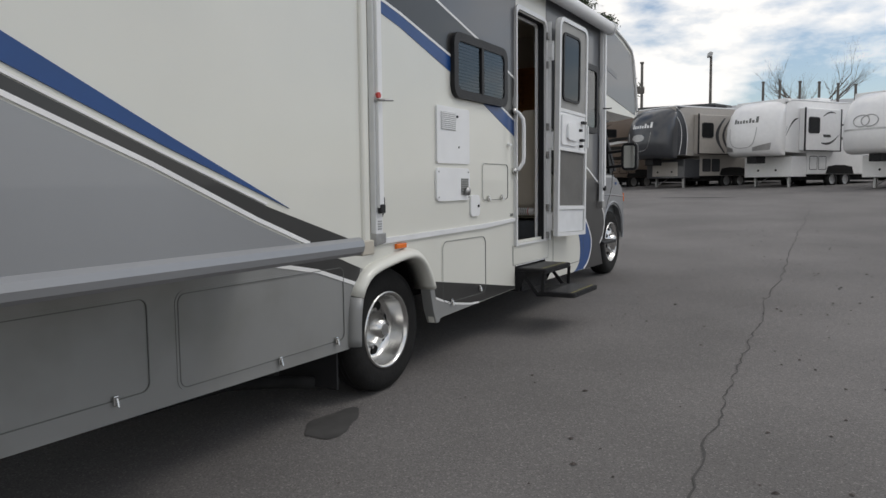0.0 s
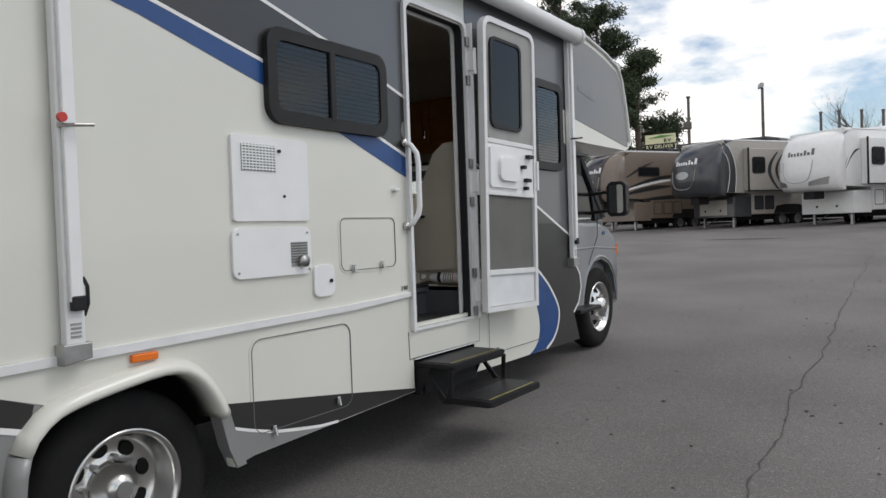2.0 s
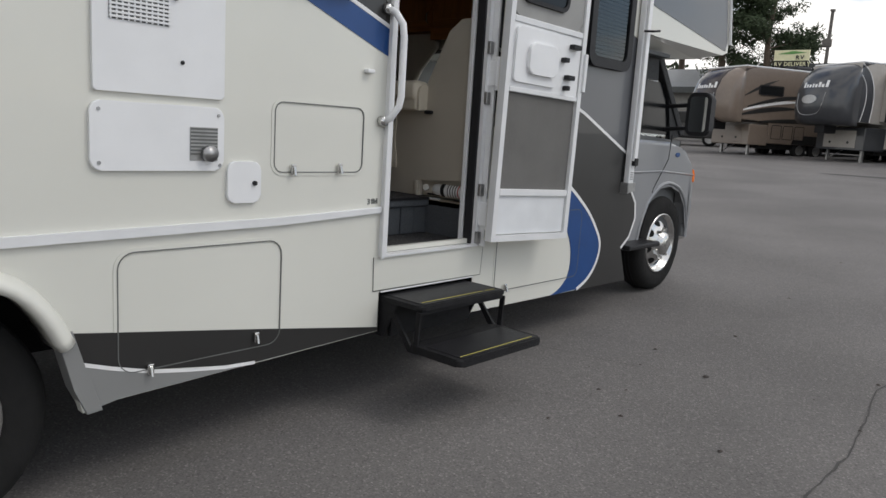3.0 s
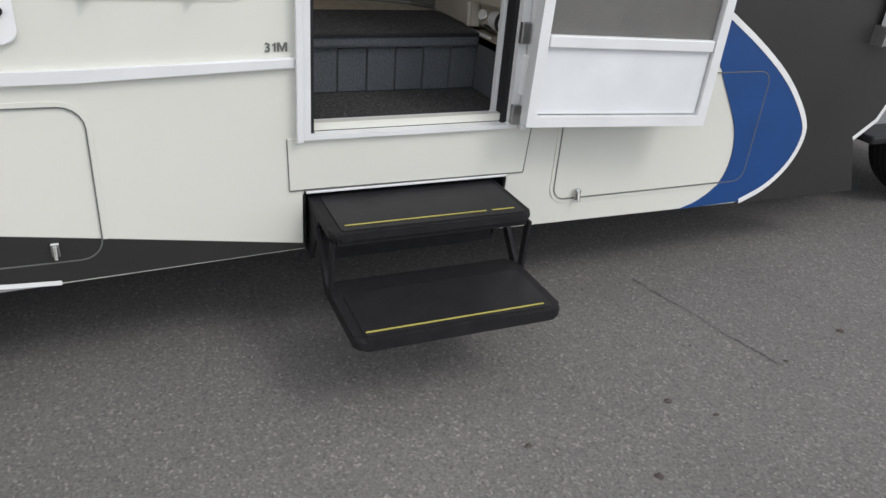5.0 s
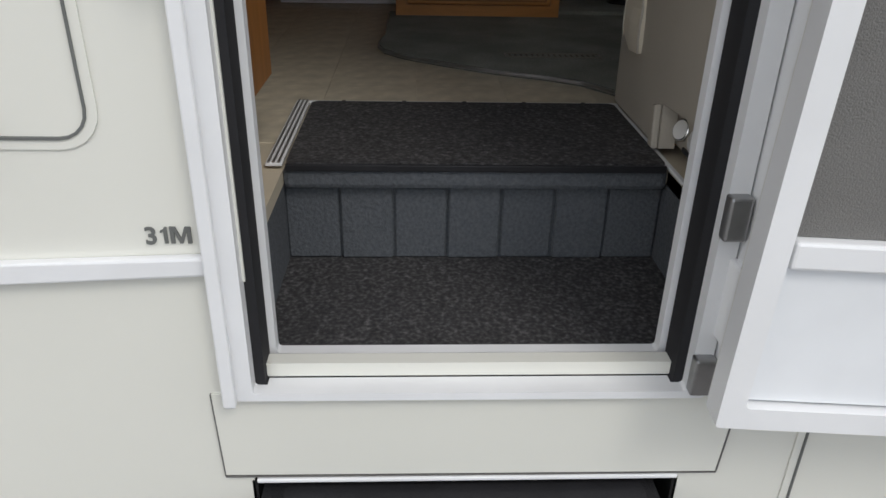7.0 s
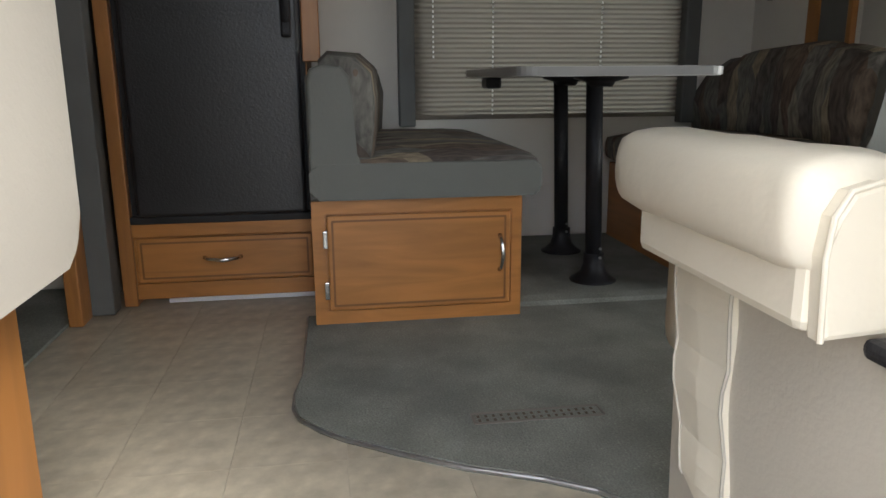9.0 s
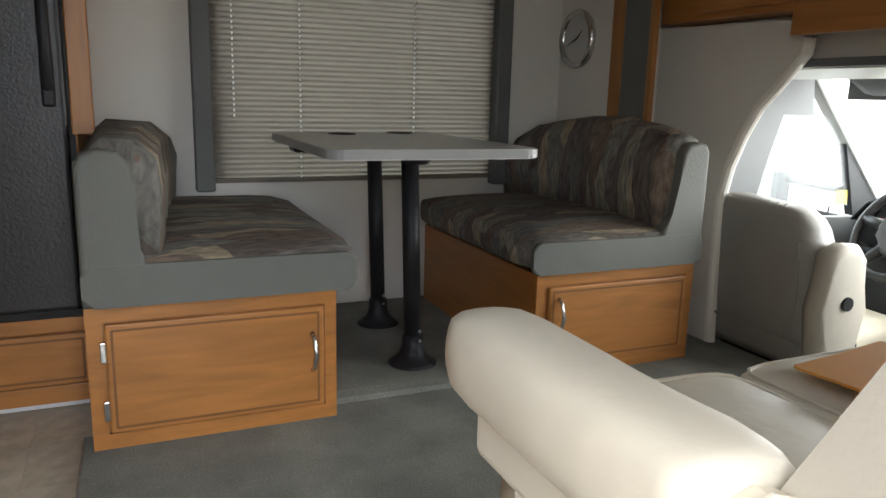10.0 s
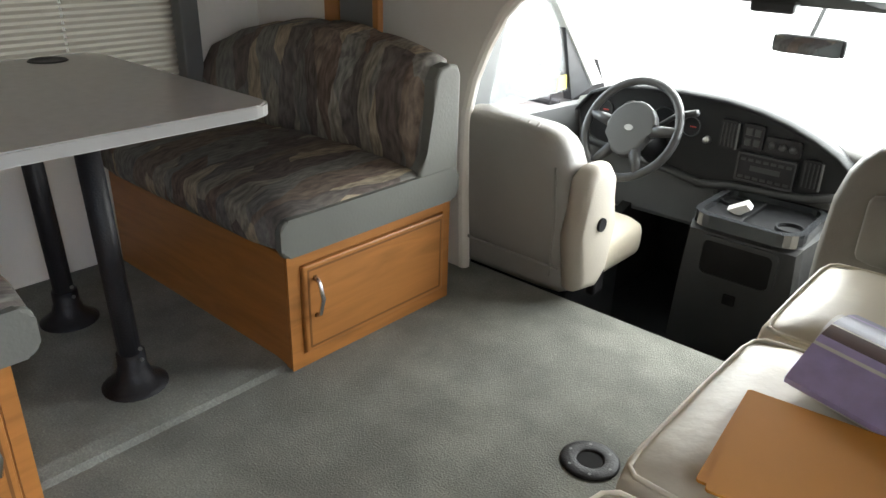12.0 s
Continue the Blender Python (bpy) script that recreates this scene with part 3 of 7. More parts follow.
decal("white_flash", [(6.92, 2.29), (7.19, 2.215), (7.19, 1.95), (6.92, 2.02)], WHITE, t=0.005)
strip("pinstripe", [(5.60, 1.77), (6.54, 1.478), (7.19, 1.218)], 0.018, PIN)
CH2 = [(5.60, 1.76), (6.54, 1.468), (7.19, 1.21), (7.19, 1.04), (7.28, 0.93), (7.30, 0.82), (7.24, 0.70), (7.14, 0.63), (7.24, 0.40), (6.60, 0.405)]
CRES_O = [(6.36, 1.10), (6.53, 1.0), (6.70, 0.88), (6.83, 0.74), (6.865, 0.66), (6.83, 0.55), (6.74, 0.46), (6.62, 0.412)]
CRES_I = [(6.30, 1.05), (6.38, 0.91), (6.465, 0.78), (6.515, 0.69), (6.53, 0.58), (6.50, 0.49), (6.42, 0.432), (6.34, 0.408)]
CRES_O, CRES_I = smooth(CRES_O), smooth(CRES_I)
decal("charcoal_band", CH2 + [(6.62, 0.412)] + CRES_O[::-1][1:] + [(6.1, 1.2), (5.60, 1.4)], CHAR)
decal("blue_crescent", CRES_O + CRES_I[::-1], BLUE, t=0.004)
strip("pinstripe", CRES_O, 0.02, PIN, t=0.006)
strip("pinstripe", [(7.17, 1.05), (7.28, 0.93), (7.30, 0.82), (7.24, 0.70), (7.14, 0.63)], 0.018, PIN)
decal("charcoal_wedge", [(3.625, 0.637), (3.645, 0.535), (3.885, 0.466), (4.17, 0.422), (4.31, 0.408), (4.945, 0.428), (4.945, 0.443), (4.3, 0.54)], CHAR)
decal("grey_wedge", [(3.648, 0.525), (3.69, 0.372), (3.78, 0.388), (4.25, 0.403), (4.17, 0.409), (3.885, 0.452)], LOWGRAY)
strip("pinstripe", [(3.635, 0.537), (3.75, 0.498), (3.885, 0.459), (4.03, 0.434), (4.17, 0.415), (4.30, 0.408)], 0.013, PIN)
decal("white_upper", [(2.0, 0.944), (2.9, 0.944), (2.9, 0.79), (2.7, 0.86), (2.55, 0.903), (2.3, 0.925), (2.0, 0.93)], WHITE, t=0.002)
decal("charcoal_swoosh", [(2.0, 0.93), (2.3, 0.925), (2.55, 0.903), (2.7, 0.862), (2.86, 0.80), (2.84, 0.722), (2.5, 0.83), (2.2, 0.89)], CHAR)
strip("pinstripe", [(2.1, 0.90), (2.5, 0.822), (2.83, 0.716)], 0.02, PIN)


# storage doors and hatches
def hatch(name, y0, y1, z0, z1, r, label, material=None, latches=(), out=0.006, parent=None):
    m = material or WHITE
    o = rrect(y0, y1, z0, z1, r)
    i1 = rrect(y0 + 0.012, y1 - 0.012, z0 + 0.012, z1 - 0.012, max(0.01, r - 0.012))
    i2 = rrect(y0 + 0.0155, y1 - 0.0155, z0 + 0.0155, z1 - 0.0155, max(0.008, r - 0.0155))
    h = rp(name, ring(o, i1, "x", 0.0, 0.0028), m, label)
    rp("seal", ring(i1, i2, "x", 0.0, 0.0048), GRAYTRIM, parent=h)
    for ly, lz in latches:
        bm = box(out, out + 0.012, ly - 0.011, ly + 0.011, lz - 0.02, lz + 0.02, 0.004)
        tube([(out + 0.012, ly, lz + 0.01), (out + 0.02, ly, lz - 0.022)], 0.006, 8, bm)
        rp("latch", bm, CHROME, parent=h)
    return h


hatch("storage_door", 0.3, 1.49, 0.455, 0.84, 0.05, "grey storage compartment door", LOWGRAY, [(0.62, 0.49), (1.32, 0.47)])
hatch("storage_door", 1.61, 2.72, 0.425, 0.835, 0.05, "grey storage compartment door", LOWGRAY, [(2.2, 0.43), (2.63, 0.445)])
hatch("storage_door", 3.76, 4.425, 0.455, 0.892, 0.07, "white storage compartment door", WHITE, [(3.88, 0.47), (4.30, 0.51)])
hatch("storage_door", 5.765, 6.62, 0.485, 0.925, 0.06, "white and blue storage compartment door", WHITE, [(5.87, 0.515)])
hatch("utility_hatch", 4.353, 4.82, 1.125, 1.415, 0.05, "small locking utility hatch", WHITE, [(4.45, 1.15), (4.68, 1.155)])
# vented water heater and furnace covers
for nm, y0, y1, z0, z1, r in (("vent_cover", 3.70, 4.147, 1.39, 1.758, 0.012), ("furnace_cover", 3.688, 4.148, 1.145, 1.362, 0.035), ("cable_hatch", 4.165, 4.304, 1.028, 1.178, 0.03)):
    c = rp(nm, prism(rrect(y0, y1, z0, z1, r), "x", 0.0, 0.014, 0.004), WHITE2, "white moulded plastic appliance cover")
    if nm == "vent_cover":
        rp("grille_back", box(0.0142, 0.0155, 3.75, 3.945, 1.607, 1.722), GRAYTRIM, parent=c)
        for k in range(9):
            rp("louvre", box(0.0155, 0.021, 3.75, 3.945, 1.612 + k * 0.0125, 1.6185 + k * 0.0125), WHITE2, parent=c)
        for k in range(11):
            rp("bar", box(0.0155, 0.019, 3.752 + k * 0.0188, 3.757 + k * 0.0188, 1.607, 1.722), WHITE2, parent=c)
        rp("keyhole", tube([(0.013, 3.965, 1.70), (0.024, 3.965, 1.70)], 0.008, 10), BLACK, parent=c)
        rp("keyhole", tube([(0.013, 3.99, 1.50), (0.018, 3.99, 1.50)], 0.007, 10), BLACK, parent=c)
    if nm == "furnace_cover":
        rp("grille_back", box(0.0142, 0.016, 4.018, 4.122, 1.18, 1.293), STEEL, parent=c)
        for k in range(8):
            rp("louvre", box(0.016, 0.019, 4.02, 4.12, 1.20 + k * 0.012, 1.206 + k * 0.012), GRAYTRIM, parent=c)
        rp("exhaust", tube([(0.014, 4.085, 1.205), (0.04, 4.085, 1.205)], 0.028, 14), STEEL, parent=c, smooth=True)
        for sy, sz in ((3.715, 1.17), (3.715, 1.335), (4.125, 1.335), (4.132, 1.165)):
            rp("screw", tube([(0.013, sy, sz), (0.017, sy, sz)], 0.006, 8), STEEL, parent=c)
    if nm == "cable_hatch":
        rp("latch", tube([(0.013, 4.275, 1.10), (0.022, 4.275, 1.10)], 0.009, 10), BLACK, parent=c)
rp("side_marker", box(0.0, 0.02, 3.205, 3.315, 0.878, 0.908, 0.006), ORANGE, "amber clearance lamp")
rp("door_holder", box(0.0, 0.03, 4.795, 4.835, 1.545, 1.562, 0.005), WHITE2)
rp("badge", prism([(4.925 + 0.03 * math.cos(a / 14 * 6.283) - 0.0, 1.885 + 0.05 * math.sin(a / 14 * 6.283)) for a in range(14)], "x", 0.003, 0.006), STEEL)


def letters(parent, word, size, m, place, bold=0.0, gap=0.1, extrude=0.001):
    """Raised letters one by one along the local x of place; returns the run used."""
    u = 0.0
    for ch in word:
        if ch == " ":
            u += 0.35 * size
            continue
        c = bpy.data.curves.new("letter_outline", "FONT")
        c.body, c.size, c.extrude, c.offset = ch, size, extrude, bold
        ob = new("letter_outline", c)
        me = bpy.data.meshes.new_from_object(ob.evaluated_get(bpy.context.evaluated_depsgraph_get()))
        bpy.data.objects.remove(ob)
        bm = bmesh.new()
        bm.from_mesh(me)
        lo_ = min(v.co.x for v in bm.verts)
        wide = max(v.co.x for v in bm.verts) - lo_
        bm.transform(place @ Matrix.Translation((u - lo_, 0, 0)))
        part("letter", bm, m, parent)
        u += wide + gap * size
    return u


letters(RV, "3", 0.033, GRAYTRIM, pose(0.0015, 4.8485, 1.001, 90, 0, 90), 0.0006)
D1, M1 = 4.8675, 4.8795
rp("letter", prism([(D1 + 0.004, 1.002), (D1 + 0.0085, 1.002), (D1 + 0.0085, 1.0245), (D1 + 0.0055, 1.0245), (D1 + 0.0045, 1.0215), (D1, 1.0195), (D1, 1.0165), (D1 + 0.004, 1.018)], "x", 0.0005, 0.0028), GRAYTRIM)
rp("letter", prism([(M1 + a, 1.002 + b) for a, b in ((0, 0), (0.0052, 0), (0.0052, 0.0165), (0.0112, 0), (0.0148, 0), (0.0208, 0.0165), (0.0208, 0), (0.026, 0), (0.026, 0.0228), (0.0188, 0.0228), (0.013, 0.0072), (0.0072, 0.0228), (0, 0.0228))], "x", 0.0005, 0.0028), GRAYTRIM)


# side windows: black rounded frame, sliding sash, blind slats behind
def side_window(w, panes, name="side_window"):
    y0, y1, z0, z1 = w
    f = rp(name, ring(rrect(y0 - 0.045, y1 + 0.045, z0 - 0.045, z1 + 0.045, 0.08), rrect(y0 + 0.012, y1 - 0.012, z0 + 0.012, z1 - 0.012, 0.045), "x", 0.0, 0.034), BLACK, "black framed tinted window with closed blinds")
    rp("blind_backing", prism(rrect(y0 - 0.03, y1 + 0.03, z0 - 0.03, z1 + 0.03, 0.06), "x", 0.0, 0.0065), DARK, parent=f)
    w1 = (y1 - y0 - 0.024) / panes
    for k in range(panes):
        a = y0 + 0.012 + k * w1
        rp("pane", box(0.020 + 0.005 * k, 0.023 + 0.005 * k, a, a + w1, z0 + 0.012, z1 - 0.012), TGLASS, parent=f)
        if k:
            rp("mullion", box(0.0066, 0.036, a - 0.02, a + 0.02, z0, z1, 0.004), BLACK, parent=f)
    n = int((z1 - z0 - 0.03) / 0.022)
    for k in range(n):
        z = z0 + 0.02 + k * 0.022
        rp("blind_slat", prism([(0.007, z), (0.009, z), (0.016, z + 0.0125), (0.014, z + 0.0125)], "y", y0 + 0.01, y1 - 0.01), SLAT, parent=f)
    return f


TGLASS = glass_mat("tinted_window_glass", (0.56, 0.60, 0.63))
SLAT = mat("grey_blind_slat", (0.32, 0.32, 0.31), 0.45)
side_window(KW, 2)
side_window(FW, 1)

# awning: two arms, roller, fabric roll
for ya, z0, z1 in ((2.985, 0.975, 2.80), (7.10, 1.06, 2.82)):
    a = rp("awning_arm", box(0.012, 0.05, ya - 0.034, ya + 0.034, z0, z1, 0.006), ALU, "white aluminium awning arm")
    rp("arm_channel", box(0.05, 0.07, ya - 0.022, ya + 0.022, z0 + 0.15, z1 - 0.02, 0.004), WHITE2, parent=a)
    rp("arm_foot", prism([(ya - 0.05, z0 - 0.06), (ya + 0.05, z0 - 0.045), (ya + 0.05, z0 + 0.01), (ya - 0.05, z0 + 0.01)], "x", 0.0, 0.06, 0.004), STEEL, parent=a)
    rp("latch_knob", box(0.05, 0.075, ya - 0.02, ya + 0.03, z0 + 0.12, z0 + 0.17, 0.006), BLACK, parent=a)
    rp("lock_lever", tube([(0.04, ya + 0.036, z0 + 0.1), (0.05, ya + 0.046, z0 + 0.14), (0.05, ya + 0.046, z0 + 0.2), (0.04, ya + 0.036, z0 + 0.23)], 0.007, 8), BLACK, parent=a)
    for k in range(4):
        rp("arm_slot", box(0.05, 0.053, ya - 0.018, ya + 0.018, z0 + 0.03 + 0.014 * k, z0 + 0.037 + 0.014 * k), STEEL, parent=a)
    if ya < 4:
        rp("reflector", tube([(0.07, ya - 0.03, 1.735), (0.085, ya - 0.03, 1.735)], 0.016, 12), RED, parent=a)
    rp("strap_hook", tube([(0.05, ya - 0.03, 1.71 if ya < 4 else 2.02), (0.10, ya, 1.71 if ya < 4 else 2.02), (0.11, ya + 0.06, 1.715 if ya < 4 else 2.03)], 0.007, 8), STEEL if ya < 4 else BLACK, parent=a)
aw = rp("awning_roller", tube([(0.085, 2.95, 2.84), (0.085, 7.16, 2.84)], 0.062, 18), WHITE2, "rolled white awning under the roof edge", True)
for ya in (2.93, 7.16):
    rp("end_cap", tube([(0.085, ya - 0.012, 2.84), (0.085, ya + 0.03, 2.84)], 0.07, 18), ALU, parent=aw)
rp("roof_rail", box(0.0, 0.03, -0.4, 7.2, 2.875, 2.925, 0.008), ALU)

# rear slide-out room
SX, SY = 0.65, 2.03
sl = rp("slide_out", box(0.001, SX, -0.3, SY - 0.01, 0.985, 2.72, 0.004), WHITE, "extended slide-out room")
rp("slide_trim", box(SX - 0.03, SX + 0.014, SY - 0.048, SY, 0.985, 2.72, 0.012, 3), WHITE, "white corner moulding", parent=sl)
rp("slide_foot", box(SX - 0.06, SX + 0.02, SY - 0.07, SY + 0.012, 0.97, 1.03, 0.006), PANELF, parent=sl)
lip = prism([(SX - 0.05, 0.972), (SX + 0.010, 0.975), (SX + 0.026, 0.988), (SX + 0.032, 1.01), (SX + 0.026, 1.032), (SX + 0.010, 1.044), (SX - 0.05, 1.046)], "y", -0.3, SY - 0.07)
rp("slide_lip", lip, SILVER, "rounded silver moulding under the slide-out", parent=sl, smooth=False)
SLD_T = [(-0.3, 1.83), (0.6, 1.505), (1.0, 1.35), (1.45, 1.18), (SY - 0.06, 1.02)]
SLD_B = [(-0.3, 1.775), (0.6, 1.462), (1.0, 1.31), (1.40, 1.14), (1.66, 1.042)]
decal("grey_field", [(-0.3, 1.04)] + [(1.62, 1.04)] + [(a - 0.01, b - 0.012) for a, b in SLD_B[::-1]], SILVER, SX, parent=sl)
decal("charcoal_stripe", SLD_B + [(SY - 0.062, 1.003)] + SLD_T[::-1], CHAR, SX + 0.0005, parent=sl)
strip("pinstripe", SLD_B, 0.014, PIN, SX, 0.006)
strip("pinstripe", [(a, b + 0.008) for a, b in SLD_T[:4]], 0.008, PIN, SX, 0.005)
decal("blue_stripe", [(-0.3, 1.86), (0.6, 1.535), (1.07, 1.352), (1.56, 1.17), (1.07, 1.388), (0.6, 1.605), (-0.3, 1.975)], BLUE, SX, 0.005, parent=sl)

# wheel arch flare
arc = smooth([(2.785, 0.385), (2.79, 0.55), (2.82, 0.675), (2.90, 0.755), (3.0, 0.787), (3.15, 0.812), (3.30, 0.832), (3.40, 0.828), (3.48, 0.785), (3.55, 0.70), (3.60, 0.60)], 1)


def flare(pts, name, m):
    rows = []
    for i, (y, z) in enumerate(pts):
        a, b = pts[max(i - 1, 0)], pts[min(i + 1, len(pts) - 1)]
        d = Vector((b[0] - a[0], b[1] - a[1])).normalized()
        nr = Vector((-d.y, d.x))
        rows.append([(px, y + nr.x * q, z + nr.y * q) for px, q in ((-0.10, -0.02), (0.035, -0.02), (0.05, -0.012), (0.054, 0.0), (0.048, 0.016), (0.028, 0.034), (0.002, 0.042), (-0.03, 0.034))])
    return rp(name, loft(rows), m, smooth=True)


flare(arc[4:], "fender_flare", WHITE)
flare(arc[:5], "fender_leg", LOWGRAY)
rp("mud_flap", box(-0.5, -0.08, 2.74, 2.755, 0.14, 0.5, 0.004), SEAL, "black rubber mud flap")
# tailpipe drawn in the underbody black
rp("tailpipe", tube([(-0.35, 1.2, 0.30), (-0.35, 2.2, 0.27), (-0.28, 2.5, 0.22), (-0.18, 2.66, 0.19)], 0.032, 12), DARK, "black exhaust tailpipe", True)
rp("mud_guard", prism([(3.585, 0.62), (3.63, 0.645), (3.66, 0.54), (3.72, 0.365), (3.67, 0.36), (3.63, 0.45)], "x", -0.06, 0.012, 0.004), LOWGRAY)


def wheel(cx, cy, cz, dish, label):
    w = rp("wheel", lathe([(0.21, -0.20), (0.30, -0.21), (0.355, -0.19), (0.372, -0.15), (0.372, -0.06), (0.355, -0.02), (0.31, 0.0), (0.24, -0.008), (0.222, -0.02)], (cx, cy, cz), (1, 0, 0), 48), TYRE, label, True)
    for k in range(3):
        rp("tread_groove", lathe([(0.3735, -0.075 - 0.03 * k), (0.3745, -0.08 - 0.03 * k), (0.3735, -0.085 - 0.03 * k)], (cx, cy, cz), (1, 0, 0), 48), SEAL, parent=w)
    if dish:
        prof = [(0.232, -0.012), (0.228, -0.002), (0.216, -0.006), (0.205, -0.03), (0.200, -0.11), (0.17, -0.135), (0.10, -0.128), (0.092, -0.12), (0.088, -0.075), (0.06, -0.055), (0.055, -0.03), (0.0, -0.028)]
        hole_x, hole_r, lug_x = -0.1315, 0.146, -0.115
    else:
        prof = [(0.232, -0.012), (0.228, -0.002), (0.216, -0.006), (0.203, -0.05), (0.19, -0.06), (0.14, -0.015), (0.10, 0.0), (0.092, 0.005), (0.085, 0.03), (0.055, 0.045), (0.0, 0.047)]
        hole_x, hole_r, lug_x = -0.036, 0.163, 0.01
    rp("rim", lathe(prof, (cx, cy, cz), (1, 0, 0), 48), CHROME, parent=w, smooth=True)
    for k in range(8):
        a = 2 * math.pi * (k + 0.3) / 8
        y, z = cy + hole_r * math.cos(a), cz + hole_r * math.sin(a)
        bm = bmesh.new()
        vs = []
        for q in range(14):
            b = 2 * math.pi * q / 14
            u, v = 0.026 * math.cos(b), 0.033 * math.sin(b)
            yy, zz = y + u * math.cos(a) - v * math.sin(a), z + u * math.sin(a) + v * math.cos(a)
            r = math.hypot(yy - cy, zz - cz)
            xx = (-0.1315 + 0.0025 if dish else -0.036 + 0.9 * (0.163 - r)) + 0.003
            vs.append(bm.verts.new((cx + xx, yy, zz)))
        bm.faces.new(vs)
        rp("rim_opening", bm, DARK, parent=w)
        a += math.pi / 8
        y, z = cy + 0.112 * math.cos(a), cz + 0.112 * math.sin(a)
        rp("lug_nut", tube([(cx + lug_x - 0.02, y, z), (cx + lug_x + 0.012, y, z)], 0.0125, 6), CHROME, parent=w)
    rp("hub_centre", tube([(cx + prof[-1][1] - 0.02, cy, cz), (cx + prof[-1][1] + 0.006, cy, cz)], 0.033, 16), STEEL if dish else CHROME, parent=w)
    return w


wheel(-0.06, 3.22, 0.392, True, "rear dual wheel with polished dished rim")
wheel(-0.14, 8.06, 0.572, False, "front wheel with polished vented rim")
wheel(-2.28, 8.06, 0.572, False, "front wheel with polished vented rim")
wheel(-2.24, 3.22, 0.392, True, "rear dual wheel with polished dished rim")

# door frame
fo = arched(4.928, 5.60, 0.764, 2.645, 0.085)
fi = arched(4.962, 5.573, 0.776, 2.61, 0.06)
rp("door_frame", ring(fo, fi, "x", -0.02, 0.018), ALU, "white aluminium entry door frame")
rp("door_seal", ring(arched(4.962, 5.573, 0.771, 2.61, 0.06), arched(4.976, 5.559, 0.775, 2.595, 0.05), "x", -0.05, -0.004), SEAL)
rp("inner_frame", ring(arched(4.966, 5.570, 0.772, 2.60, 0.05), arched(4.984, 5.552, 0.792, 2.58, 0.04), "x", -0.078, -0.058), ALU)
rp("frame_gutter", box(0.018, 0.03, 4.922, 4.94, 0.76, 2.6, 0.003), ALU)
rp("sill_tread", box(-0.057, -0.021, 4.977, 5.558, 0.770, 0.778), mat("worn_bronze_sill", (0.10, 0.085, 0.075), 0.5, var=0.2))
for z in (0.93, 1.62, 2.38):
    bm = box(0.015, 0.065, 5.592, 5.612, z - 0.06, z + 0.06, 0.004)
    tube([(0.06, 5.612, z - 0.08), (0.06, 5.612, z + 0.08)], 0.013, 10, bm)
    rp("hinge", bm, WHITE2)
    for q in (-0.12, 0.12):
        rp("hinge_leaf", box(0.015, 0.035, 5.57, 5.60, z + q - 0.03, z + q + 0.03, 0.004), STEEL)

rp("hinge_strip", box(0.0, 0.048, 5.603, 5.618, 0.765, 2.62, 0.003), ALU)
rp("hinge_strip", box(0.0, 0.03, 5.624, 5.645, 0.765, 2.62, 0.003), ALU)
# open entry door, folded back almost flat against the side
DX0, DX1 = 0.085, 0.125
dr = rp("entry_door", ring(arched(5.60, 6.235, 0.785, 2.655, 0.085), arched(5.632, 6.203, 0.817, 2.62, 0.06), "x", DX0, DX1), ALU, "open entry door with white aluminium frame, inner face showing")
rp("door_skin", prism(arched(5.602, 6.233, 0.787, 2.653, 0.083), "x", DX0 - 0.006, DX0 + 0.012), WHITE, parent=dr)
rp("upper_panel", prism(rrect(5.637, 6.198, 1.885, 2.618, 0.055), "x", DX0 + 0.013, DX1 - 0.012), mat("grey_door_panel", (0.30, 0.30, 0.29), 0.6), parent=dr)
wfr = rp("window_frame", ring(rrect(5.675, 6.05, 1.955, 2.535, 0.055), rrect(5.695, 6.03, 1.975, 2.515, 0.04), "x", DX1 - 0.012, DX1 + 0.004), BLACK, parent=dr)
rp("door_pane", prism(rrect(5.697, 6.028, 1.977, 2.513, 0.038), "x", DX1 - 0.0115, DX1 - 0.003), TINT, parent=dr)
for z0, z1 in ((1.855, 1.885), (1.525, 1.55), (1.015, 1.05)):
    rp("cross_bar", box(DX0 + 0.012, DX1 - 0.001, 5.636, 6.199, z0, z1, 0.004), ALU, parent=dr)
rp("latch_panel", box(DX0 + 0.013, DX1 - 0.008, 5.637, 6.198, 1.551, 1.854), WHITE2, parent=dr)
lb = rp("latch_box", prism(rrect(5.65, 5.99, 1.575, 1.835, 0.02), "x", DX1 - 0.008, DX1 + 0.008, 0.004), WHITE2, "white moulded latch cover", parent=dr)
rp("latch_slide", prism(rrect(5.74, 5.97, 1.62, 1.77, 0.035), "x", DX1 + 0.008, DX1 + 0.028, 0.008), WHITE2, "sliding access panel", parent=dr)
for y, z, s in ((6.13, 1.80, 0.035), (6.05, 1.725, 0.018), (6.10, 1.64, 0.03), (6.08, 1.585, 0.014)):
    rp("lock_lever", box(DX1 - 0.008, DX1 + 0.025, y - s, y + s, z - 0.012, z + 0.012, 0.004), BLACK, parent=dr)
rp("strike", box(DX1 - 0.01, DX1 + 0.012, 6.225, 6.25, 1.58, 1.78, 0.004), ALU, parent=dr)
rp("screen_panel", box(DX0 + 0.013, DX1 - 0.018, 5.637, 6.198, 1.051, 1.524), SCREEN, "dark mesh insect screen", parent=dr)
rp("kick_panel", box(DX0 + 0.013, DX1 - 0.014, 5.637, 6.198, 0.822, 1.014), mat("pale_kick_panel", (0.72, 0.74, 0.76), 0.35, var=0.05), parent=dr)
rp("edge_seal", box(DX0 - 0.012, DX0 - 0.006, 5.62, 6.22, 0.788, 0.81), SEAL, parent=dr)
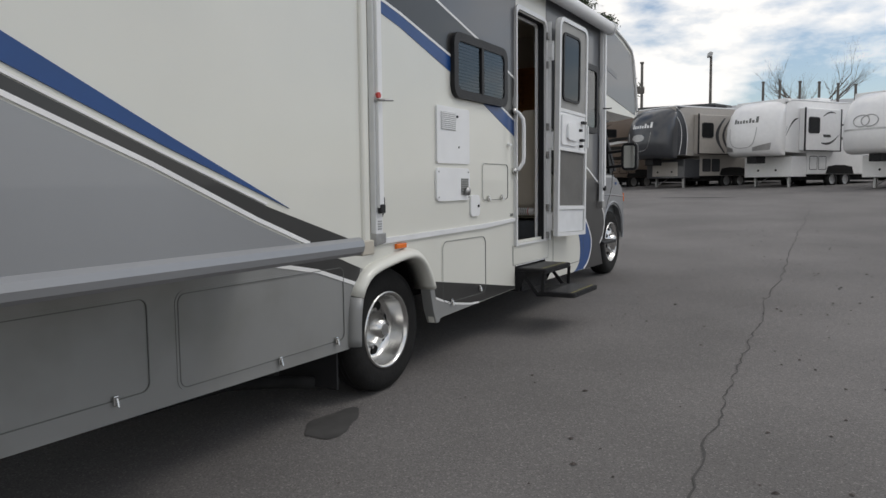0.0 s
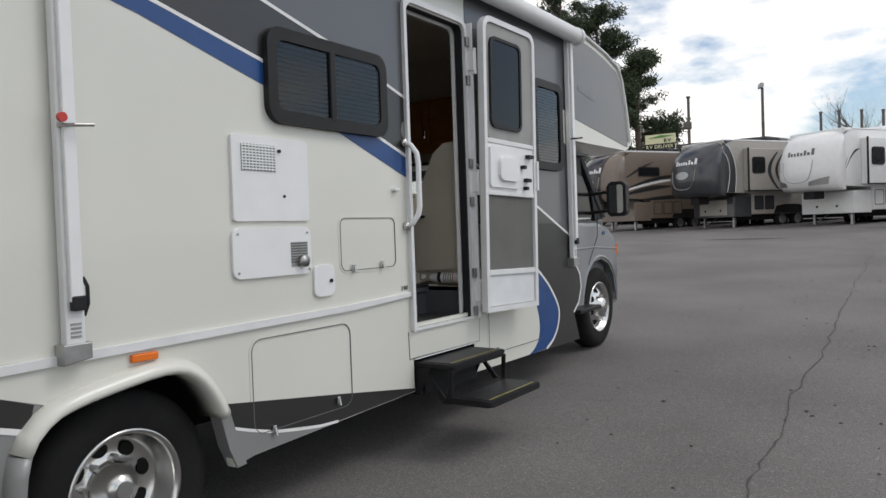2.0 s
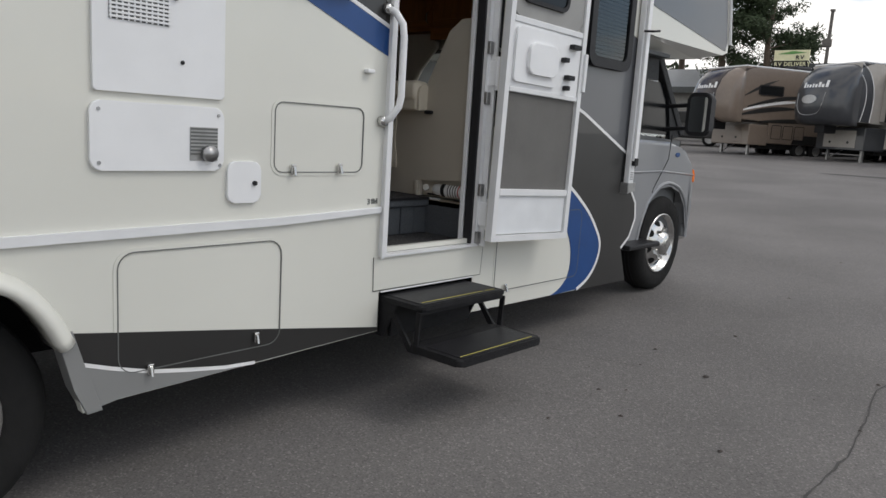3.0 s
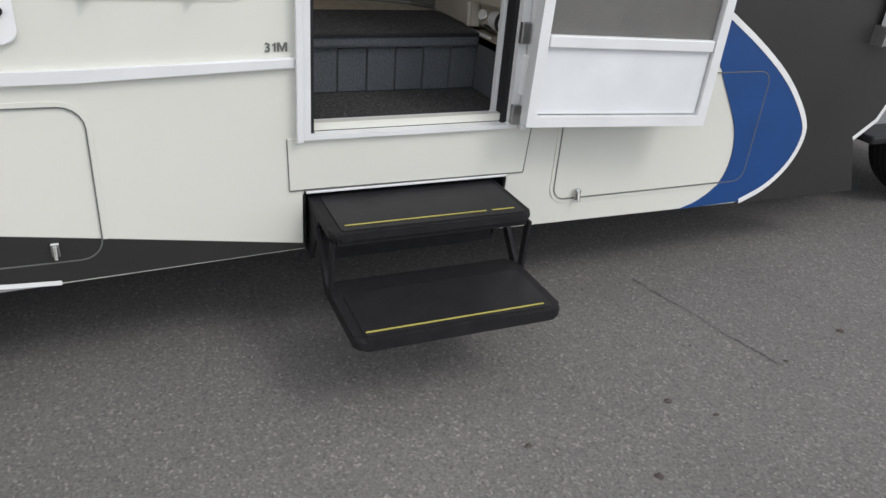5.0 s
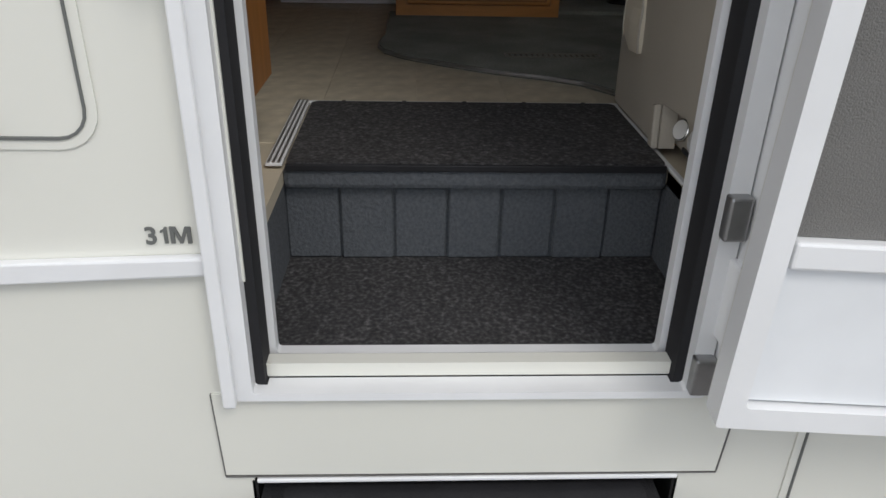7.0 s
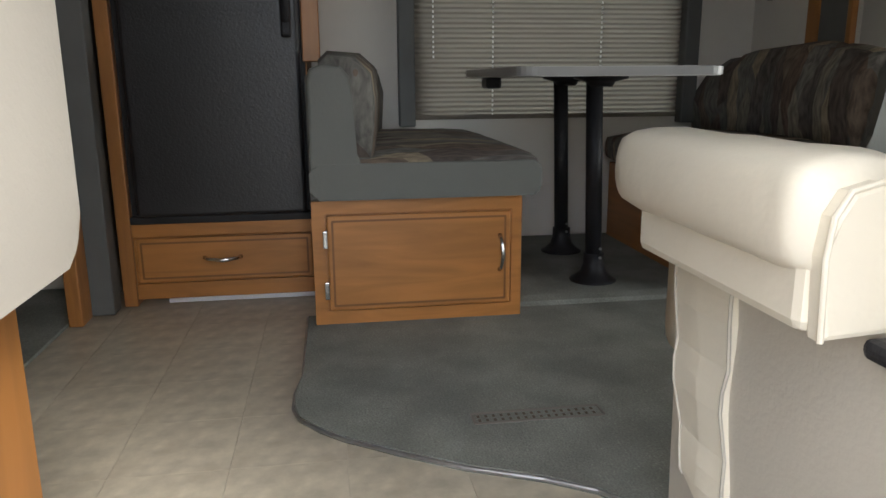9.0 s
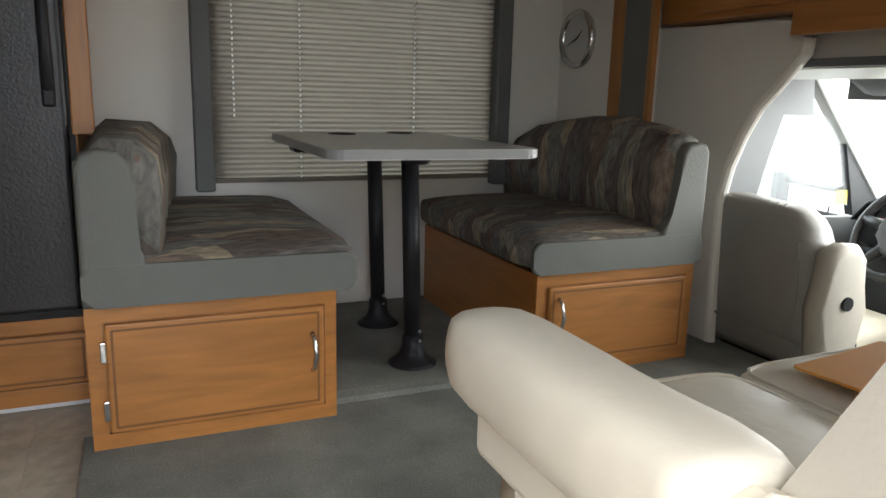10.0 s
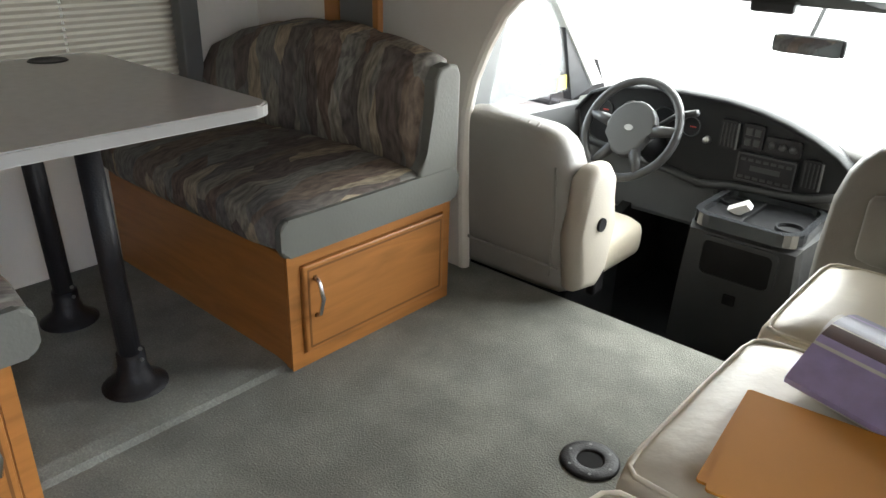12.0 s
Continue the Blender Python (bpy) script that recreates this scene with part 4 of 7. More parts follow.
dr.matrix_basis = Matrix.Translation((0.06, 5.583, 0.016 + 1.2)) @ Matrix.Rotation(radians(-3.2), 4, "Z") @ Matrix.Rotation(radians(-1.5), 4, "X") @ Matrix.Translation((-0.06, -5.60, -1.2))

# grab handle beside the door
gh = rp("grab_handle", tube([(0.02, 4.905, 1.815), (0.05, 4.915, 1.80), (0.075, 4.935, 1.755), (0.08, 4.94, 1.70), (0.08, 4.94, 1.46), (0.075, 4.935, 1.42), (0.05, 4.915, 1.37), (0.02, 4.905, 1.355)], 0.015, 12), WHITE2, "white tubular grab handle", True)
for z in (1.815, 1.355):
    rp("handle_foot", tube([(0.0, 4.90, z), (0.03, 4.907, z)], 0.022, 12), CHROME, parent=gh, smooth=True)

# fold-out double step
st = rp("entry_step", prism(rrect(-0.30, 0.25, 4.957, 5.56, 0.03), "z", 0.563, 0.585, 0.007), STEPM, "black folding entry step")
rp("lower_tread", prism(rrect(0.185, 0.487, 4.957, 5.548, 0.03), "z", 0.374, 0.408, 0.008), STEPM, parent=st)
rp("front_skirt", box(0.225, 0.24, 4.975, 5.545, 0.545, 0.5625), STEPM, parent=st)
rp("step_back", box(0.02, 0.04, 4.99, 5.54, 0.40, 0.555), STEPM, parent=st)
rp("grip_pad", prism(rrect(0.0, 0.235, 4.99, 5.54, 0.01), "z", 0.5852, 0.588), BLACK, parent=st)
rp("grip_pad", prism(rrect(0.262, 0.472, 4.985, 5.52, 0.01), "z", 0.4082, 0.411), BLACK, parent=st)
for y0, y1, x, z in ((5.005, 5.425, 0.207, 0.5885), (5.445, 5.515, 0.207, 0.5885), (4.99, 5.50, 0.456, 0.4115)):
    rp("grip_line", box(x - 0.0028, x + 0.0028, y0, y1, z, z + 0.0012), YELLOW, parent=st)
for y in (4.965, 5.555):
    rp("side_arm", prism([(0.03, 0.555), (0.06, 0.555), (0.22, 0.37), (0.18, 0.37)], "y", y - 0.006, y + 0.006), STEPM, parent=st)
    rp("side_link", prism([(0.22, 0.555), (0.245, 0.555), (0.235, 0.37), (0.21, 0.37)], "y", y - 0.005, y + 0.005), STEPM, parent=st)
    rp("side_plate", prism([(-0.02, 0.56), (0.1, 0.56), (0.02, 0.40), (-0.06, 0.40)], "y", y - 0.004, y + 0.004), STEPM, parent=st)
rp("step_motor", box(-0.3, -0.05, 5.0, 5.5, 0.40, 0.5, 0.01), DARK, parent=st)

# cab-over bunk
CAPP = [(7.201, 2.03), (7.35, 2.025), (8.46, 2.03), (8.55, 2.06), (8.56, 2.12), (8.505, 2.34), (8.44, 2.54), (8.375, 2.69), (8.28, 2.79), (8.0, 2.86), (7.7, 2.905), (7.45, 2.94), (7.201, 2.945)]
CAPC = [(7.201, 1.93), (7.35, 1.905), (8.46, 2.005)] + [(a + max(0, a - 7.9) * 0.15, b) for a, b in CAPP[3:]]
CAPI = [(7.201, 1.93), (7.35, 1.905), (8.46, 2.005)] + CAPP[3:]
co = rp("cab_over", loft([[(x, a, b) for a, b in pts] for x, pts in (
    (0.0, CAPP), (-0.03, CAPP), (-0.22, CAPI), (-1.2, CAPC), (-2.28, CAPI), (-2.47, CAPP), (-2.5, CAPP))]), WHITE, "white overhanging cab-over bunk")
GP = [(7.205, 2.215), (8.50, 2.065), (8.522, 2.13), (8.468, 2.33), (8.405, 2.52), (8.34, 2.66), (8.25, 2.745), (7.97, 2.81), (7.68, 2.855), (7.43, 2.88), (7.205, 2.885)]
decal("grey_field", GP, GRAYP, 0.001, parent=co)
strip("faded_lettering", [(7.35, 2.47), (7.7, 2.42)], 0.045, mat("faded_grey_lettering", (0.16, 0.165, 0.175), 0.4), 0.004, 0.002)
rp("drip_edge", tube([(0.01, a, b) for a, b in CAPP[4:]], 0.014, 8), WHITE2, parent=co)

# van cab
PILLAR = mat("pale_grey_pillar_trim", (0.30, 0.31, 0.295), 0.55, var=0.06)
fender = [(7.20, 0.62), (7.585, 0.58), (7.625, 0.75), (7.725, 0.93), (7.895, 1.03), (8.075, 1.045), (8.255, 0.99), (8.375, 0.87), (8.435, 0.70), (8.43, 0.60), (8.455, 0.60), (8.49, 0.80), (8.495, 1.0), (8.475, 1.12), (8.425, 1.20), (8.335, 1.255), (8.175, 1.315), (8.005, 1.35), (7.20, 1.355)]
for x0, x1 in ((-0.22, -0.12), (-2.32, -2.22)):
    f = rp("fender", prism(fender, "x", x0, x1, 0.03, seg=3), SILVER, "silver cab side and front fender")
    xs_ = x1 if x0 > -1 else x0
    rp("wheel_lip", tube([(xs_, a, b) for a, b in smooth(fender[1:10], 1)], 0.014, 8), SILVER, parent=f)
    rp("corner_lamp", prism([(8.45, 1.045), (8.49, 1.04), (8.492, 1.10), (8.47, 1.14), (8.445, 1.145)], "x", x0 - 0.004, x1 + 0.004, 0.008), ORANGE, "amber corner lamp", parent=f)
    rp("door_seam", tube([(xs_, 7.24, 0.66), (xs_, 7.24, 1.40)], 0.004, 6), SEAL, parent=f)
    rp("door_seam", tube([(xs_, 7.66, 0.66), (xs_, 7.78, 1.0), (xs_, 7.98, 1.22), (xs_, 8.0, 1.40)], 0.004, 6), SEAL, parent=f)
    rp("body_crease", tube([(xs_, 7.22, 1.12), (xs_, 7.9, 1.13), (xs_, 8.45, 1.10)], 0.008, 8), SILVER, parent=f, smooth=True)
    rp("fender_badge", prism([(8.13 + 0.035 * math.cos(k * 0.5236), 1.255 + 0.017 * math.sin(k * 0.5236)) for k in range(12)], "x", xs_ - 0.006, xs_ + 0.006), BLUE, parent=f)
    rp("inner_arch", prism([(7.585, 0.6), (7.725, 0.95), (8.075, 1.06), (8.375, 0.9), (8.455, 0.6)], "x", (x0 - 0.4 if x0 > -1 else x0 + 0.4), (x0 - 0.36 if x0 > -1 else x0 + 0.44)), DARK)
rp("hood", loft([[(x, a, b + k) for a, b in ((8.30, 1.30), (8.37, 1.265), (8.42, 1.22), (8.46, 1.165), (8.485, 1.10), (8.485, 1.03), (8.30, 1.03))] for x, k in ((-0.15, 0.0), (-0.4, 0.045), (-1.22, 0.07), (-2.04, 0.045), (-2.29, 0.0))]), SILVER, smooth=False)
rp("grille", box(-2.05, -0.39, 8.465, 8.525, 0.75, 1.10, 0.02), BLACK)
rp("bumper", box(-2.25, -0.17, 8.445, 8.575, 0.56, 0.77, 0.03), CHROME)
rp("cab_step", box(-0.25, 0.02, 7.24, 7.70, 0.60, 0.635, 0.01), BLACK, "black running board")
for sx, wx in ((-0.20, -0.13), (-2.30, -2.37)):
    rp("door_pillar", prism([(8.25, 1.40), (8.345, 1.40), (7.85, 1.94), (7.75, 1.94)], "x", sx - 0.03, sx + 0.03, 0.01), PILLAR if sx < -1 else DASH)
    rp("vent_pillar", prism([(8.10, 1.36), (8.28, 1.40), (8.05, 1.68), (7.98, 1.74)], "x", sx - 0.02, sx + 0.02), DASH)
    rp("upper_door_frame", prism([(7.20, 1.78), (7.78, 1.78), (7.76, 1.93), (7.20, 1.93)], "x", sx - 0.03, sx + 0.03), DASH2 if sx < -1 else DASH)
    rp("rear_pillar", prism([(7.20, 1.38), (7.50, 1.38), (7.56, 1.6), (7.62, 1.78), (7.20, 1.78)], "x", sx - 0.03, sx + 0.03), DASH2 if sx < -1 else DASH)
    pane = rp("door_pane", prism([(7.51, 1.40), (8.24, 1.40), (8.0, 1.66), (7.9, 1.775), (7.63, 1.775), (7.57, 1.6)], "x", sx - 0.004, sx + 0.004), VEILED if sx < -1 else PRIVACY)
    pane.visible_shadow = sx > -1
    if sx < -1:
        rp("sticker", box(sx + 0.005, sx + 0.007, 8.00, 8.07, 1.41, 1.47), YELLOW, "yellow sticker on the pane")
    m0, m1, mz0, mz1 = (0.0, 0.18, 1.40, 1.71) if sx > -1 else (-2.69, -2.545, 1.31, 1.57)
    mr = rp("wing_mirror", prism(rrect(m0, m1, mz0, mz1, 0.045), "y", 7.93, 8.01, 0.016), BLACK, "black towing mirror")
    rp("mirror_glass", prism(rrect(m0 + 0.026, m1 - 0.026, mz0 + 0.03, mz1 - 0.03, 0.025), "y", 7.924, 7.9295), MIRROR, parent=mr)
    for az in (mz0 + 0.06, mz1 - 0.08):
        rp("mirror_arm", tube([(sx, 8.03, az - 0.02), ((m0 + 0.05) if sx > -1 else (m1 - 0.05), 7.99, az)], 0.016, 8), BLACK, parent=mr)
WSB, WST = [(-2.24, 8.31, 1.39), (-1.25, 8.41, 1.40), (-0.26, 8.31, 1.39)], [(-2.16, 7.82, 1.95), (-1.25, 7.9, 1.96), (-0.34, 7.82, 1.95)]
ws = rp("windscreen", loft([r + [(x, y - 0.006, z - 0.003) for x, y, z in r[::-1]] for r in (WSB, WST)]), VEILED)
ws.visible_shadow = False
for x in (-1.9, -1.1):
    rp("wiper", tube([(x, 8.40, 1.41), (x + 0.5, 8.385, 1.43)], 0.005, 6), BLACK)
# ---- motorhome, inside: shell ----
FZ = 0.962


def struct(name, bm, m, label, category="wall"):
    return tagged(part(name, bm, m), label, category, kind="structure")


floor = struct("floor", wall_grid("z", 0.93, FZ - 0.006, -2.45, -0.05, 2.0, 7.19, [(-0.385, -0.04, 4.955, 5.645)]), GROUT, "vinyl tiled floor of the motorhome", "floor")
struct("ceiling", box(-2.454, -0.046, 2.0, 7.19, 2.86, 2.895), WALLW, "pale ceiling panel", "ceiling")
struct("wall_entry", wall_grid("x", -0.066, -0.0465, 2.0, 7.19, 0.97, 2.86, [(4.955, 5.645, 0.9, 2.62), (3.9, 4.75, 1.82, 2.26), (6.5, 6.98, 1.75, 2.43)]), WALLP, "beige wallboard round the entry door")
struct("wall_rear", box(-2.45, -0.06, 1.95, 2.0, 0.965, 2.86), WALLP, "beige partition at the rear")
struct("wall_driver", wall_grid("x", -2.4545, -2.44, 2.0, 7.19, 0.965, 2.86, [(4.50, 6.98, 0.95, 2.75)]), WALLP, "beige wallboard with the slide-out opening")
# slide-out dinette room
struct("wall_slide_back", wall_grid("x", -2.93, -2.88, 4.46, 7.02, 0.95, 2.79, [(5.55, 6.62, 1.49, 2.30)]), WALLW, "pale wall behind the dinette")
struct("wall_slide_end", box(-2.88, -2.5005, 6.96, 7.0, 0.95, 2.79), WALLW, "pale end wall of the slide-out")
struct("wall_slide_end", box(-2.88, -2.5005, 4.46, 4.50, 0.95, 2.79), WALLW, "pale end wall of the slide-out")
struct("ceiling_slide", box(-2.93, -2.30, 4.46, 7.02, 2.42, 2.46), WALLW, "pale ceiling of the slide-out", "ceiling")
struct("floor_slide", prism([(-2.88, 0.94), (-1.99, 0.94), (-1.965, 0.972), (-1.98, 0.985), (-2.02, 0.992), (-2.88, 0.992)], "y", 5.13, 6.95), CARPET, "raised grey-green carpet of the slide-out", "floor")
struct("wall_slide_header", box(-2.33, -2.27, 4.46, 7.0, 2.30, 2.86), OAKH, "oak valance over the slide-out", "trim")

# vinyl tiles
tile_mesh = None
for i in range(8):
    for j in range(11):
        x, y = -2.22 + i * 0.2125, 3.28 + j * 0.2125
        if x + 0.21 > -0.40 and y > 4.8:
            continue
        if tile_mesh is None:
            ob = part("tile", box(0.0004, 0.2121, 0.0004, 0.2121, -0.004, 0.0, 0.0004, 1), VINYL)
            tile_mesh = ob.data
        else:
            ob = new("tile", tile_mesh)
        ob.location = (x, y, FZ - 0.0035)
        ob.parent = floor

# carpet with rounded border
cv = [(-1.99, 5.10), (-1.55, 5.10), (-1.45, 5.085), (-1.375, 5.085), (-1.32, 5.10), (-1.27, 5.14), (-1.22, 5.19), (-1.15, 5.29), (-1.08, 5.40), (-1.02, 5.53), (-0.97, 5.61), (-0.87, 5.68), (-0.80, 5.72), (-0.05, 5.72), (-0.05, 7.185), (-2.05, 7.185), (-2.43, 7.185), (-2.43, 6.93), (-1.99, 6.93)]
struct("carpet", prism(cv, "z", FZ - 0.004, FZ + 0.012, 0.004), CARPET, "grey-green cut pile carpet", "carpet")
struct("carpet_edging", tube([(a, b, FZ + 0.005) for a, b in cv[:13]], 0.005, 8), STEEL, "pale metal edging round the carpet", "trim")
# entry well
struct("entry_well_floor", box(-0.40, -0.055, 4.95, 5.65, 0.74, 0.775), MAT, "dark carpeted entry well", "floor")
struct("entry_well_side", box(-0.40, -0.055, 4.935, 4.953, 0.74, 0.955), STEPC, "blue-grey carpeted side of the entry well", "wall")
struct("entry_well_side", box(-0.40, -0.055, 5.645, 5.663, 0.74, 0.955), STEPC, "blue-grey carpeted side of the entry well", "wall")
riser = struct("entry_riser", box(-0.412, -0.40, 4.95, 5.65, 0.74, 0.955), STEPC, "blue-grey carpeted riser with upright grooves", "wall")
for k in range(7):
    w = 0.098
    part("riser_panel", box(-0.401, -0.393 + 0.003 * (k % 2), 4.953 + k * 0.099, 4.953 + k * 0.099 + w - 0.003, 0.776, 0.918 + 0.006 * (k % 2), 0.003, 1), STEPC, riser)
struct("entry_nosing", box(-0.42, -0.372, 4.955, 5.642, 0.922, 0.962, 0.01), STEPC, "blue-grey carpeted step nosing", "trim")
em = thing("door_mat", (-0.58, 5.3, FZ), "charcoal ribbed door mat on the top step", "mat")
part("mat_top", prism(rrect(-0.765, -0.372, 4.962, 5.635, 0.012), "z", FZ, FZ + 0.011, 0.003), MAT, em)
part("mat_edge", box(-0.3735, -0.366, 4.962, 5.635, FZ - 0.004, FZ + 0.009, 0.002), BLACK, em)
for k, (x0, x1, y0, y1) in enumerate(((-0.785, -0.768, 4.95, 5.65), (-0.785, -0.38, 4.925, 4.955), (-0.785, -0.30, 5.638, 5.648))):
    tr = struct("edge_trim", box(x0, x1, y0, y1, FZ, FZ + 0.007, 0.002), ALU, "ribbed metal edge strip with screws", "trim")
    if k == 0:
        for q in range(5):
            part("screw", tube([(-0.777, 5.03 + q * 0.135, FZ + 0.006), (-0.777, 5.03 + q * 0.135, FZ + 0.0085)], 0.005, 8), BLACK, tr)
    if k == 1:
        for q in range(3):
            part("rib", box(x0, x1, y0 + 0.004 + q * 0.009, y0 + 0.008 + q * 0.009, FZ + 0.007, FZ + 0.009), STEEL, tr)

# front wall with the arch to the cab
arch = [(-2.44, 0.965), (-2.06, 0.965), (-2.075, 1.25), (-2.075, 1.50), (-2.05, 1.61), (-2.005, 1.715), (-1.95, 1.81), (-1.88, 1.88), (-1.835, 1.93), (-1.79, 1.975), (-1.785, 2.02), (-1.82, 2.075), (-2.44, 2.09)]
struct("wall_front", prism(arch, "y", 7.125, 7.16), WALLP, "beige wallboard panel curving round the cab opening")
struct("arch_trim", tube([(a + 0.008, 7.142, b) for a, b in arch[1:11]], 0.02, 10), WALLW, "pale padded edging of the cab opening", "trim")
struct("wall_front", box(-0.36, -0.06, 7.125, 7.16, 0.965, 2.09), WALLP, "beige wallboard beside the passenger seat")
struct("wall_front_upper", box(-2.44, -0.06, 7.19, 7.199, 1.96, 2.86), WALLP, "beige wallboard above the cab opening")
struct("wall_cab_header", box(-2.4, -0.1, 7.165, 7.78, 1.935, 1.96), DASH2, "grey cab headliner", "ceiling")
struct("cab_floor", box(-2.22, -0.22, 7.19, 8.284, 0.60, 0.64), DASH, "dark carpeted cab floor", "floor")
struct("cab_firewall", box(-2.26, -0.18, 8.285, 8.299, 0.60, 1.36), DASH, "dark cab firewall", "wall")
struct("cab_floor_riser", box(-2.22, -0.22, 7.187, 7.20, 0.62, 0.965), DASH, "dark riser below the carpet edge", "trim")
for x0, x1 in ((-2.25, -2.20), (-0.23, -0.18)):
    struct("cab_side", prism([(7.19, 0.62), (8.28, 0.62), (8.28, 1.36), (7.19, 1.40)], "x", x0, x1), DASH2, "grey cab door trim panel")

# slide-out facing trims beside the front wall and by the fridge
for y, s in ((6.955, 1), (4.47, -1)):
    struct("slide_trim", box(-2.50, -2.43, y - 0.012, y + 0.012, 0.965, 2.86, 0.004), OAK, "oak edge strip of the slide-out", "trim")
    struct("slide_trim", box(-2.43, -2.28, y - 0.008, y + 0.008, 0.965, 2.86, 0.004), GRAYTRIM, "grey felt seal strip of the slide-out", "trim")
    struct("slide_trim", box(-2.28, -2.255, y - 0.012, y + 0.012, 0.965, 2.86, 0.004), OAK, "oak edge strip of the slide-out", "trim")


# ---- dinette ----
def cab_door(parent, x, y0, y1, z0, z1, handles=()):
    """Raised oak door panel on a face that looks along +x."""
    d = part("cabinet_door", box(x, x + 0.016, y0, y1, z0, z1, 0.005), OAKH, parent)
    # slightly raised ring in darker oak paints the shadow of a panel groove
    part("groove_shade_ring", ring(rrect(y0 + 0.012, y1 - 0.012, z0 + 0.012, z1 - 0.012, 0.004), rrect(y0 + 0.018, y1 - 0.018, z0 + 0.018, z1 - 0.018, 0.003), "x", x + 0.0145, x + 0.0168), OAKD, d)
    for hy, hz, hl, ori in handles:
        if ori == "z":
            p = [(x + 0.014, hy, hz + hl), (x + 0.034, hy, hz + hl * 0.8), (x + 0.042, hy + 0.004, hz), (x + 0.034, hy, hz - hl * 0.8), (x + 0.014, hy, hz - hl)]
        else:
            p = [(x + 0.014, hy + hl, hz), (x + 0.034, hy + hl * 0.8, hz), (x + 0.042, hy, hz - 0.004), (x + 0.034, hy - hl * 0.8, hz), (x + 0.014, hy - hl, hz)]
        part("handle", tube(p, [0.007, 0.0055, 0.0065, 0.0055, 0.007], 8), CHROME, d, "chrome bow handle", True)
    return d


OAKD = mat("oak_shadow_groove", (0.19, 0.078, 0.02), 0.5)


def pillow(x0, x1, y0, y1, z0, z1, r, nx=14, ny=14, puff=0.02):
    """A soft box: bevelled, with a slightly domed top."""
    bm = box(x0, x1, y0, y1, z0, z1)
    bmesh.ops.subdivide_edges(bm, edges=bm.edges, cuts=7, use_grid_fill=True)
    cx, cy, cz = (x0 + x1) / 2, (y0 + y1) / 2, (z0 + z1) / 2
    hx, hy, hz = (x1 - x0) / 2, (y1 - y0) / 2, (z1 - z0) / 2
    for v in bm.verts:
        d = Vector((v.co.x - cx, v.co.y - cy, v.co.z - cz))
        q = Vector((max(abs(d.x) - (hx - r), 0), max(abs(d.y) - (hy - r), 0), max(abs(d.z) - (hz - r), 0)))
        if q.length > r:
            q = q * (r / q.length)
        c = Vector((min(abs(d.x), hx - r), min(abs(d.y), hy - r), min(abs(d.z), hz - r))) + q
        v.co = Vector((cx, cy, cz)) + Vector([math.copysign(a, b) for a, b in zip(c, d)])
        if puff and d.z > 0:
            v.co.z += puff * (1 - (d.x / hx) ** 2) * (1 - (d.y / hy) ** 2) + 0.004 * noise.noise(v.co * 9)
    return bm


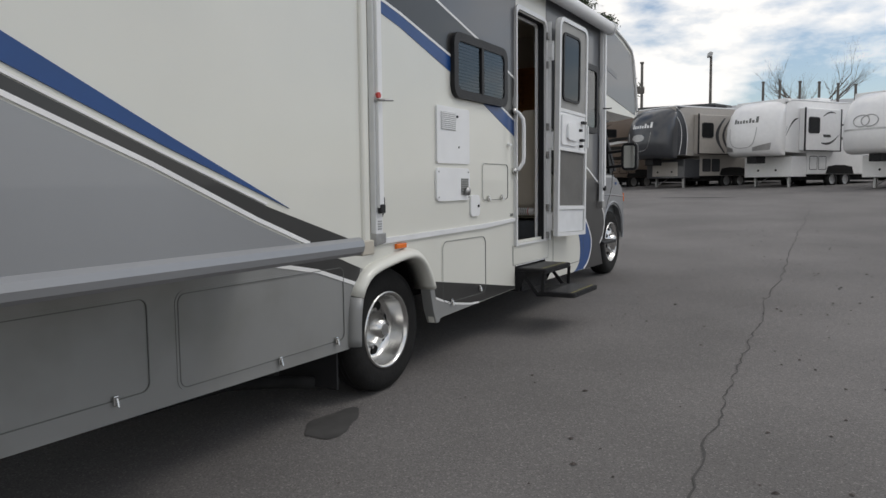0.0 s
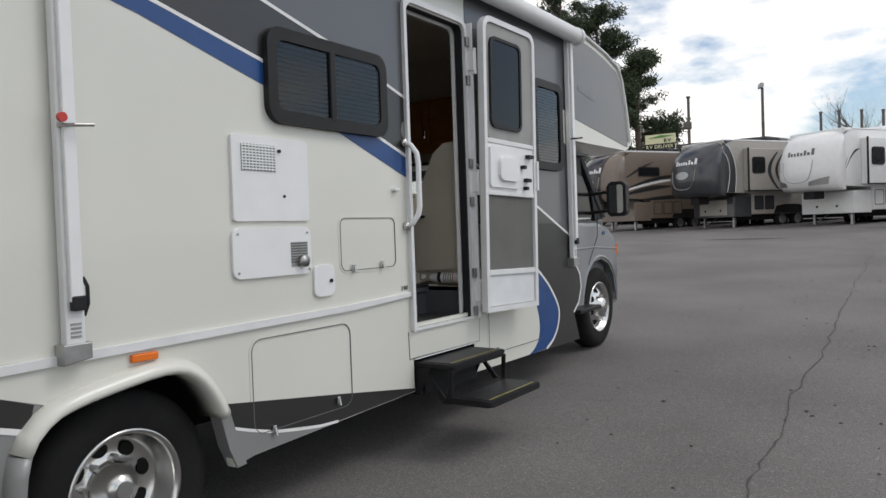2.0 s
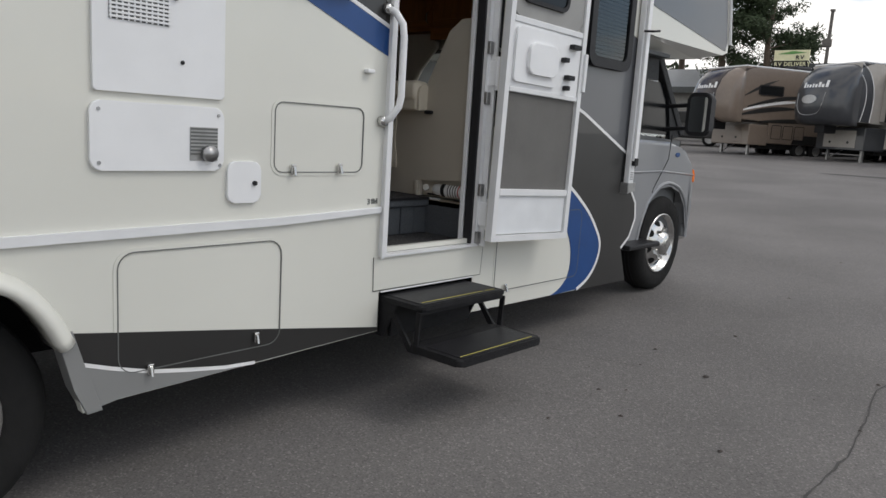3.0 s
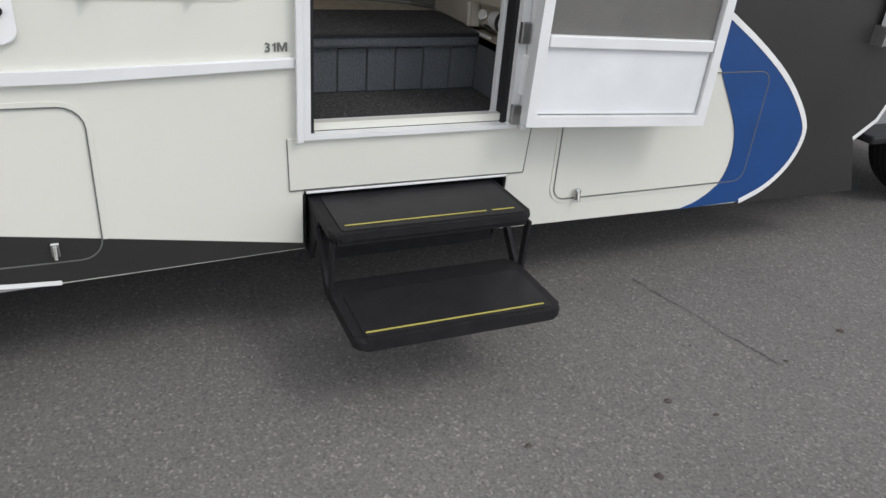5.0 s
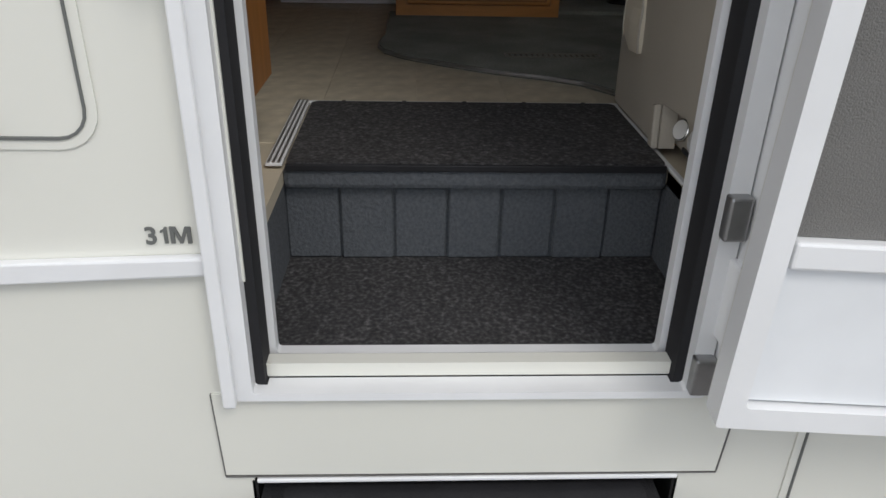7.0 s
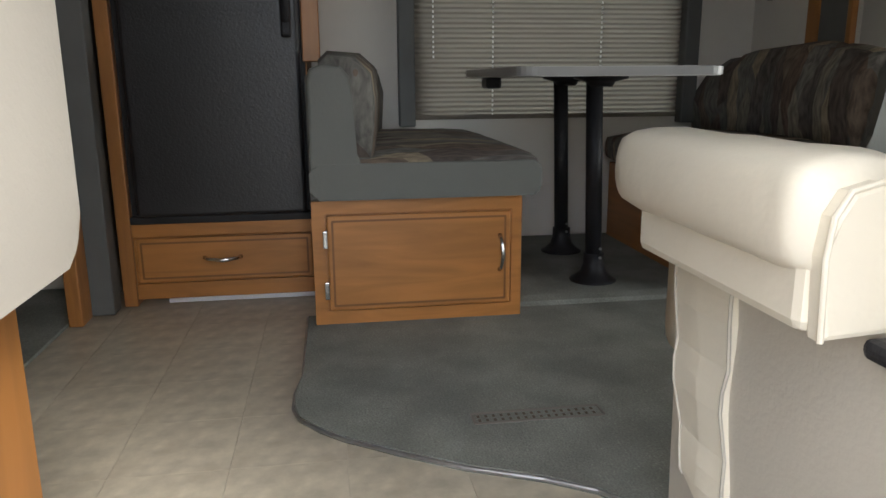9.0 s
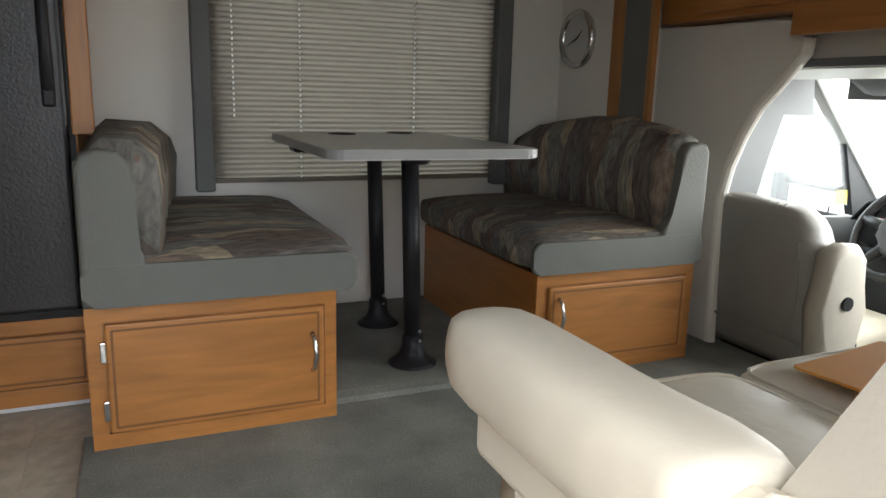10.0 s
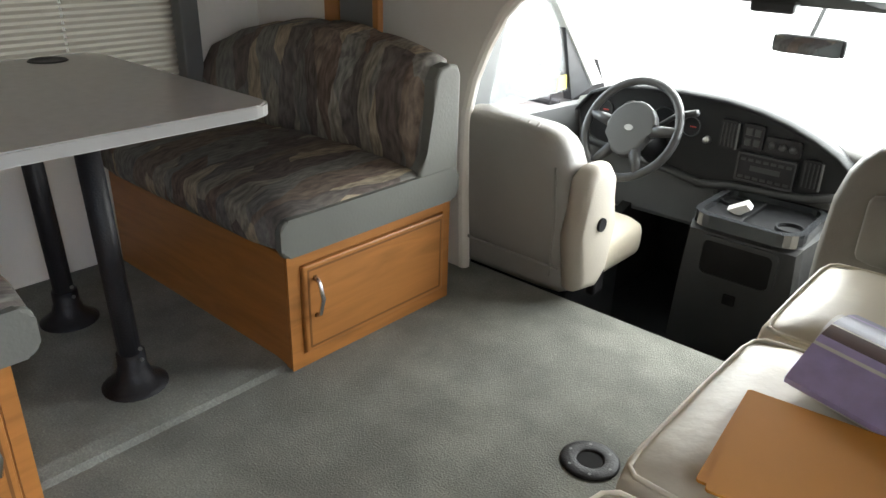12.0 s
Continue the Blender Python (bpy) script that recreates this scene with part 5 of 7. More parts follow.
def bench(y0, y1, xf, back, label):
    """Dinette bench on an oak box; back is +1 for a backrest at the high-y end, -1 at the low-y end."""
    b = thing("dinette_bench", ((xf - 2.86) / 2, (y0 + y1) / 2, 0.97), label, "dinette bench", "benches of the dinette")
    ztop = 1.325 if back < 0 else 1.302
    part("base", box(-2.86, xf, y0, y1, 0.975, ztop, 0.004), OAKX if back > 0 else OAK, b)
    part("face_frame", ring(rrect(y0, y1, 0.972, ztop, 0.004), rrect(y0 + 0.035, y1 - 0.03, 1.012, ztop - 0.035, 0.004), "x", xf, xf + 0.006), OAKH, b)
    if back < 0:
        cab_door(b, xf, y0 + 0.04, y1 - 0.035, 1.015, ztop - 0.04, [(y1 - 0.065, 1.165, 0.05, "z")])
        for hz in (1.075, 1.22):
            part("hinge", box(xf + 0.012, xf + 0.022, y0 + 0.028, y0 + 0.042, hz - 0.025, hz + 0.025, 0.003), CHROME, b)
    else:
        cab_door(b, xf, y0 + 0.04, y1 - 0.035, 1.015, ztop - 0.04, [(y0 + 0.075, 1.17, 0.055, "z")])
    ya, yb = (y0, y1 + 0.06) if back < 0 else (y0 - 0.045, y1)
    s0, s1 = ztop + 0.004, ztop + 0.115
    part("seat", pillow(-2.85, xf + 0.03, ya, yb, s0, s1 + 0.012, 0.05, puff=0.022), FABRIC, b, "striped woven seat cushion", True)
    part("seat_side", prism(rrect(ya + 0.012 if back > 0 else ya, yb - 0.012 if back < 0 else yb, s0 + 0.001, s1 - 0.012, 0.025), "x", xf + 0.015, xf + 0.036, 0.008), GREENV, b, "grey-green vinyl cushion side")
    # backrest: shaped end panel and padded front
    if back < 0:
        prof = [(y0, s0), (y0, 1.645), (y0 + 0.012, 1.675), (y0 + 0.045, 1.688), (y0 + 0.09, 1.683), (y0 + 0.115, 1.655), (y0 + 0.12, 1.60), (y0 + 0.115, s1 + 0.04), (y0 + 0.135, s1), (y0 + 0.16, s0)]
        pad = [(y0 + 0.04, s1), (y0 + 0.035, 1.685), (y0 + 0.06, 1.708), (y0 + 0.12, 1.70), (y0 + 0.165, 1.66), (y0 + 0.175, 1.60), (y0 + 0.165, s1)]
    else:
        prof = [(y1, s0), (y1, 1.665), (y1 - 0.012, 1.69), (y1 - 0.045, 1.698), (y1 - 0.085, 1.69), (y1 - 0.105, 1.66), (y1 - 0.11, 1.58), (y1 - 0.12, s1 + 0.05), (y1 - 0.16, s1), (y1 - 0.18, s0)]
        pad = [(y1 - 0.03, s1), (y1 - 0.02, 1.70), (y1 - 0.05, 1.715), (y1 - 0.11, 1.70), (y1 - 0.15, 1.64), (y1 - 0.165, 1.55), (y1 - 0.15, s1)]
    part("back_end", prism(prof, "x", xf - 0.02, xf + 0.034, 0.012, seg=3), GREENV, b, "grey-green vinyl end of the backrest")
    n = 41
    rows = []
    for k in range(n):
        q = k / (n - 1)
        x = (xf - 0.005) + (-2.85 - xf) * q
        lift = (0.045 if back > 0 else 0.018) * math.sin(math.pi * min(1, q * 1.15)) - (0.06 * max(0, q - 0.8) / 0.2)
        swell = 0.02 * abs(math.sin(4 * math.pi * q)) ** 0.6 + 0.005 * noise.noise(Vector((x * 14, 0.3, y0)))
        front = len(pad) // 2
        rows.append([(x, a - back * (swell * (1 if i_ >= front else 0) + (0.085 * q ** 1.6 if i_ >= front else 0.0)), c + ((lift + 0.4 * swell) if c > 1.6 else 0)) for i_, (a, c) in enumerate(pad)])
    part("backrest", loft(rows), FABRICB, b, "striped woven backrest", True)
    part("back_panel", box(-2.84, xf - 0.02, (y0 - 0.002) if back < 0 else (y1 - 0.03), (y0 + 0.03) if back < 0 else (y1 + 0.002), s0, 1.66, 0.006), GREENV, b)
    return b


bench(5.125, 5.714, -1.905, -1, "oak dinette bench with striped cushions beside the fridge")
bench(6.345, 6.94, -1.955, 1, "oak dinette bench with striped cushions behind the driver seat")

tb = thing("dinette_table", (-2.37, 6.03, 0.992), "grey laminate dinette table on two black pedestal legs", "table")
part("tabletop", prism(rrect(-2.77, -1.925, 5.71, 6.325, 0.05), "z", 1.652, 1.68, 0.003), LAMINATE, tb)
part("edge_band", ring(rrect(-2.774, -1.921, 5.706, 6.329, 0.052), rrect(-2.769, -1.926, 5.711, 6.324, 0.048), "z", 1.655, 1.678), EDGE, tb)
for x, y in ((-2.16, 6.03), (-2.585, 6.055)):
    part("leg", tube([(x, y, 1.055), (x - 0.01, y - 0.016, 1.645)], 0.0265, 18), BLACK, tb, "black tubular pedestal leg", True)
    part("foot", lathe([(0.0, 0.99), (0.077, 0.99), (0.077, 0.996), (0.064, 1.003), (0.042, 1.024), (0.034, 1.05), (0.033, 1.085), (0.0, 1.085)], (x, y, 0), (0, 0, 1), 24), BLACK, tb, "", True)
    part("socket", lathe([(0.037, 1.62), (0.045, 1.635), (0.085, 1.645), (0.085, 1.652), (0.0, 1.652)], (x, y, 0), (0, 0, 1), 20), BLACK, tb, "", True)
    for a in range(2):
        part("rivet", tube([(x + 0.035, y + 0.008, 1.075 + 0.03 * a), (x + 0.04, y + 0.009, 1.075 + 0.03 * a)], 0.005, 6), STEEL, tb)
for x, y in ((-2.62, 5.93), (-2.70, 6.17)):
    part("cup_holder", lathe([(0.0, 1.6805), (0.04, 1.6805), (0.046, 1.6845), (0.05, 1.6805)], (x, y, 0), (0, 0, 1), 24), BLACK, tb, "round black cup holder", True)
part("latch", box(-2.80, -2.70, 5.78, 5.84, 1.61, 1.652, 0.01), BLACK, tb)

# window behind the dinette
wd = tagged(part("window_1", ring(rrect(5.52, 6.65, 1.46, 2.33, 0.03), rrect(5.56, 6.61, 1.50, 2.29, 0.02), "x", -2.935, -2.89), BLACK), "tinted dinette window behind a closed blind", "window", kind="structure")
part("pane", box(-2.925, -2.92, 5.55, 6.62, 1.49, 2.30), GLASS, wd).visible_shadow = False
bl = thing("pleated_blind", (-2.86, 6.08, 1.48), "beige pleated blind, closed, with dark side valances", "blind")
pl = bmesh.new()
zs = [1.505 + k * 0.0095 for k in range(90)]
rows = [[(-2.872 + (0.0035 if k % 2 else -0.0035), 5.525, z), (-2.872 + (0.0035 if k % 2 else -0.0035), 6.635, z)] for k, z in enumerate(zs)]
vv = [[pl.verts.new(p) for p in r] for r in rows]
for a, b in zip(vv, vv[1:]):
    pl.faces.new((a[0], a[1], b[1], b[0]))
bob = part("pleats", pl, BLIND, bl)
part("bottom_rail", box(-2.882, -2.862, 5.525, 6.635, 1.488, 1.506, 0.003), BLIND, bl)
for y in (5.49, 6.665):
    part("side_valance", box(-2.88, -2.82, y - 0.032, y + 0.032, 1.463, 2.36, 0.006), GRAYTRIM, bl, "dark grey fabric side valance")
part("top_valance", box(-2.88, -2.80, 5.45, 6.70, 2.30, 2.40, 0.006), GRAYTRIM, bl)
# white dashes stand in for daylight coming through the cord holes
for y in (5.60, 5.84, 6.29):
    bm = bmesh.new()
    for k in range(44):
        z = 1.50 + k * 0.019
        if y == 5.60 and z < 1.72:
            continue
        box(-2.866, -2.863, y - 0.003, y + 0.003, z, z + 0.009, bm=bm)
    part("cord_holes", bm, CORDLIGHT, bl, "row of white dashes painted for daylight through the cord holes")

clk = thing("wall_clock", (-2.74, 6.955, 2.06), "round silver wall clock with a pale face", "clock")
part("case", lathe([(0.0, 0.0), (0.115, 0.0), (0.118, 0.012), (0.11, 0.026), (0.095, 0.02), (0.092, 0.012)], (-2.74, 6.958, 2.06), (0, -1, 0), 32), CHROME, clk, "", True)
part("dial", lathe([(0.0, 0.011), (0.094, 0.011), (0.094, 0.0)], (-2.74, 6.958, 2.06), (0, -1, 0), 32), mat("clock_face", (0.5, 0.5, 0.48), 0.4), clk)
for a, r in ((40, 0.05), (200, 0.075)):
    part("clock_pointer", prism([(-2.74 + 0.004 * math.cos(radians(a + 90)), 2.06 + 0.004 * math.sin(radians(a + 90))), (-2.74 - 0.004 * math.cos(radians(a + 90)), 2.06 - 0.004 * math.sin(radians(a + 90))), (-2.74 + r * math.cos(radians(a)), 2.06 + r * math.sin(radians(a)))], "y", 6.943, 6.946), BLACK, clk)

# ---- fridge column ----
fr = thing("fridge", (-2.5, 4.85, FZ), "black absorption fridge built into an oak surround", "fridge")
part("cabinet", box(-2.86, -2.235, 4.555, 5.118, 1.225, 2.40), BLACK, fr)
dd = part("door", box(-2.235, -2.185, 4.60, 5.105, 1.245, 2.36, 0.012, 3), FRIDGE, fr, "black pebbled fridge door")
part("trim", box(-2.238, -2.20, 4.575, 5.118, 1.222, 1.244, 0.003), BLACK, fr)
part("handle", tube([(-2.185, 5.07, 2.10), (-2.158, 5.07, 2.08), (-2.15, 5.07, 1.95), (-2.158, 5.07, 1.82), (-2.185, 5.07, 1.80)], 0.014, 10), BLACK, dd, "", True)
part("handle_cap", box(-2.17, -2.155, 5.055, 5.085, 1.77, 1.90, 0.006), BLACK, dd)
fc = thing("fridge_surround", (-2.5, 4.84, FZ), "oak drawer and posts round the fridge", "cabinet")
part("post", box(-2.86, -2.205, 4.532, 4.574, FZ, 2.42, 0.004), OAK, fc)
part("post", box(-2.86, -2.215, 5.119, 5.124, FZ, 2.42, 0.002), OAK, fc)
part("post", box(-2.225, -2.20, 5.112, 5.165, 1.70, 2.42, 0.004), OAK, fc)
part("base", box(-2.86, -2.215, 4.575, 5.118, FZ + 0.03, 1.22), OAKH, fc)
part("bottom_rail", box(-2.215, -2.203, 4.575, 5.118, 0.985, 1.035, 0.003), OAKH, fc)
part("top_rail", box(-2.215, -2.203, 4.575, 5.118, 1.182, 1.222, 0.003), OAKH, fc)
cab_door(fc, -2.214, 4.585, 5.115, 1.038, 1.178, [(4.84, 1.112, 0.055, "y")])
part("kick_strip", box(-2.25, -2.235, 4.66, 5.118, FZ, FZ + 0.028), ALU, fc)
struct("trim_post", box(-2.12, -2.03, 4.425, 4.465, FZ, 2.6, 0.004), OAK, "upright oak trim post", "trim")
struct("felt_post", box(-2.20, -2.13, 4.43, 4.525, FZ, 2.6, 0.004), GRAYTRIM, "grey felt seal post of the slide-out", "trim")
struct("floor_hall", box(-2.43, -1.3, 2.0, 4.42, FZ, FZ + 0.01), CARPET, "grey-green hallway carpet", "carpet")

# ---- kitchen end by the door ----
kc = thing("kitchen_cabinet", (-0.3, 4.3, FZ), "oak kitchen cabinet end beside the entry door", "cabinet")
part("carcass", box(-0.52, -0.07, 3.4, 4.905, 1.088, 1.85), OAK, kc)
part("end_panel", prism([(-0.07, 1.088), (-0.535, 1.088), (-0.535, 1.85), (-0.07, 1.85)], "y", 4.905, 4.921), OAK, kc, "varnished oak end panel")
part("toe_kick", box(-0.44, -0.07, 3.4, 4.903, FZ, 1.087), OAK, kc)
part("worktop", box(-0.56, -0.067, 3.4, 4.93, 1.851, 1.885, 0.008), LAMINATE, kc)
fl = part("counter_flap", prism(rrect(-0.635, -0.10, 1.482, 1.845, 0.045), "y", 4.926, 4.948, 0.005), PANELF, kc, "cream drop-leaf counter flap, folded down")
gr = part("floor_vent", box(-0.355, -0.12, 4.903, 4.910, 0.985, 1.078, 0.002), mat("beige_vent", (0.36, 0.32, 0.25), 0.5), kc, "beige louvred vent in the toe kick")
for r_ in range(3):
    for k in range(11):
        part("louvre", box(-0.34 + 0.019 * k, -0.328 + 0.019 * k, 4.910, 4.912, 0.995 + 0.028 * r_, 1.014 + 0.028 * r_), PANELF, gr)

# ---- sofa ----
so = thing("sofa", (-0.5, 6.2, FZ), "cream leather jack-knife sofa with padded arms along the wall", "sofa")
part("end_panel", prism([(-0.79, FZ + 0.012), (-0.80, 1.2), (-0.815, 1.44), (-0.47, 1.44), (-0.45, 1.55), (-0.30, 1.84), (-0.22, 1.895), (-0.07, 1.90), (-0.07, 1.082), (-0.466, 1.056), (-0.456, FZ + 0.012)], "y", 5.645, 5.675), PANELF, so, "beige vinyl end panel")
part("base", box(-0.86, -0.08, 5.68, 7.0, FZ + 0.012, 1.24, 0.01), PANELF, so)
# arm: boxed side with a rolled pad over it
SECT = [(0.035, 1.474), (0.006, 1.482), (-0.006, 1.505), (-0.002, 1.54), (0.022, 1.565), (0.11, 1.572), (0.195, 1.565), (0.222, 1.54), (0.226, 1.505), (0.205, 1.47)]
SECT = smooth(SECT, 1)
rows = []
for x, sc in ((-0.9205, 0.15), (-0.918, 0.35), (-0.9155, 0.5), (-0.911, 0.65), (-0.903, 0.77), (-0.895, 0.84), (-0.865, 0.96), (-0.82, 1.0), (-0.76, 1.0), (-0.7, 1.0), (-0.65, 1.0), (-0.6, 1.01), (-0.56, 1.01), (-0.52, 1.02), (-0.50, 1.01), (-0.485, 0.99), (-0.468, 0.9)):
    rows.append([(x + (0.03 if x < -0.8 else 0.016), 5.620 + (a - 0.11) * 0.54 * sc + 0.003 * noise.noise(Vector((x * 22, a * 9, c * 9))), 1.525 + (c - 1.515) * sc * 1.08 + 0.004 * noise.noise(Vector((x * 16, a * 14, 2.0)))) for a, c in SECT])
part("arm", loft(rows), LEATHER, so, "rolled cream leather arm", True)
part("arm_side", box(-0.795, -0.452, 5.576, 5.669, 1.428, 1.53, 0.012), LEATHER, so, "boxed side of the arm")
UO = [(5.584, 1.428), (5.581, 1.50), (5.585, 1.535), (5.598, 1.556), (5.624, 1.563), (5.648, 1.555), (5.66, 1.53), (5.664, 1.50), (5.664, 1.433)]
part("arm_end", prism(UO, "x", -0.456, -0.432, 0.006), LEATHER, so, "piped end face of the arm")
part("end_piping", tube([(-0.434, a, c) for a, c in UO], 0.003, 8), LEATHER, so)
part("buckle", box(-0.435, -0.385, 5.622, 5.66, 1.412, 1.432, 0.008), BLACK, so)
for k, (y0, y1) in enumerate(((5.68, 6.095), (6.099, 6.596), (6.60, 7.02))):
    part("seat_cushion", pillow(-0.95, -0.30, y0, y1, 1.22, 1.42, 0.045, puff=0.022), LEATHER, so, "cream leather seat cushion", True)
    part("seat_piping", tube([(-0.5, y0 + 0.014, 1.411), (-0.86, y0 + 0.014, 1.409), (-0.915, y0 + 0.018, 1.407), (-0.93, y0 + 0.032, 1.406), (-0.936, y0 + 0.07, 1.407), (-0.937, (y0 + y1) / 2, 1.408), (-0.936, y1 - 0.07, 1.407), (-0.93, y1 - 0.032, 1.406), (-0.915, y1 - 0.018, 1.407), (-0.86, y1 - 0.014, 1.409), (-0.5, y1 - 0.014, 1.411)], 0.004, 8), LEATHER, so, "", True)
part("backrest", loft([[(x, y, z) for x, z in ((-0.46, 1.40), (-0.28, 1.82), (-0.21, 1.885), (-0.09, 1.885), (-0.09, 1.30))] for y in (5.68, 5.72, 6.95, 7.0)]), LEATHER, so, "tall leather backrest against the wall")
sp = thing("webbing_strap", (-0.78, 5.645, 1.3), "pale leather strap hanging from the sofa arm", "strap")
rows = []
for k in range(12):
    q = k / 11
    z = 1.42 - 0.31 * q
    wv = 0.006 * math.sin(q * 9)
    xl, xr = -0.80 + 0.06 * q, -0.665 + 0.02 * q
    rows.append([(xl + wv, 5.644, z + (0.02 if k == 11 else 0)), (xl + wv, 5.636 - abs(wv), z + (0.02 if k == 11 else 0)), ((xl + xr) / 2, 5.636 - 1.2 * abs(wv), z - 0.002), (xr + wv, 5.640 - abs(wv), z), (xr + wv, 5.648, z)])
part("strap", loft(rows), LEATHER, sp)
for s in (0, 3):
    part("strap_hem", tube([r[s + (1 if s == 0 else 0)] for r in rows], 0.0025, 6), PANELF, sp)

# fire extinguisher in its niche
nz = thing("extinguisher_niche", (-0.38, 5.66, FZ + 0.012), "oak lined niche in the sofa end", "niche")
part("niche_back", box(-0.475, -0.08, 5.79, 5.80, FZ + 0.012, 1.10), OAK, nz)
part("niche_top", box(-0.475, -0.08, 5.676, 5.79, 1.086, 1.096), OAK, nz)
part("niche_side", box(-0.485, -0.475, 5.655, 5.79, FZ + 0.012, 1.086), OAK, nz)
part("niche_trim", prism([(-0.482, FZ + 0.012), (-0.457, FZ + 0.012), (-0.467, 1.055), (-0.488, 1.05)], "y", 5.630, 5.644, 0.004), PANELF, nz)
ex = thing("fire_extinguisher", (-0.28, 5.70, FZ + 0.012), "white fire extinguisher lying in a wall niche", "fire extinguisher")
EZ = 1.013
part("cylinder", lathe([(0.0, 0.0), (0.028, 0.004), (0.037, 0.02), (0.038, 0.22), (0.033, 0.25), (0.017, 0.268), (0.014, 0.285), (0.0, 0.285)], (-0.13, 5.70, EZ), (-1, 0, 0), 24), WHITE2, ex, "", True)
part("band", lathe([(0.0385, 0.162), (0.0395, 0.165), (0.0395, 0.185), (0.0385, 0.188)], (-0.13, 5.70, EZ), (-1, 0, 0), 24), BLACK, ex)
part("valve", tube([(-0.405, 5.70, EZ), (-0.435, 5.70, EZ + 0.002)], 0.017, 12), BLACK, ex)
part("lever", box(-0.425, -0.33, 5.676, 5.69, EZ - 0.034, EZ - 0.024, 0.003), BLACK, ex)
gg_ = part("gauge", lathe([(0.0, 0.0), (0.02, 0.0), (0.022, 0.008), (0.019, 0.012), (0.0, 0.012)], (-0.436, 5.682, EZ + 0.002), (0.35, -1, 0.35), 18), CHROME, ex, "", True)
part("gauge_face", lathe([(0.0, 0.0135), (0.018, 0.0125), (0.018, 0.011)], (-0.436, 5.682, EZ + 0.002), (0.35, -1, 0.35), 18), PAPER, gg_)
for k in range(5):
    part("printed_line", lathe([(0.0386, 0.06 + 0.018 * k), (0.0390, 0.061 + 0.018 * k), (0.0390, 0.066 + 0.018 * k), (0.0386, 0.067 + 0.018 * k)], (-0.13, 5.70, EZ), (-1, 0, 0), 24), RED if k == 0 else GRAYTRIM, ex)

# papers on the sofa
en = thing("manila_envelope", (-0.7, 6.25, 1.44), "two orange manila envelopes lying on the sofa", "envelope")
for k in range(2):
    ob = part("envelope", prism(rrect(-0.155, 0.155, -0.115, 0.115, 0.004), "z", 0, 0.004, 0.001), ENVEL, en)
    ob.matrix_basis = pose(-0.70 + 0.01 * k, 6.25 - 0.008 * k, 1.444 + 0.0055 * k, 0.5, 0, 6 + 3 * k)
mg = thing("magazine", (-0.70, 6.52, 1.45), "glossy purple striped brochure curling on the sofa", "magazine")
def mag_top(q):
    """Height and run of the curled cover across its width, q from 0 to 1."""
    return 6.40 + 0.25 * q, 1.452 + 0.052 * math.sin(math.pi * min(1, q * 0.75 + 0.04)) - 0.012 * q


for q0, q1, m_ in ((0.0, 0.30, MAGP), (0.30, 0.33, PAPER), (0.33, 0.40, MAGP), (0.40, 0.54, MAGB), (0.54, 0.56, PAPER), (0.56, 0.80, MAGS), (0.80, 0.84, MAGP), (0.84, 1.0, MAGS)):
    bands = []
    for k in range(5):
        y, z = mag_top(q0 + (q1 - q0) * k / 4)
        bands.append([(-0.835 + 0.12 * (y - 6.40), y, z), (-0.50, y - 0.10, z + 0.004), (-0.50, y - 0.10, z - 0.004), (-0.835 + 0.12 * (y - 6.40), y, z - 0.008)])
    part("cover_band", loft(bands), m_, mg)
lower = []
for k in range(7):
    y, z = mag_top(k / 6)
    lower.append([(-0.828, y + 0.004, z - 0.009), (-0.505, y - 0.096, z - 0.006), (-0.505, y - 0.096, 1.446), (-0.828, y + 0.004, 1.446)])
part("page_block", loft(lower), PAPER, mg)

# overhead cabinet above the cab
oc = thing("overhead_cabinet", (-1.3, 7.12, 2.0), "oak overhead cabinet with raised doors above the cab", "cabinet")
part("valance", box(-1.76, -0.1, 7.04, 7.06, 2.02, 2.112, 0.003), OAKX, oc)
part("carcass", box(-2.36, -0.07, 7.06, 7.188, 2.094, 2.5), OAKX, oc)
for x0, x1 in ((-2.15, -1.76), (-1.74, -1.30), (-1.28, -0.84), (-0.82, -0.4)):
    d = part("cabinet_door", box(x0, x1, 7.042, 7.06, 2.115, 2.47, 0.005), OAKX, oc)
    part("raised_panel", prism(rrect(x0 + 0.06, x1 - 0.06, 2.17, 2.41, 0.01), "y", 7.034, 7.042, 0.004), OAK, d)
    part("handle", tube([(x1 - 0.03, 7.042, 2.23), (x1 - 0.03, 7.02, 2.22), (x1 - 0.03, 7.02, 2.16), (x1 - 0.03, 7.042, 2.15)], 0.006, 8), CHROME, d)
sg = thing("socket_plate", (-1.21, 6.58, FZ + 0.012), "round black floor socket for a table leg", "floor socket")
part("flange", lathe([(0.03, 0.0), (0.066, 0.0), (0.066, 0.002), (0.06, 0.005), (0.034, 0.006), (0.029, 0.004), (0.028, -0.006), (0.0, -0.006)], (-1.21, 6.58, FZ + 0.013), (0, 0, 1), 28), BLACK, sg, "", True)
for k in range(6):
    a = k * math.pi / 3
    part("screw", tube([(-1.21 + 0.05 * math.cos(a), 6.58 + 0.05 * math.sin(a), FZ + 0.016), (-1.21 + 0.05 * math.cos(a), 6.58 + 0.05 * math.sin(a), FZ + 0.0185)], 0.004, 6), GRAYTRIM, sg)
part("well", lathe([(0.0, 0.0), (0.03, 0.0), (0.03, 0.0025), (0.0, 0.0025)], (-1.21, 6.58, FZ + 0.0128), (0, 0, 1), 24), DARK, sg, "dark open socket")
fv = thing("floor_register", (-1.25, 5.585, FZ + 0.012), "slotted heating vent set in the carpet", "vent")
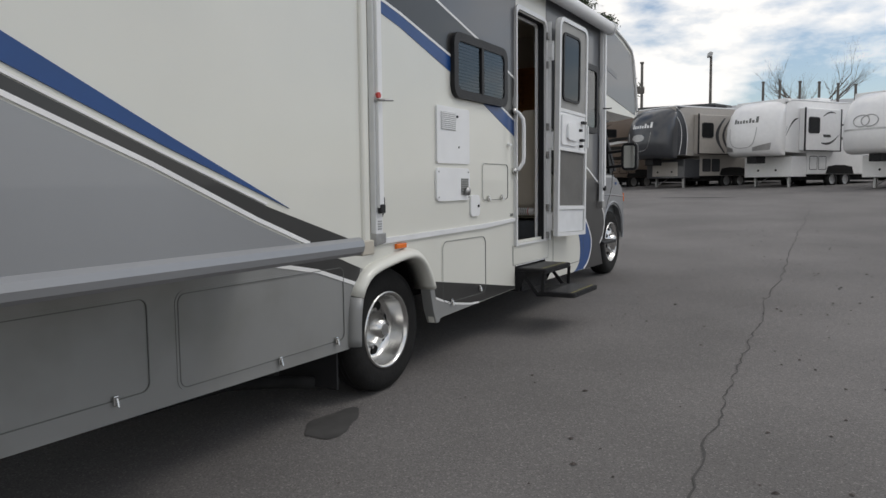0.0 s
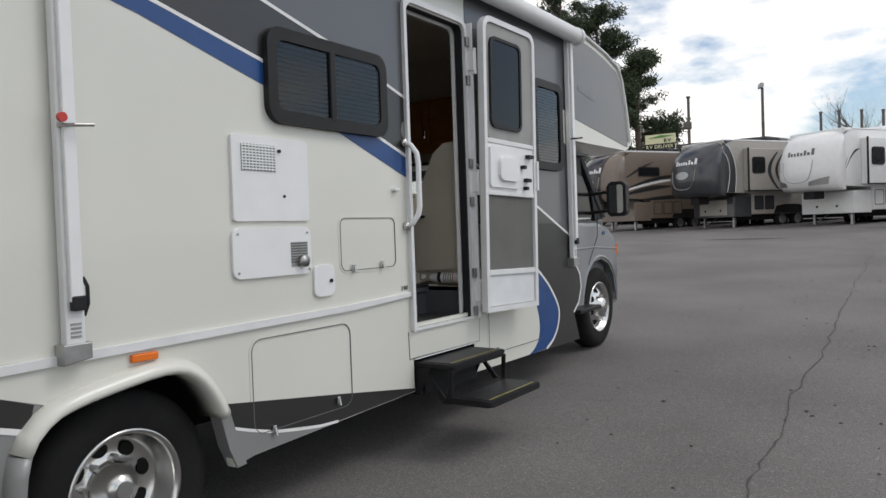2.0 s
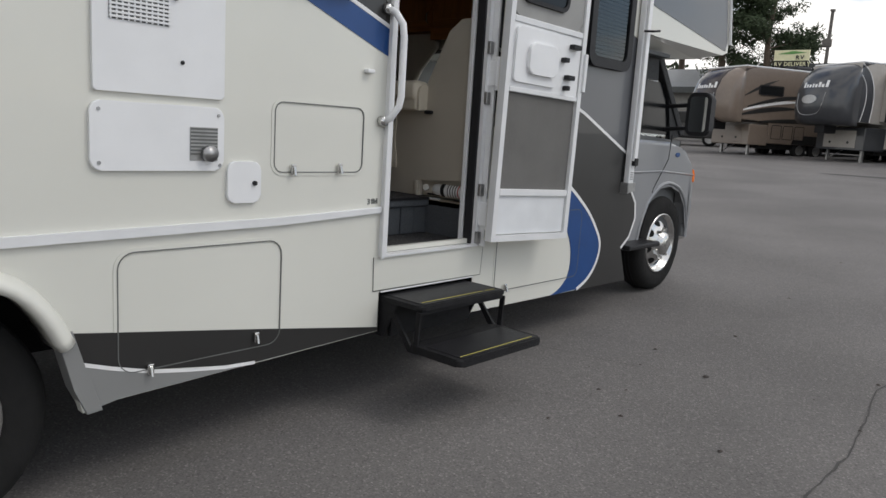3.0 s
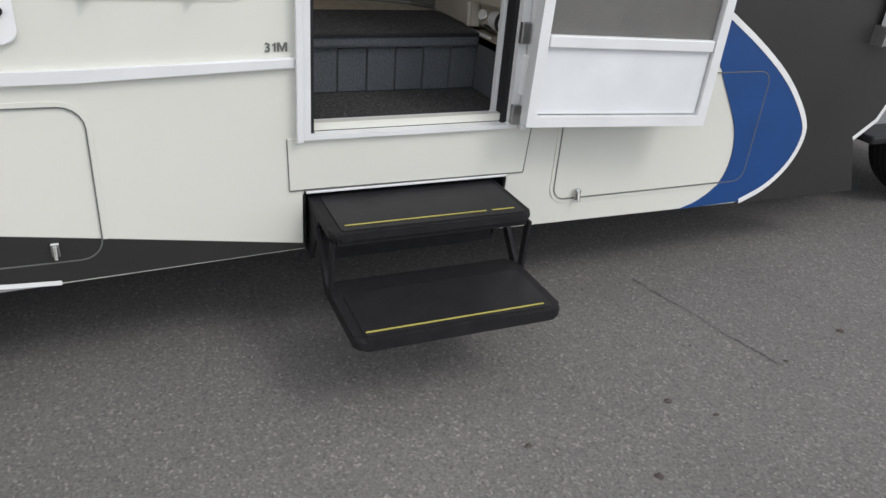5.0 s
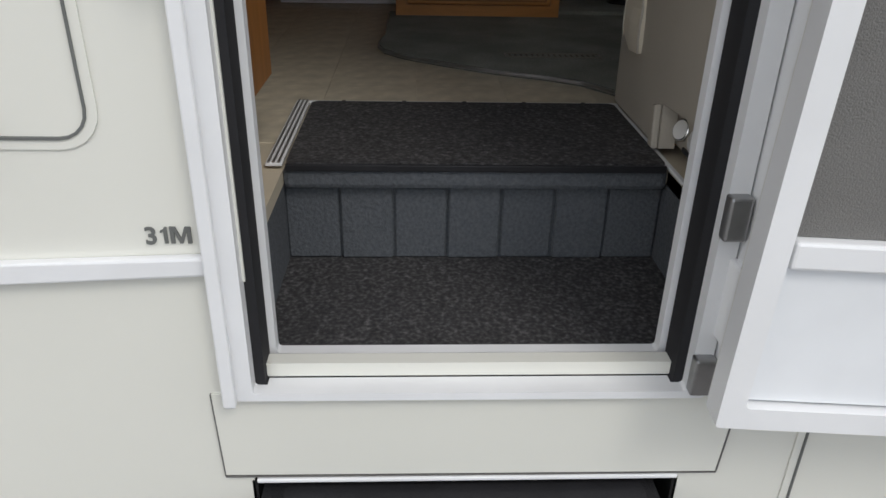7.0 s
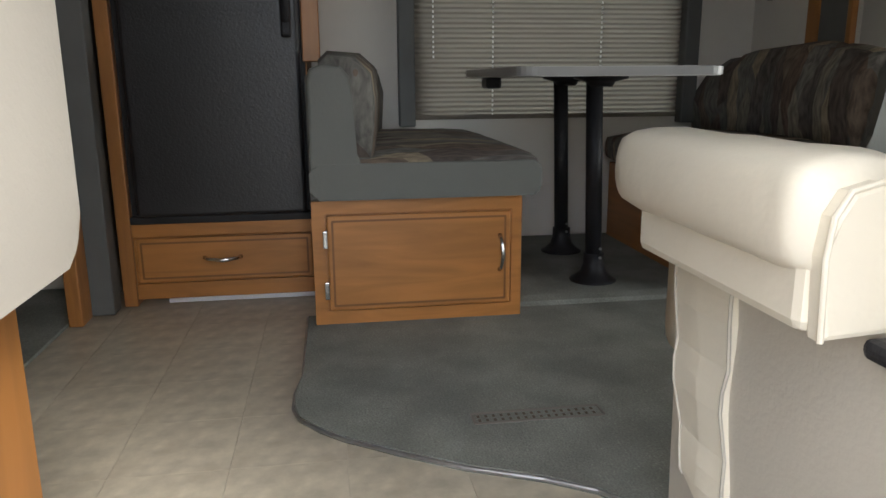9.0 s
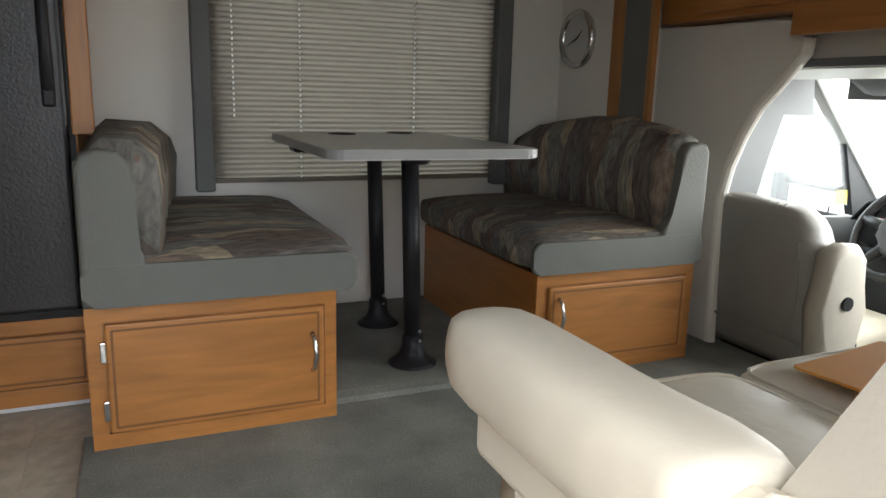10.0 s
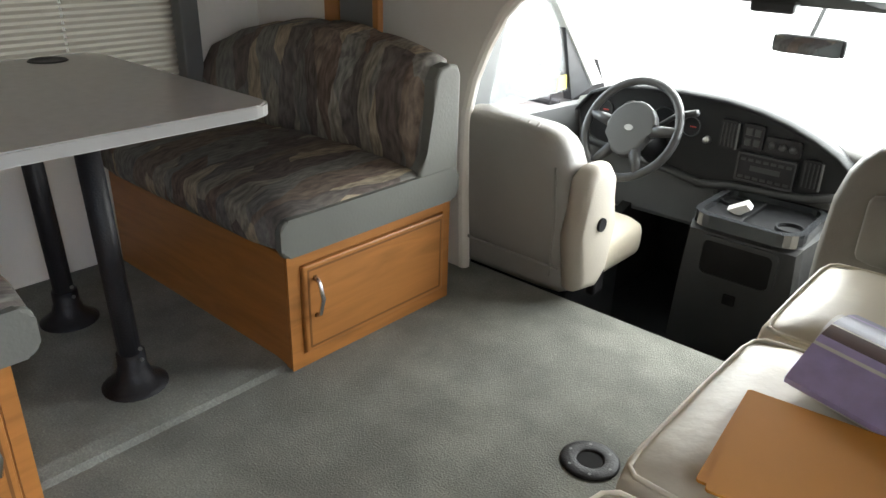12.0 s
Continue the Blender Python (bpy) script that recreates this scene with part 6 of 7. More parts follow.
part("register_frame", ring(rrect(-1.275, -1.225, 5.445, 5.72, 0.004), rrect(-1.27, -1.23, 5.45, 5.715, 0.003), "z", FZ + 0.011, FZ + 0.0145), mat("brown_register", (0.17, 0.15, 0.13), 0.5), fv)
for k in range(16):
    for x in (-1.266, -1.248):
        part("slot", box(x + 0.002, x + 0.011, 5.457 + k * 0.016, 5.4625 + k * 0.016, FZ + 0.0115, FZ + 0.013), BARK, fv)


# ---- cab ----
def seat(cx, label, head):
    s = thing("cab_seat", (cx, 7.4, 0.64), label, "cab seat", "cab seats")
    rows = []
    for z, w, y, d in ((0.98, 0.225, 7.19, 0.12), (1.02, 0.235, 7.16, 0.15), (1.15, 0.24, 7.15, 0.16), (1.3, 0.238, 7.145, 0.16), (1.42, 0.228, 7.14, 0.15), (1.49, 0.21, 7.138, 0.14), (1.525, 0.19, 7.138, 0.135), (1.55, 0.165, 7.142, 0.12), (1.563, 0.135, 7.15, 0.10), (1.568, 0.1, 7.165, 0.07)):
        rows.append([(cx + (1.03 if head else (1.05 if a > 0 else 1.22)) * w * a, y + d * b, z + (0.07 * min(1, max(0, z - 1.1) / 0.3) if head else -0.045 * max(0, z - 1.1) / 0.4) - (0.0 if head else 0.10 * max(0, a) * max(0, z - 1.45))) for a, b in ((-1, 0.35), (-0.92, 0.08), (-0.6, 0.0), (0.6, 0.0), (0.92, 0.08), (1, 0.35), (0.98, 0.85), (0.85, 1.0), (-0.85, 1.0), (-0.98, 0.85))])
    part("backrest", loft(rows), LEATHER2, s, "beige leather seat back with shade darkened into its colour", True)
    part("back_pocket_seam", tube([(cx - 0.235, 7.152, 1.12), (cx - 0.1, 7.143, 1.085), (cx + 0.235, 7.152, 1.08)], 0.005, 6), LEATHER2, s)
    part("seat", pillow(cx - 0.24, cx + 0.25, 7.25, 7.72, 0.95, 1.10, 0.06, puff=0.015), LEATHER, s, "cream leather seat cushion", True)
    part("pedestal", box(cx - 0.2, cx + 0.2, 7.26, 7.62, 0.64, 0.95, 0.01), DASH, s)
    ax = cx + 0.275
    part("armrest", prism([(7.16, 1.02), (7.27, 1.0), (7.33, 1.05), (7.335, 1.2), (7.33, 1.36), (7.29, 1.405), (7.22, 1.41), (7.16, 1.38), (7.15, 1.2)], "x", ax - 0.042, ax + 0.036, 0.032, seg=4), PANELF, s, "folded-up cream armrest", True)
    part("arm_knob", tube([(ax + 0.034, 7.245, 1.225), (ax + 0.044, 7.245, 1.225)], 0.022, 12), BLACK, s)
    part("belt_buckle", box(ax - 0.02, ax + 0.01, 7.30, 7.36, 0.95, 1.08, 0.008), BLACK, s)
    for k in range(7):
        px_ = cx - 0.11 + 0.036 * k
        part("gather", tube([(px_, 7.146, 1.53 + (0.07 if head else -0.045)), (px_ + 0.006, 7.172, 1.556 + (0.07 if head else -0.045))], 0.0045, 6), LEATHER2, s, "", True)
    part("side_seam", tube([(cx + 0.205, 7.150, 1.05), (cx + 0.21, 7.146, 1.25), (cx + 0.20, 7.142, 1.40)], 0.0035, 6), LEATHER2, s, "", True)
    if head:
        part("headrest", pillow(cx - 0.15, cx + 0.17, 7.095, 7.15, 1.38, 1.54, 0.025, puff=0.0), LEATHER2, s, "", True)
    return s


seat(-1.922, "beige leather driver seat with a folded armrest", False)
seat(-0.765, "beige leather passenger seat with a headrest", True)

sw = thing("steering_wheel", (-1.78, 7.85, 1.36), "grey leather steering wheel", "steering wheel")
swm = Matrix.Translation((-1.815, 7.755, 1.388)) @ Matrix.Rotation(radians(-6), 4, "Z") @ Matrix.Rotation(radians(60), 4, "X")
rim = [swm @ Vector((0.182 * math.cos(a), 0.182 * math.sin(a), 0)) for a in [2 * math.pi * k / 40 for k in range(41)]]
part("rim", tube(rim, 0.0155, 10, cap=False), WHEELG, sw, "", True)
bm = bmesh.new()
hubp = [(0.098 * math.cos(a) * (1.0 if math.sin(a) > 0 else 0.82), 0.104 * math.sin(a)) for a in [2 * math.pi * k / 20 for k in range(20)]]
prism(hubp, "z", -0.03, 0.012, 0.01, bm=bm)
bm.transform(swm)
part("airbag_cover", bm, mat("mid_grey_airbag", (0.062, 0.064, 0.066), 0.45, var=0.05, bump=0.1, bscale=200), sw)
for a in (8, 172, 238, 302):
    v = Vector((math.cos(radians(a)), math.sin(radians(a)), 0))
    part("spoke", tube([swm @ (v * 0.06 - Vector((0, 0, 0.015))), swm @ (v * 0.185)], [0.026, 0.015], 8), WHEELG, sw, "", True)
bm = prism([(0.018 * math.cos(a), 0.011 * math.sin(a)) for a in [2 * math.pi * k / 14 for k in range(14)]], "z", 0.012, 0.015)
bm.transform(swm)
part("emblem", bm, STEEL, sw)
part("column", tube([swm @ Vector((0, 0, -0.03)), swm @ Vector((0, 0, -0.3))], [0.045, 0.06], 12), DASH, sw, "", True)
part("shift_lever", tube([swm @ Vector((0.03, 0.03, -0.08)), (-1.68, 7.83, 1.45), (-1.60, 7.80, 1.475)], [0.009, 0.009, 0.013], 8), WHEELG, sw, "", True)

db = thing("dashboard", (-1.25, 8.1, 0.64), "curved dark grey dashboard with instruments and radio", "dashboard")
rows = []
for x, k, yb in ((-2.21, -0.07, 8.03), (-2.05, -0.01, 8.0), (-1.7, 0.03, 7.985), (-1.45, 0.022, 7.985), (-1.2, -0.05, 7.985), (-0.9, -0.10, 7.98), (-0.5, -0.10, 8.0), (-0.21, -0.11, 8.04)):
    rows.append([(x, 8.284, 1.385 + 0.3 * min(k, 0)), (x, yb + 0.1, 1.465 + k), (x, yb + 0.02, 1.465 + k), (x, yb, 1.44 + k), (x, yb + 0.03, 1.30 + k), (x, yb + 0.05, 1.12 + k), (x, yb + 0.12, 0.95 + k), (x, 8.284, 0.92)])
part("top", loft(rows), DASHP, db, "padded dash top with windscreen glare put into its grey", True)
BROW = [(-2.14, 1.38), (-2.08, 1.45), (-1.98, 1.488), (-1.85, 1.502), (-1.70, 1.507), (-1.55, 1.503), (-1.44, 1.487), (-1.34, 1.462), (-1.25, 1.428), (-1.17, 1.388), (-1.11, 1.34)]
part("instrument_panel", prism(BROW + [(-1.12, 1.27), (-1.24, 1.235), (-1.48, 1.22), (-1.60, 1.20), (-1.72, 1.22), (-2.0, 1.25), (-2.12, 1.30)], "y", 7.93, 8.03, 0.01), DASH, db, "dark curved instrument panel")
part("brow", loft([[(a, 7.905, b - 0.006), (a, 7.91, b + 0.008), (a, 8.06, b + 0.012), (a, 8.06, b - 0.01)] for a, b in BROW]), DASH, db, "", True)
part("lower_edge", tube([(-2.1, 7.935, 1.262), (-1.72, 7.928, 1.218), (-1.60, 7.925, 1.196), (-1.48, 7.925, 1.216), (-1.24, 7.925, 1.23), (-1.13, 7.928, 1.262)], 0.016, 10), DASHT, db, "", True)
for gx, gr in ((-2.02, 0.036), (-1.90, 0.05), (-1.77, 0.05), (-1.665, 0.034)):
    part("gauge", lathe([(0.0, 0.0), (gr - 0.005, 0.0), (gr, 0.008), (gr + 0.004, 0.0)], (gx, 7.929, 1.395), (0, -1, 0.1), 20), BLACK, db)
    part("gauge_ring", lathe([(gr - 0.002, 0.006), (gr, 0.010), (gr + 0.002, 0.006)], (gx, 7.929, 1.395), (0, -1, 0.1), 20), DASH2, db)
    part("needle", box(gx - 0.003, gx + 0.02, 7.921, 7.923, 1.394, 1.398), RED, db)
part("lower_panel", prism([(-2.12, 1.0), (-1.56, 1.0), (-1.52, 1.05), (-1.55, 1.19), (-1.66, 1.215), (-2.12, 1.25)], "y", 7.98, 8.1, 0.02), DASH2, db, "grey knee panel")
KNOB = mat("dash_button", (0.032, 0.033, 0.035), 0.45)
rd = part("radio", box(-1.475, -1.285, 7.914, 7.931, 1.25, 1.342, 0.004), BLACK, db, "black radio with rows of buttons")
part("radio_display", box(-1.43, -1.33, 7.9115, 7.914, 1.288, 1.306), KNOB, rd)
part("radio_bezel", ring(rrect(-1.479, -1.281, 1.246, 1.346, 0.006), rrect(-1.473, -1.287, 1.252, 1.34, 0.004), "y", 7.911, 7.93), KNOB, rd)
for r in range(2):
    for k in range(7):
        part("button", box(-1.466 + 0.0255 * k, -1.448 + 0.0255 * k, 7.9115, 7.914, 1.258 + 0.062 * r, 1.268 + 0.062 * r, 0.001, 1), KNOB, rd)
for vx, vz in ((-1.525, 1.36), (-1.235, 1.28)):
    v = part("air_vent", prism(rrect(vx - 0.03, vx + 0.03, vz - 0.015, vz + 0.085, 0.008), "y", 7.914, 7.931, 0.003), BLACK, db)
    for k in range(4):
        part("vane", box(vx - 0.022 + k * 0.013, vx - 0.018 + k * 0.013, 7.909, 7.914, vz - 0.006, vz + 0.076), KNOB, v)
    part("vent_edge", tube([(vx + 0.033, 7.915, vz - 0.012), (vx + 0.033, 7.912, vz + 0.082)], 0.004, 8), DASH2, v)
part("switch_panel", prism(rrect(-1.475, -1.405, 1.36, 1.445, 0.006), "y", 7.916, 7.931, 0.003), BLACK, db)
part("switch_panel", prism(rrect(-1.395, -1.28, 1.36, 1.415, 0.006), "y", 7.916, 7.931, 0.003), BLACK, db)
for kx, kz in ((-1.455, 1.385), (-1.425, 1.385), (-1.455, 1.42), (-1.425, 1.42)):
    part("switch", box(kx - 0.011, kx + 0.011, 7.911, 7.916, kz - 0.013, kz + 0.013, 0.002), KNOB, db)
for kx in (-1.372, -1.338, -1.304):
    part("climate_knob", lathe([(0.0, 0.013), (0.011, 0.012), (0.0135, 0.0)], (kx, 7.917, 1.387), (0, -1, 0), 16), KNOB, db, "", True)
part("light_knob", lathe([(0.0, 0.02), (0.012, 0.018), (0.014, 0.0)], (-1.60, 7.93, 1.36), (0, -1, 0), 16), STEEL, db, "", True)
cn = thing("engine_console", (-1.27, 7.85, 0.64), "dark engine cover console with cup tray", "console")
part("cover", loft([[(-1.31 + w * a, y, z) for a, z in ((-1, 0.64), (-0.95, 0.95), (-0.88, h), (0.88, h), (0.95, 0.95), (1, 0.64))] for y, w, h in ((7.60, 0.19, 1.155), (7.63, 0.20, 1.17), (7.8, 0.22, 1.18), (8.1, 0.26, 1.18))]), DASHT, cn)
part("tray", prism(rrect(-1.475, -1.155, 7.61, 7.92, 0.06), "z", 1.172, 1.19, 0.006), DASH, cn)
part("tray_rim", ring(rrect(-1.49, -1.14, 7.595, 7.93, 0.07), rrect(-1.468, -1.162, 7.62, 7.91, 0.055), "z", 1.17, 1.212), mat("glossy_black_trim", (0.03, 0.033, 0.036), 0.12, coat=0.5), cn)
for cx_ in (-1.43, -1.205):
    part("cup_ring", lathe([(0.036, 0.0), (0.039, 0.012), (0.044, 0.012), (0.046, 0.0)], (cx_, 7.71 if cx_ > -1.3 else 7.83, 1.189), (0, 0, 1), 18), DASH, cn)
part("tray_divider", box(-1.345, -1.335, 7.64, 7.88, 1.188, 1.202), DASH, cn)
part("storage_bin", prism(rrect(-1.42, -1.20, 1.02, 1.135, 0.02), "y", 7.588, 7.605, 0.004), DARK, cn)
part("bin_lip", ring(rrect(-1.435, -1.185, 1.005, 1.15, 0.03), rrect(-1.42, -1.20, 1.02, 1.135, 0.02), "y", 7.584, 7.605), DASHT, cn)
part("socket", box(-1.33, -1.29, 7.59, 7.603, 0.93, 0.965, 0.004), DARK, cn)
pp = thing("paper_slip", (-1.38, 7.74, 1.2), "white folded slip of paper on the console", "paper")
part("slip", prism([(-0.02, 0.0), (0.02, 0.01), (0.03, 0.06), (0.005, 0.065)], "y", -0.016, 0.016, 0.003), PAPER, pp).matrix_basis = pose(-1.40, 7.74, 1.192, 20, 35, 20)
mi = thing("rear_view_mirror", (-1.28, 7.93, 1.72), "rear-view mirror hung on the windscreen", "mirror")
part("case", pillow(-1.44, -1.22, 7.90, 7.93, 1.69, 1.75, 0.014, puff=0.0), DASH, mi, "", True)
part("mirror_face", box(-1.43, -1.23, 7.896, 7.8995, 1.695, 1.745), MIRROR, mi)
part("stem", tube([(-1.33, 7.92, 1.745), (-1.33, 8.0, 1.83)], 0.008, 8), DASH, mi)
for x0, x1 in ((-2.03, -1.42), (-1.16, -0.45)):
    vs = thing("sun_visor", ((x0 + x1) / 2, 7.70, 1.93), "sun visor folded up above the windscreen, shade put into its grey", "sun visor")
    # flap takes the darker dash grey so that it carries the headliner's shade
    part("flap", loft([[(x, 7.615, 1.932), (x, 7.632, 1.936), (x, 7.758, 1.872 + 0.5 * q), (x, 7.755, 1.860 + 0.5 * q), (x, 7.742, 1.858 + 0.5 * q)] for x, q in ((x0, 0.02), (x0 + 0.04, 0.002), (x1 - 0.06, 0.012), (x1, 0.04))]), DASH2, vs, "", True)
    part("visor_label", box((x0 + x1) / 2 - 0.07, (x0 + x1) / 2 + 0.07, 7.688, 7.69, 1.888, 1.898), PAPER, vs)
struct("headliner_edge", box(-2.12, -0.38, 7.765, 7.80, 1.845, 1.937, 0.006), DASH2, "grey headliner edge above the windscreen", "trim")
# plain black mount box above the mirror, without any lamp
mb = thing("mirror_mount", (-1.40, 7.74, 1.845), "small black mount box above the mirror", "lamp")
part("housing", box(-1.46, -1.33, 7.70, 7.765, 1.825, 1.862, 0.01), BLACK, mb)

# seam of the panel below the entry door
for p0, p1 in (((4.899, 0.765), (4.904, 0.613)), ((4.904, 0.611), (5.652, 0.609)), ((5.652, 0.611), (5.662, 0.765))):
    strip("panel_seam", [p0, p1], 0.0018, SCREEN, 0.0005, 0.004)



# ---- distance: parked trailers ----
def trailer(x, y, heading, length, cap_m, side_m, label, style, slide=True, swoosh=CHAR, lower=None, scale=0.905):
    """Fifth-wheel trailer, nose at the local origin, body towards local -y."""
    t = thing("travel_trailer", (0, 0, 0), label, "travel trailer", "parked trailers")
    H, W = 3.75, 1.22
    lower = lower or side_m
    # body outline in y, z: nose overhang, then full depth
    body = [(-length, 0.6), (-length, H), (-1.15, H), (-1.15, 1.55), (-2.75, 1.55), (-2.75, 0.6)]
    part("body", prism(body, "x", -W, W, 0.04), side_m, t)

    NOSE = ((1.40, -0.55), (1.46, -0.25), (1.62, -0.08), (2.1, 0.0), (2.7, -0.06), (3.2, -0.28), (3.5, -0.55), (3.68, -0.9), (3.76, -1.2))

    def on_cap(a, z, out):
        """A point on the curved cap, a across from -1 to 1, lifted by out."""
        for (z0, d0), (z1, d1) in zip(NOSE, NOSE[1:]):
            if z0 <= z <= z1:
                return (W * 1.02 * a, d0 + (d1 - d0) * (z - z0) / (z1 - z0) - 0.55 * abs(a) ** 3 + out, z)

    def cap_patch(name, outline, m, label_=""):
        """A thin raised patch on the cap between a lower and an upper line of (a, z) pairs."""
        lo_, hi_ = outline
        rows_ = []
        for (a, z0), (b, z1) in zip(lo_, hi_):
            rows_.append([on_cap(a, z0, 0.012), on_cap(b, z1, 0.012), on_cap(b, z1, -0.02), on_cap(a, z0, -0.02)])
        return part(name, loft(rows_), m, t, label_)

    def nose(a0, a1, m, label_):
        rows_ = []
        for z, d in NOSE:
            pts = [(W * 1.02 * a, d - 0.55 * abs(a) ** 3, z) for a in [a0 + (a1 - a0) * k / 12 for k in range(13)]]
            rows_.append(pts + [(W * 1.02 * a1, -1.25, z), (W * 1.02 * a0, -1.25, z)])
        return part("front_cap", loft(rows_), m, t, label_, True)

    if style == "tan":
        nose(-0.62, 0.62, cap_m, "dark gloss centre of the front cap")
        nose(-1.0, -0.621, side_m, "moulded tan wing of the front cap")
        nose(0.621, 1.0, side_m, "moulded tan wing of the front cap")
    else:
        nose(-1.0, 1.0, cap_m, "moulded curved front cap")
    part("pin_box", box(-0.25, 0.25, -1.3, -0.7, 1.1, 1.5, 0.03), BLACK, t)
    bay = part("generator_bay", box(-W + 0.02, W - 0.02, -2.76, -1.75, 0.5, 1.38, 0.03), lower, t)
    part("bay_panel", box(-0.8, 0.8, -1.752, -1.735, 0.6, 1.26, 0.01), GREIGE if style == "gun" else side_m, bay)
    for kx in (-0.45, 0.45):
        part("bay_latch", tube([(kx, -1.74, 0.8), (kx, -1.715, 0.8)], 0.05, 10), BLACK, bay)
    part("chassis", box(-1.0, 1.0, -length, -2.5, 0.36, 0.64), DARK, t)
    part("roof_edge", box(-W - 0.01, W + 0.01, -length, -1.2, H, H + 0.06, 0.02), WHITE2, t)
    for s in (-1, 1):
        xo = s * W

        def side(name, pts, m, out=0.006, parent=None, at=None):
            at_ = xo if at is None else at
            return part(name, prism(pts, "x", at_, at_ + s * out), m, parent or t)

        def sweep(name, y0_, z0_, y1_, z1_, bow, wd_, m, at=None, parent=None):
            up_, lo_ = [], []
            for k in range(13):
                q = k / 12
                yy, zz = y0_ + (y1_ - y0_) * q, z0_ + (z1_ - z0_) * q + bow * math.sin(math.pi * q)
                ww = wd_ * math.sin(math.pi * min(1, q + 0.06)) ** 0.8 + 0.008
                up_.append((yy - 0.3 * ww, zz + ww))
                lo_.append((yy + 0.3 * ww, zz - ww))
            side(name, up_ + lo_[::-1], m, 0.008, parent, at)

        for k, yy in enumerate((-4.6, -5.55)):
            w = part("wheel", lathe([(0.2, -0.2), (0.36, -0.2), (0.38, -0.15), (0.38, -0.04), (0.34, 0.0), (0.21, -0.01)], (s * (W - 0.03), yy, 0.38), (s, 0, 0), 24), TYRE, t, "", True)
            part("rim", lathe([(0.215, -0.015), (0.2, -0.01), (0.15, -0.05), (0.05, -0.03), (0.0, -0.03)], (s * (W - 0.03), yy, 0.38), (s, 0, 0), 20), STEEL, w, "", True)
        side("wheel_arch", [(-6.1, 0.62), (-5.95, 0.95), (-5.4, 1.02), (-4.75, 1.02), (-4.2, 0.95), (-4.05, 0.62)], DARK, 0.01)
        part("landing_leg", box(s * 0.85 - 0.05, s * 0.85 + 0.05, -2.15, -2.05, 0.02, 0.7), STEEL, t)
        part("foot", box(s * 0.85 - 0.13, s * 0.85 + 0.13, -2.23, -1.97, 0.0, 0.03), STEEL, t)
        part("leg_brace", tube([(s * 0.85, -2.1, 0.15), (s * 0.2, -2.6, 0.7)], 0.025, 6), STEEL, t)
        for k in range(3 if style == "tan" else 2):
            y_ = -2.9 - k * 0.62
            dr_ = side("storage_door", rrect(y_ - 0.54, y_, 0.80, 1.40, 0.06), lower, 0.010)
            part("door_seal", ring(rrect(y_ - 0.54, y_, 0.80, 1.40, 0.06), rrect(y_ - 0.515, y_ - 0.025, 0.825, 1.375, 0.045), "x", xo + s * 0.010, xo + s * 0.014), SEAL, dr_)
        if style == "gun":
            cap_edge = smooth([(-1.16, 3.70), (-1.55, 3.45), (-1.82, 2.9), (-1.9, 2.3), (-1.82, 1.56)])
            side("cap_return", [(-1.16, 1.56)] + cap_edge, cap_m, 0.010)
            part("pale_edge", tube([(xo + s * 0.008, a, b) for a, b in cap_edge], 0.022, 6), PIN, t)
            inner = smooth([(-1.16, 3.30), (-1.40, 3.05), (-1.52, 2.6), (-1.5, 2.1), (-1.36, 1.57)])
            part("pale_edge", tube([(xo + s * 0.014, a, b) for a, b in inner], 0.016, 6), PIN, t)
        if slide:
            y0_, y1_ = (-5.3, -2.3) if style == "gun" else (-4.6, -2.15)
            xs = xo + s * 0.3
            sl_ = part("slide_room", box(min(xo, xs), max(xo, xs), y0_, y1_, 1.62, 3.42, 0.03), side_m, t, "extended slide-out room")
            for yy in (y0_, y1_):
                part("slide_frame", box(min(xs - s * 0.03, xs + s * 0.02), max(xs - s * 0.03, xs + s * 0.02), yy - 0.03, yy + 0.03, 1.60, 3.44), BLACK, sl_)
            part("slide_sill", box(min(xs - s * 0.03, xs + s * 0.015), max(xs - s * 0.03, xs + s * 0.015), y0_, y1_, 1.59, 1.63), BLACK, sl_)
            wn_ = side("slide_window", rrect(y1_ - 0.95, y1_ - 0.2, 2.35, 3.05, 0.12), BLACK, 0.025, sl_, xs)
            side("pane", rrect(y1_ - 0.90, y1_ - 0.25, 2.40, 3.00, 0.09), TINT, 0.004, wn_, xs + s * 0.025)
            if style == "gun":
                for dy_, wd_ in ((0.0, 0.10), (-0.42, 0.07), (-0.75, 0.12)):
                    arc_ = [(y0_ + 1.35 + dy_ + 0.45 * math.sin(1.57 * k / 5), 1.68 + 1.6 * k / 10) for k in range(11)]
                    side("painted_swoosh", [(a - wd_, b) for a, b in arc_] + [(a + wd_ * math.sin(math.pi * k / 10), b) for k, (a, b) in list(enumerate(arc_))[::-1]], swoosh, 0.008, sl_, xs)
            else:
                sweep("painted_swoosh", y1_ - 1.1, 1.95, y0_ + 0.1, 2.35, -0.18, 0.045, swoosh, xs, sl_)
                sweep("painted_swoosh", y1_ - 1.2, 3.1, y0_ + 0.4, 3.25, 0.1, 0.03, swoosh, xs, sl_)
                side("side_lettering", [(y1_ - 1.75, 2.2), (y1_ - 1.25, 2.2), (y1_ - 1.2, 2.32), (y1_ - 1.7, 2.32)], swoosh, 0.008, sl_, xs)
        else:
            wn_ = side("window", rrect(-3.3, -2.0, 2.62, 3.05, 0.08), BLACK, 0.03)
            side("pane", rrect(-3.24, -2.06, 2.67, 3.0, 0.06), TINT, 0.004, wn_, xo + s * 0.03)
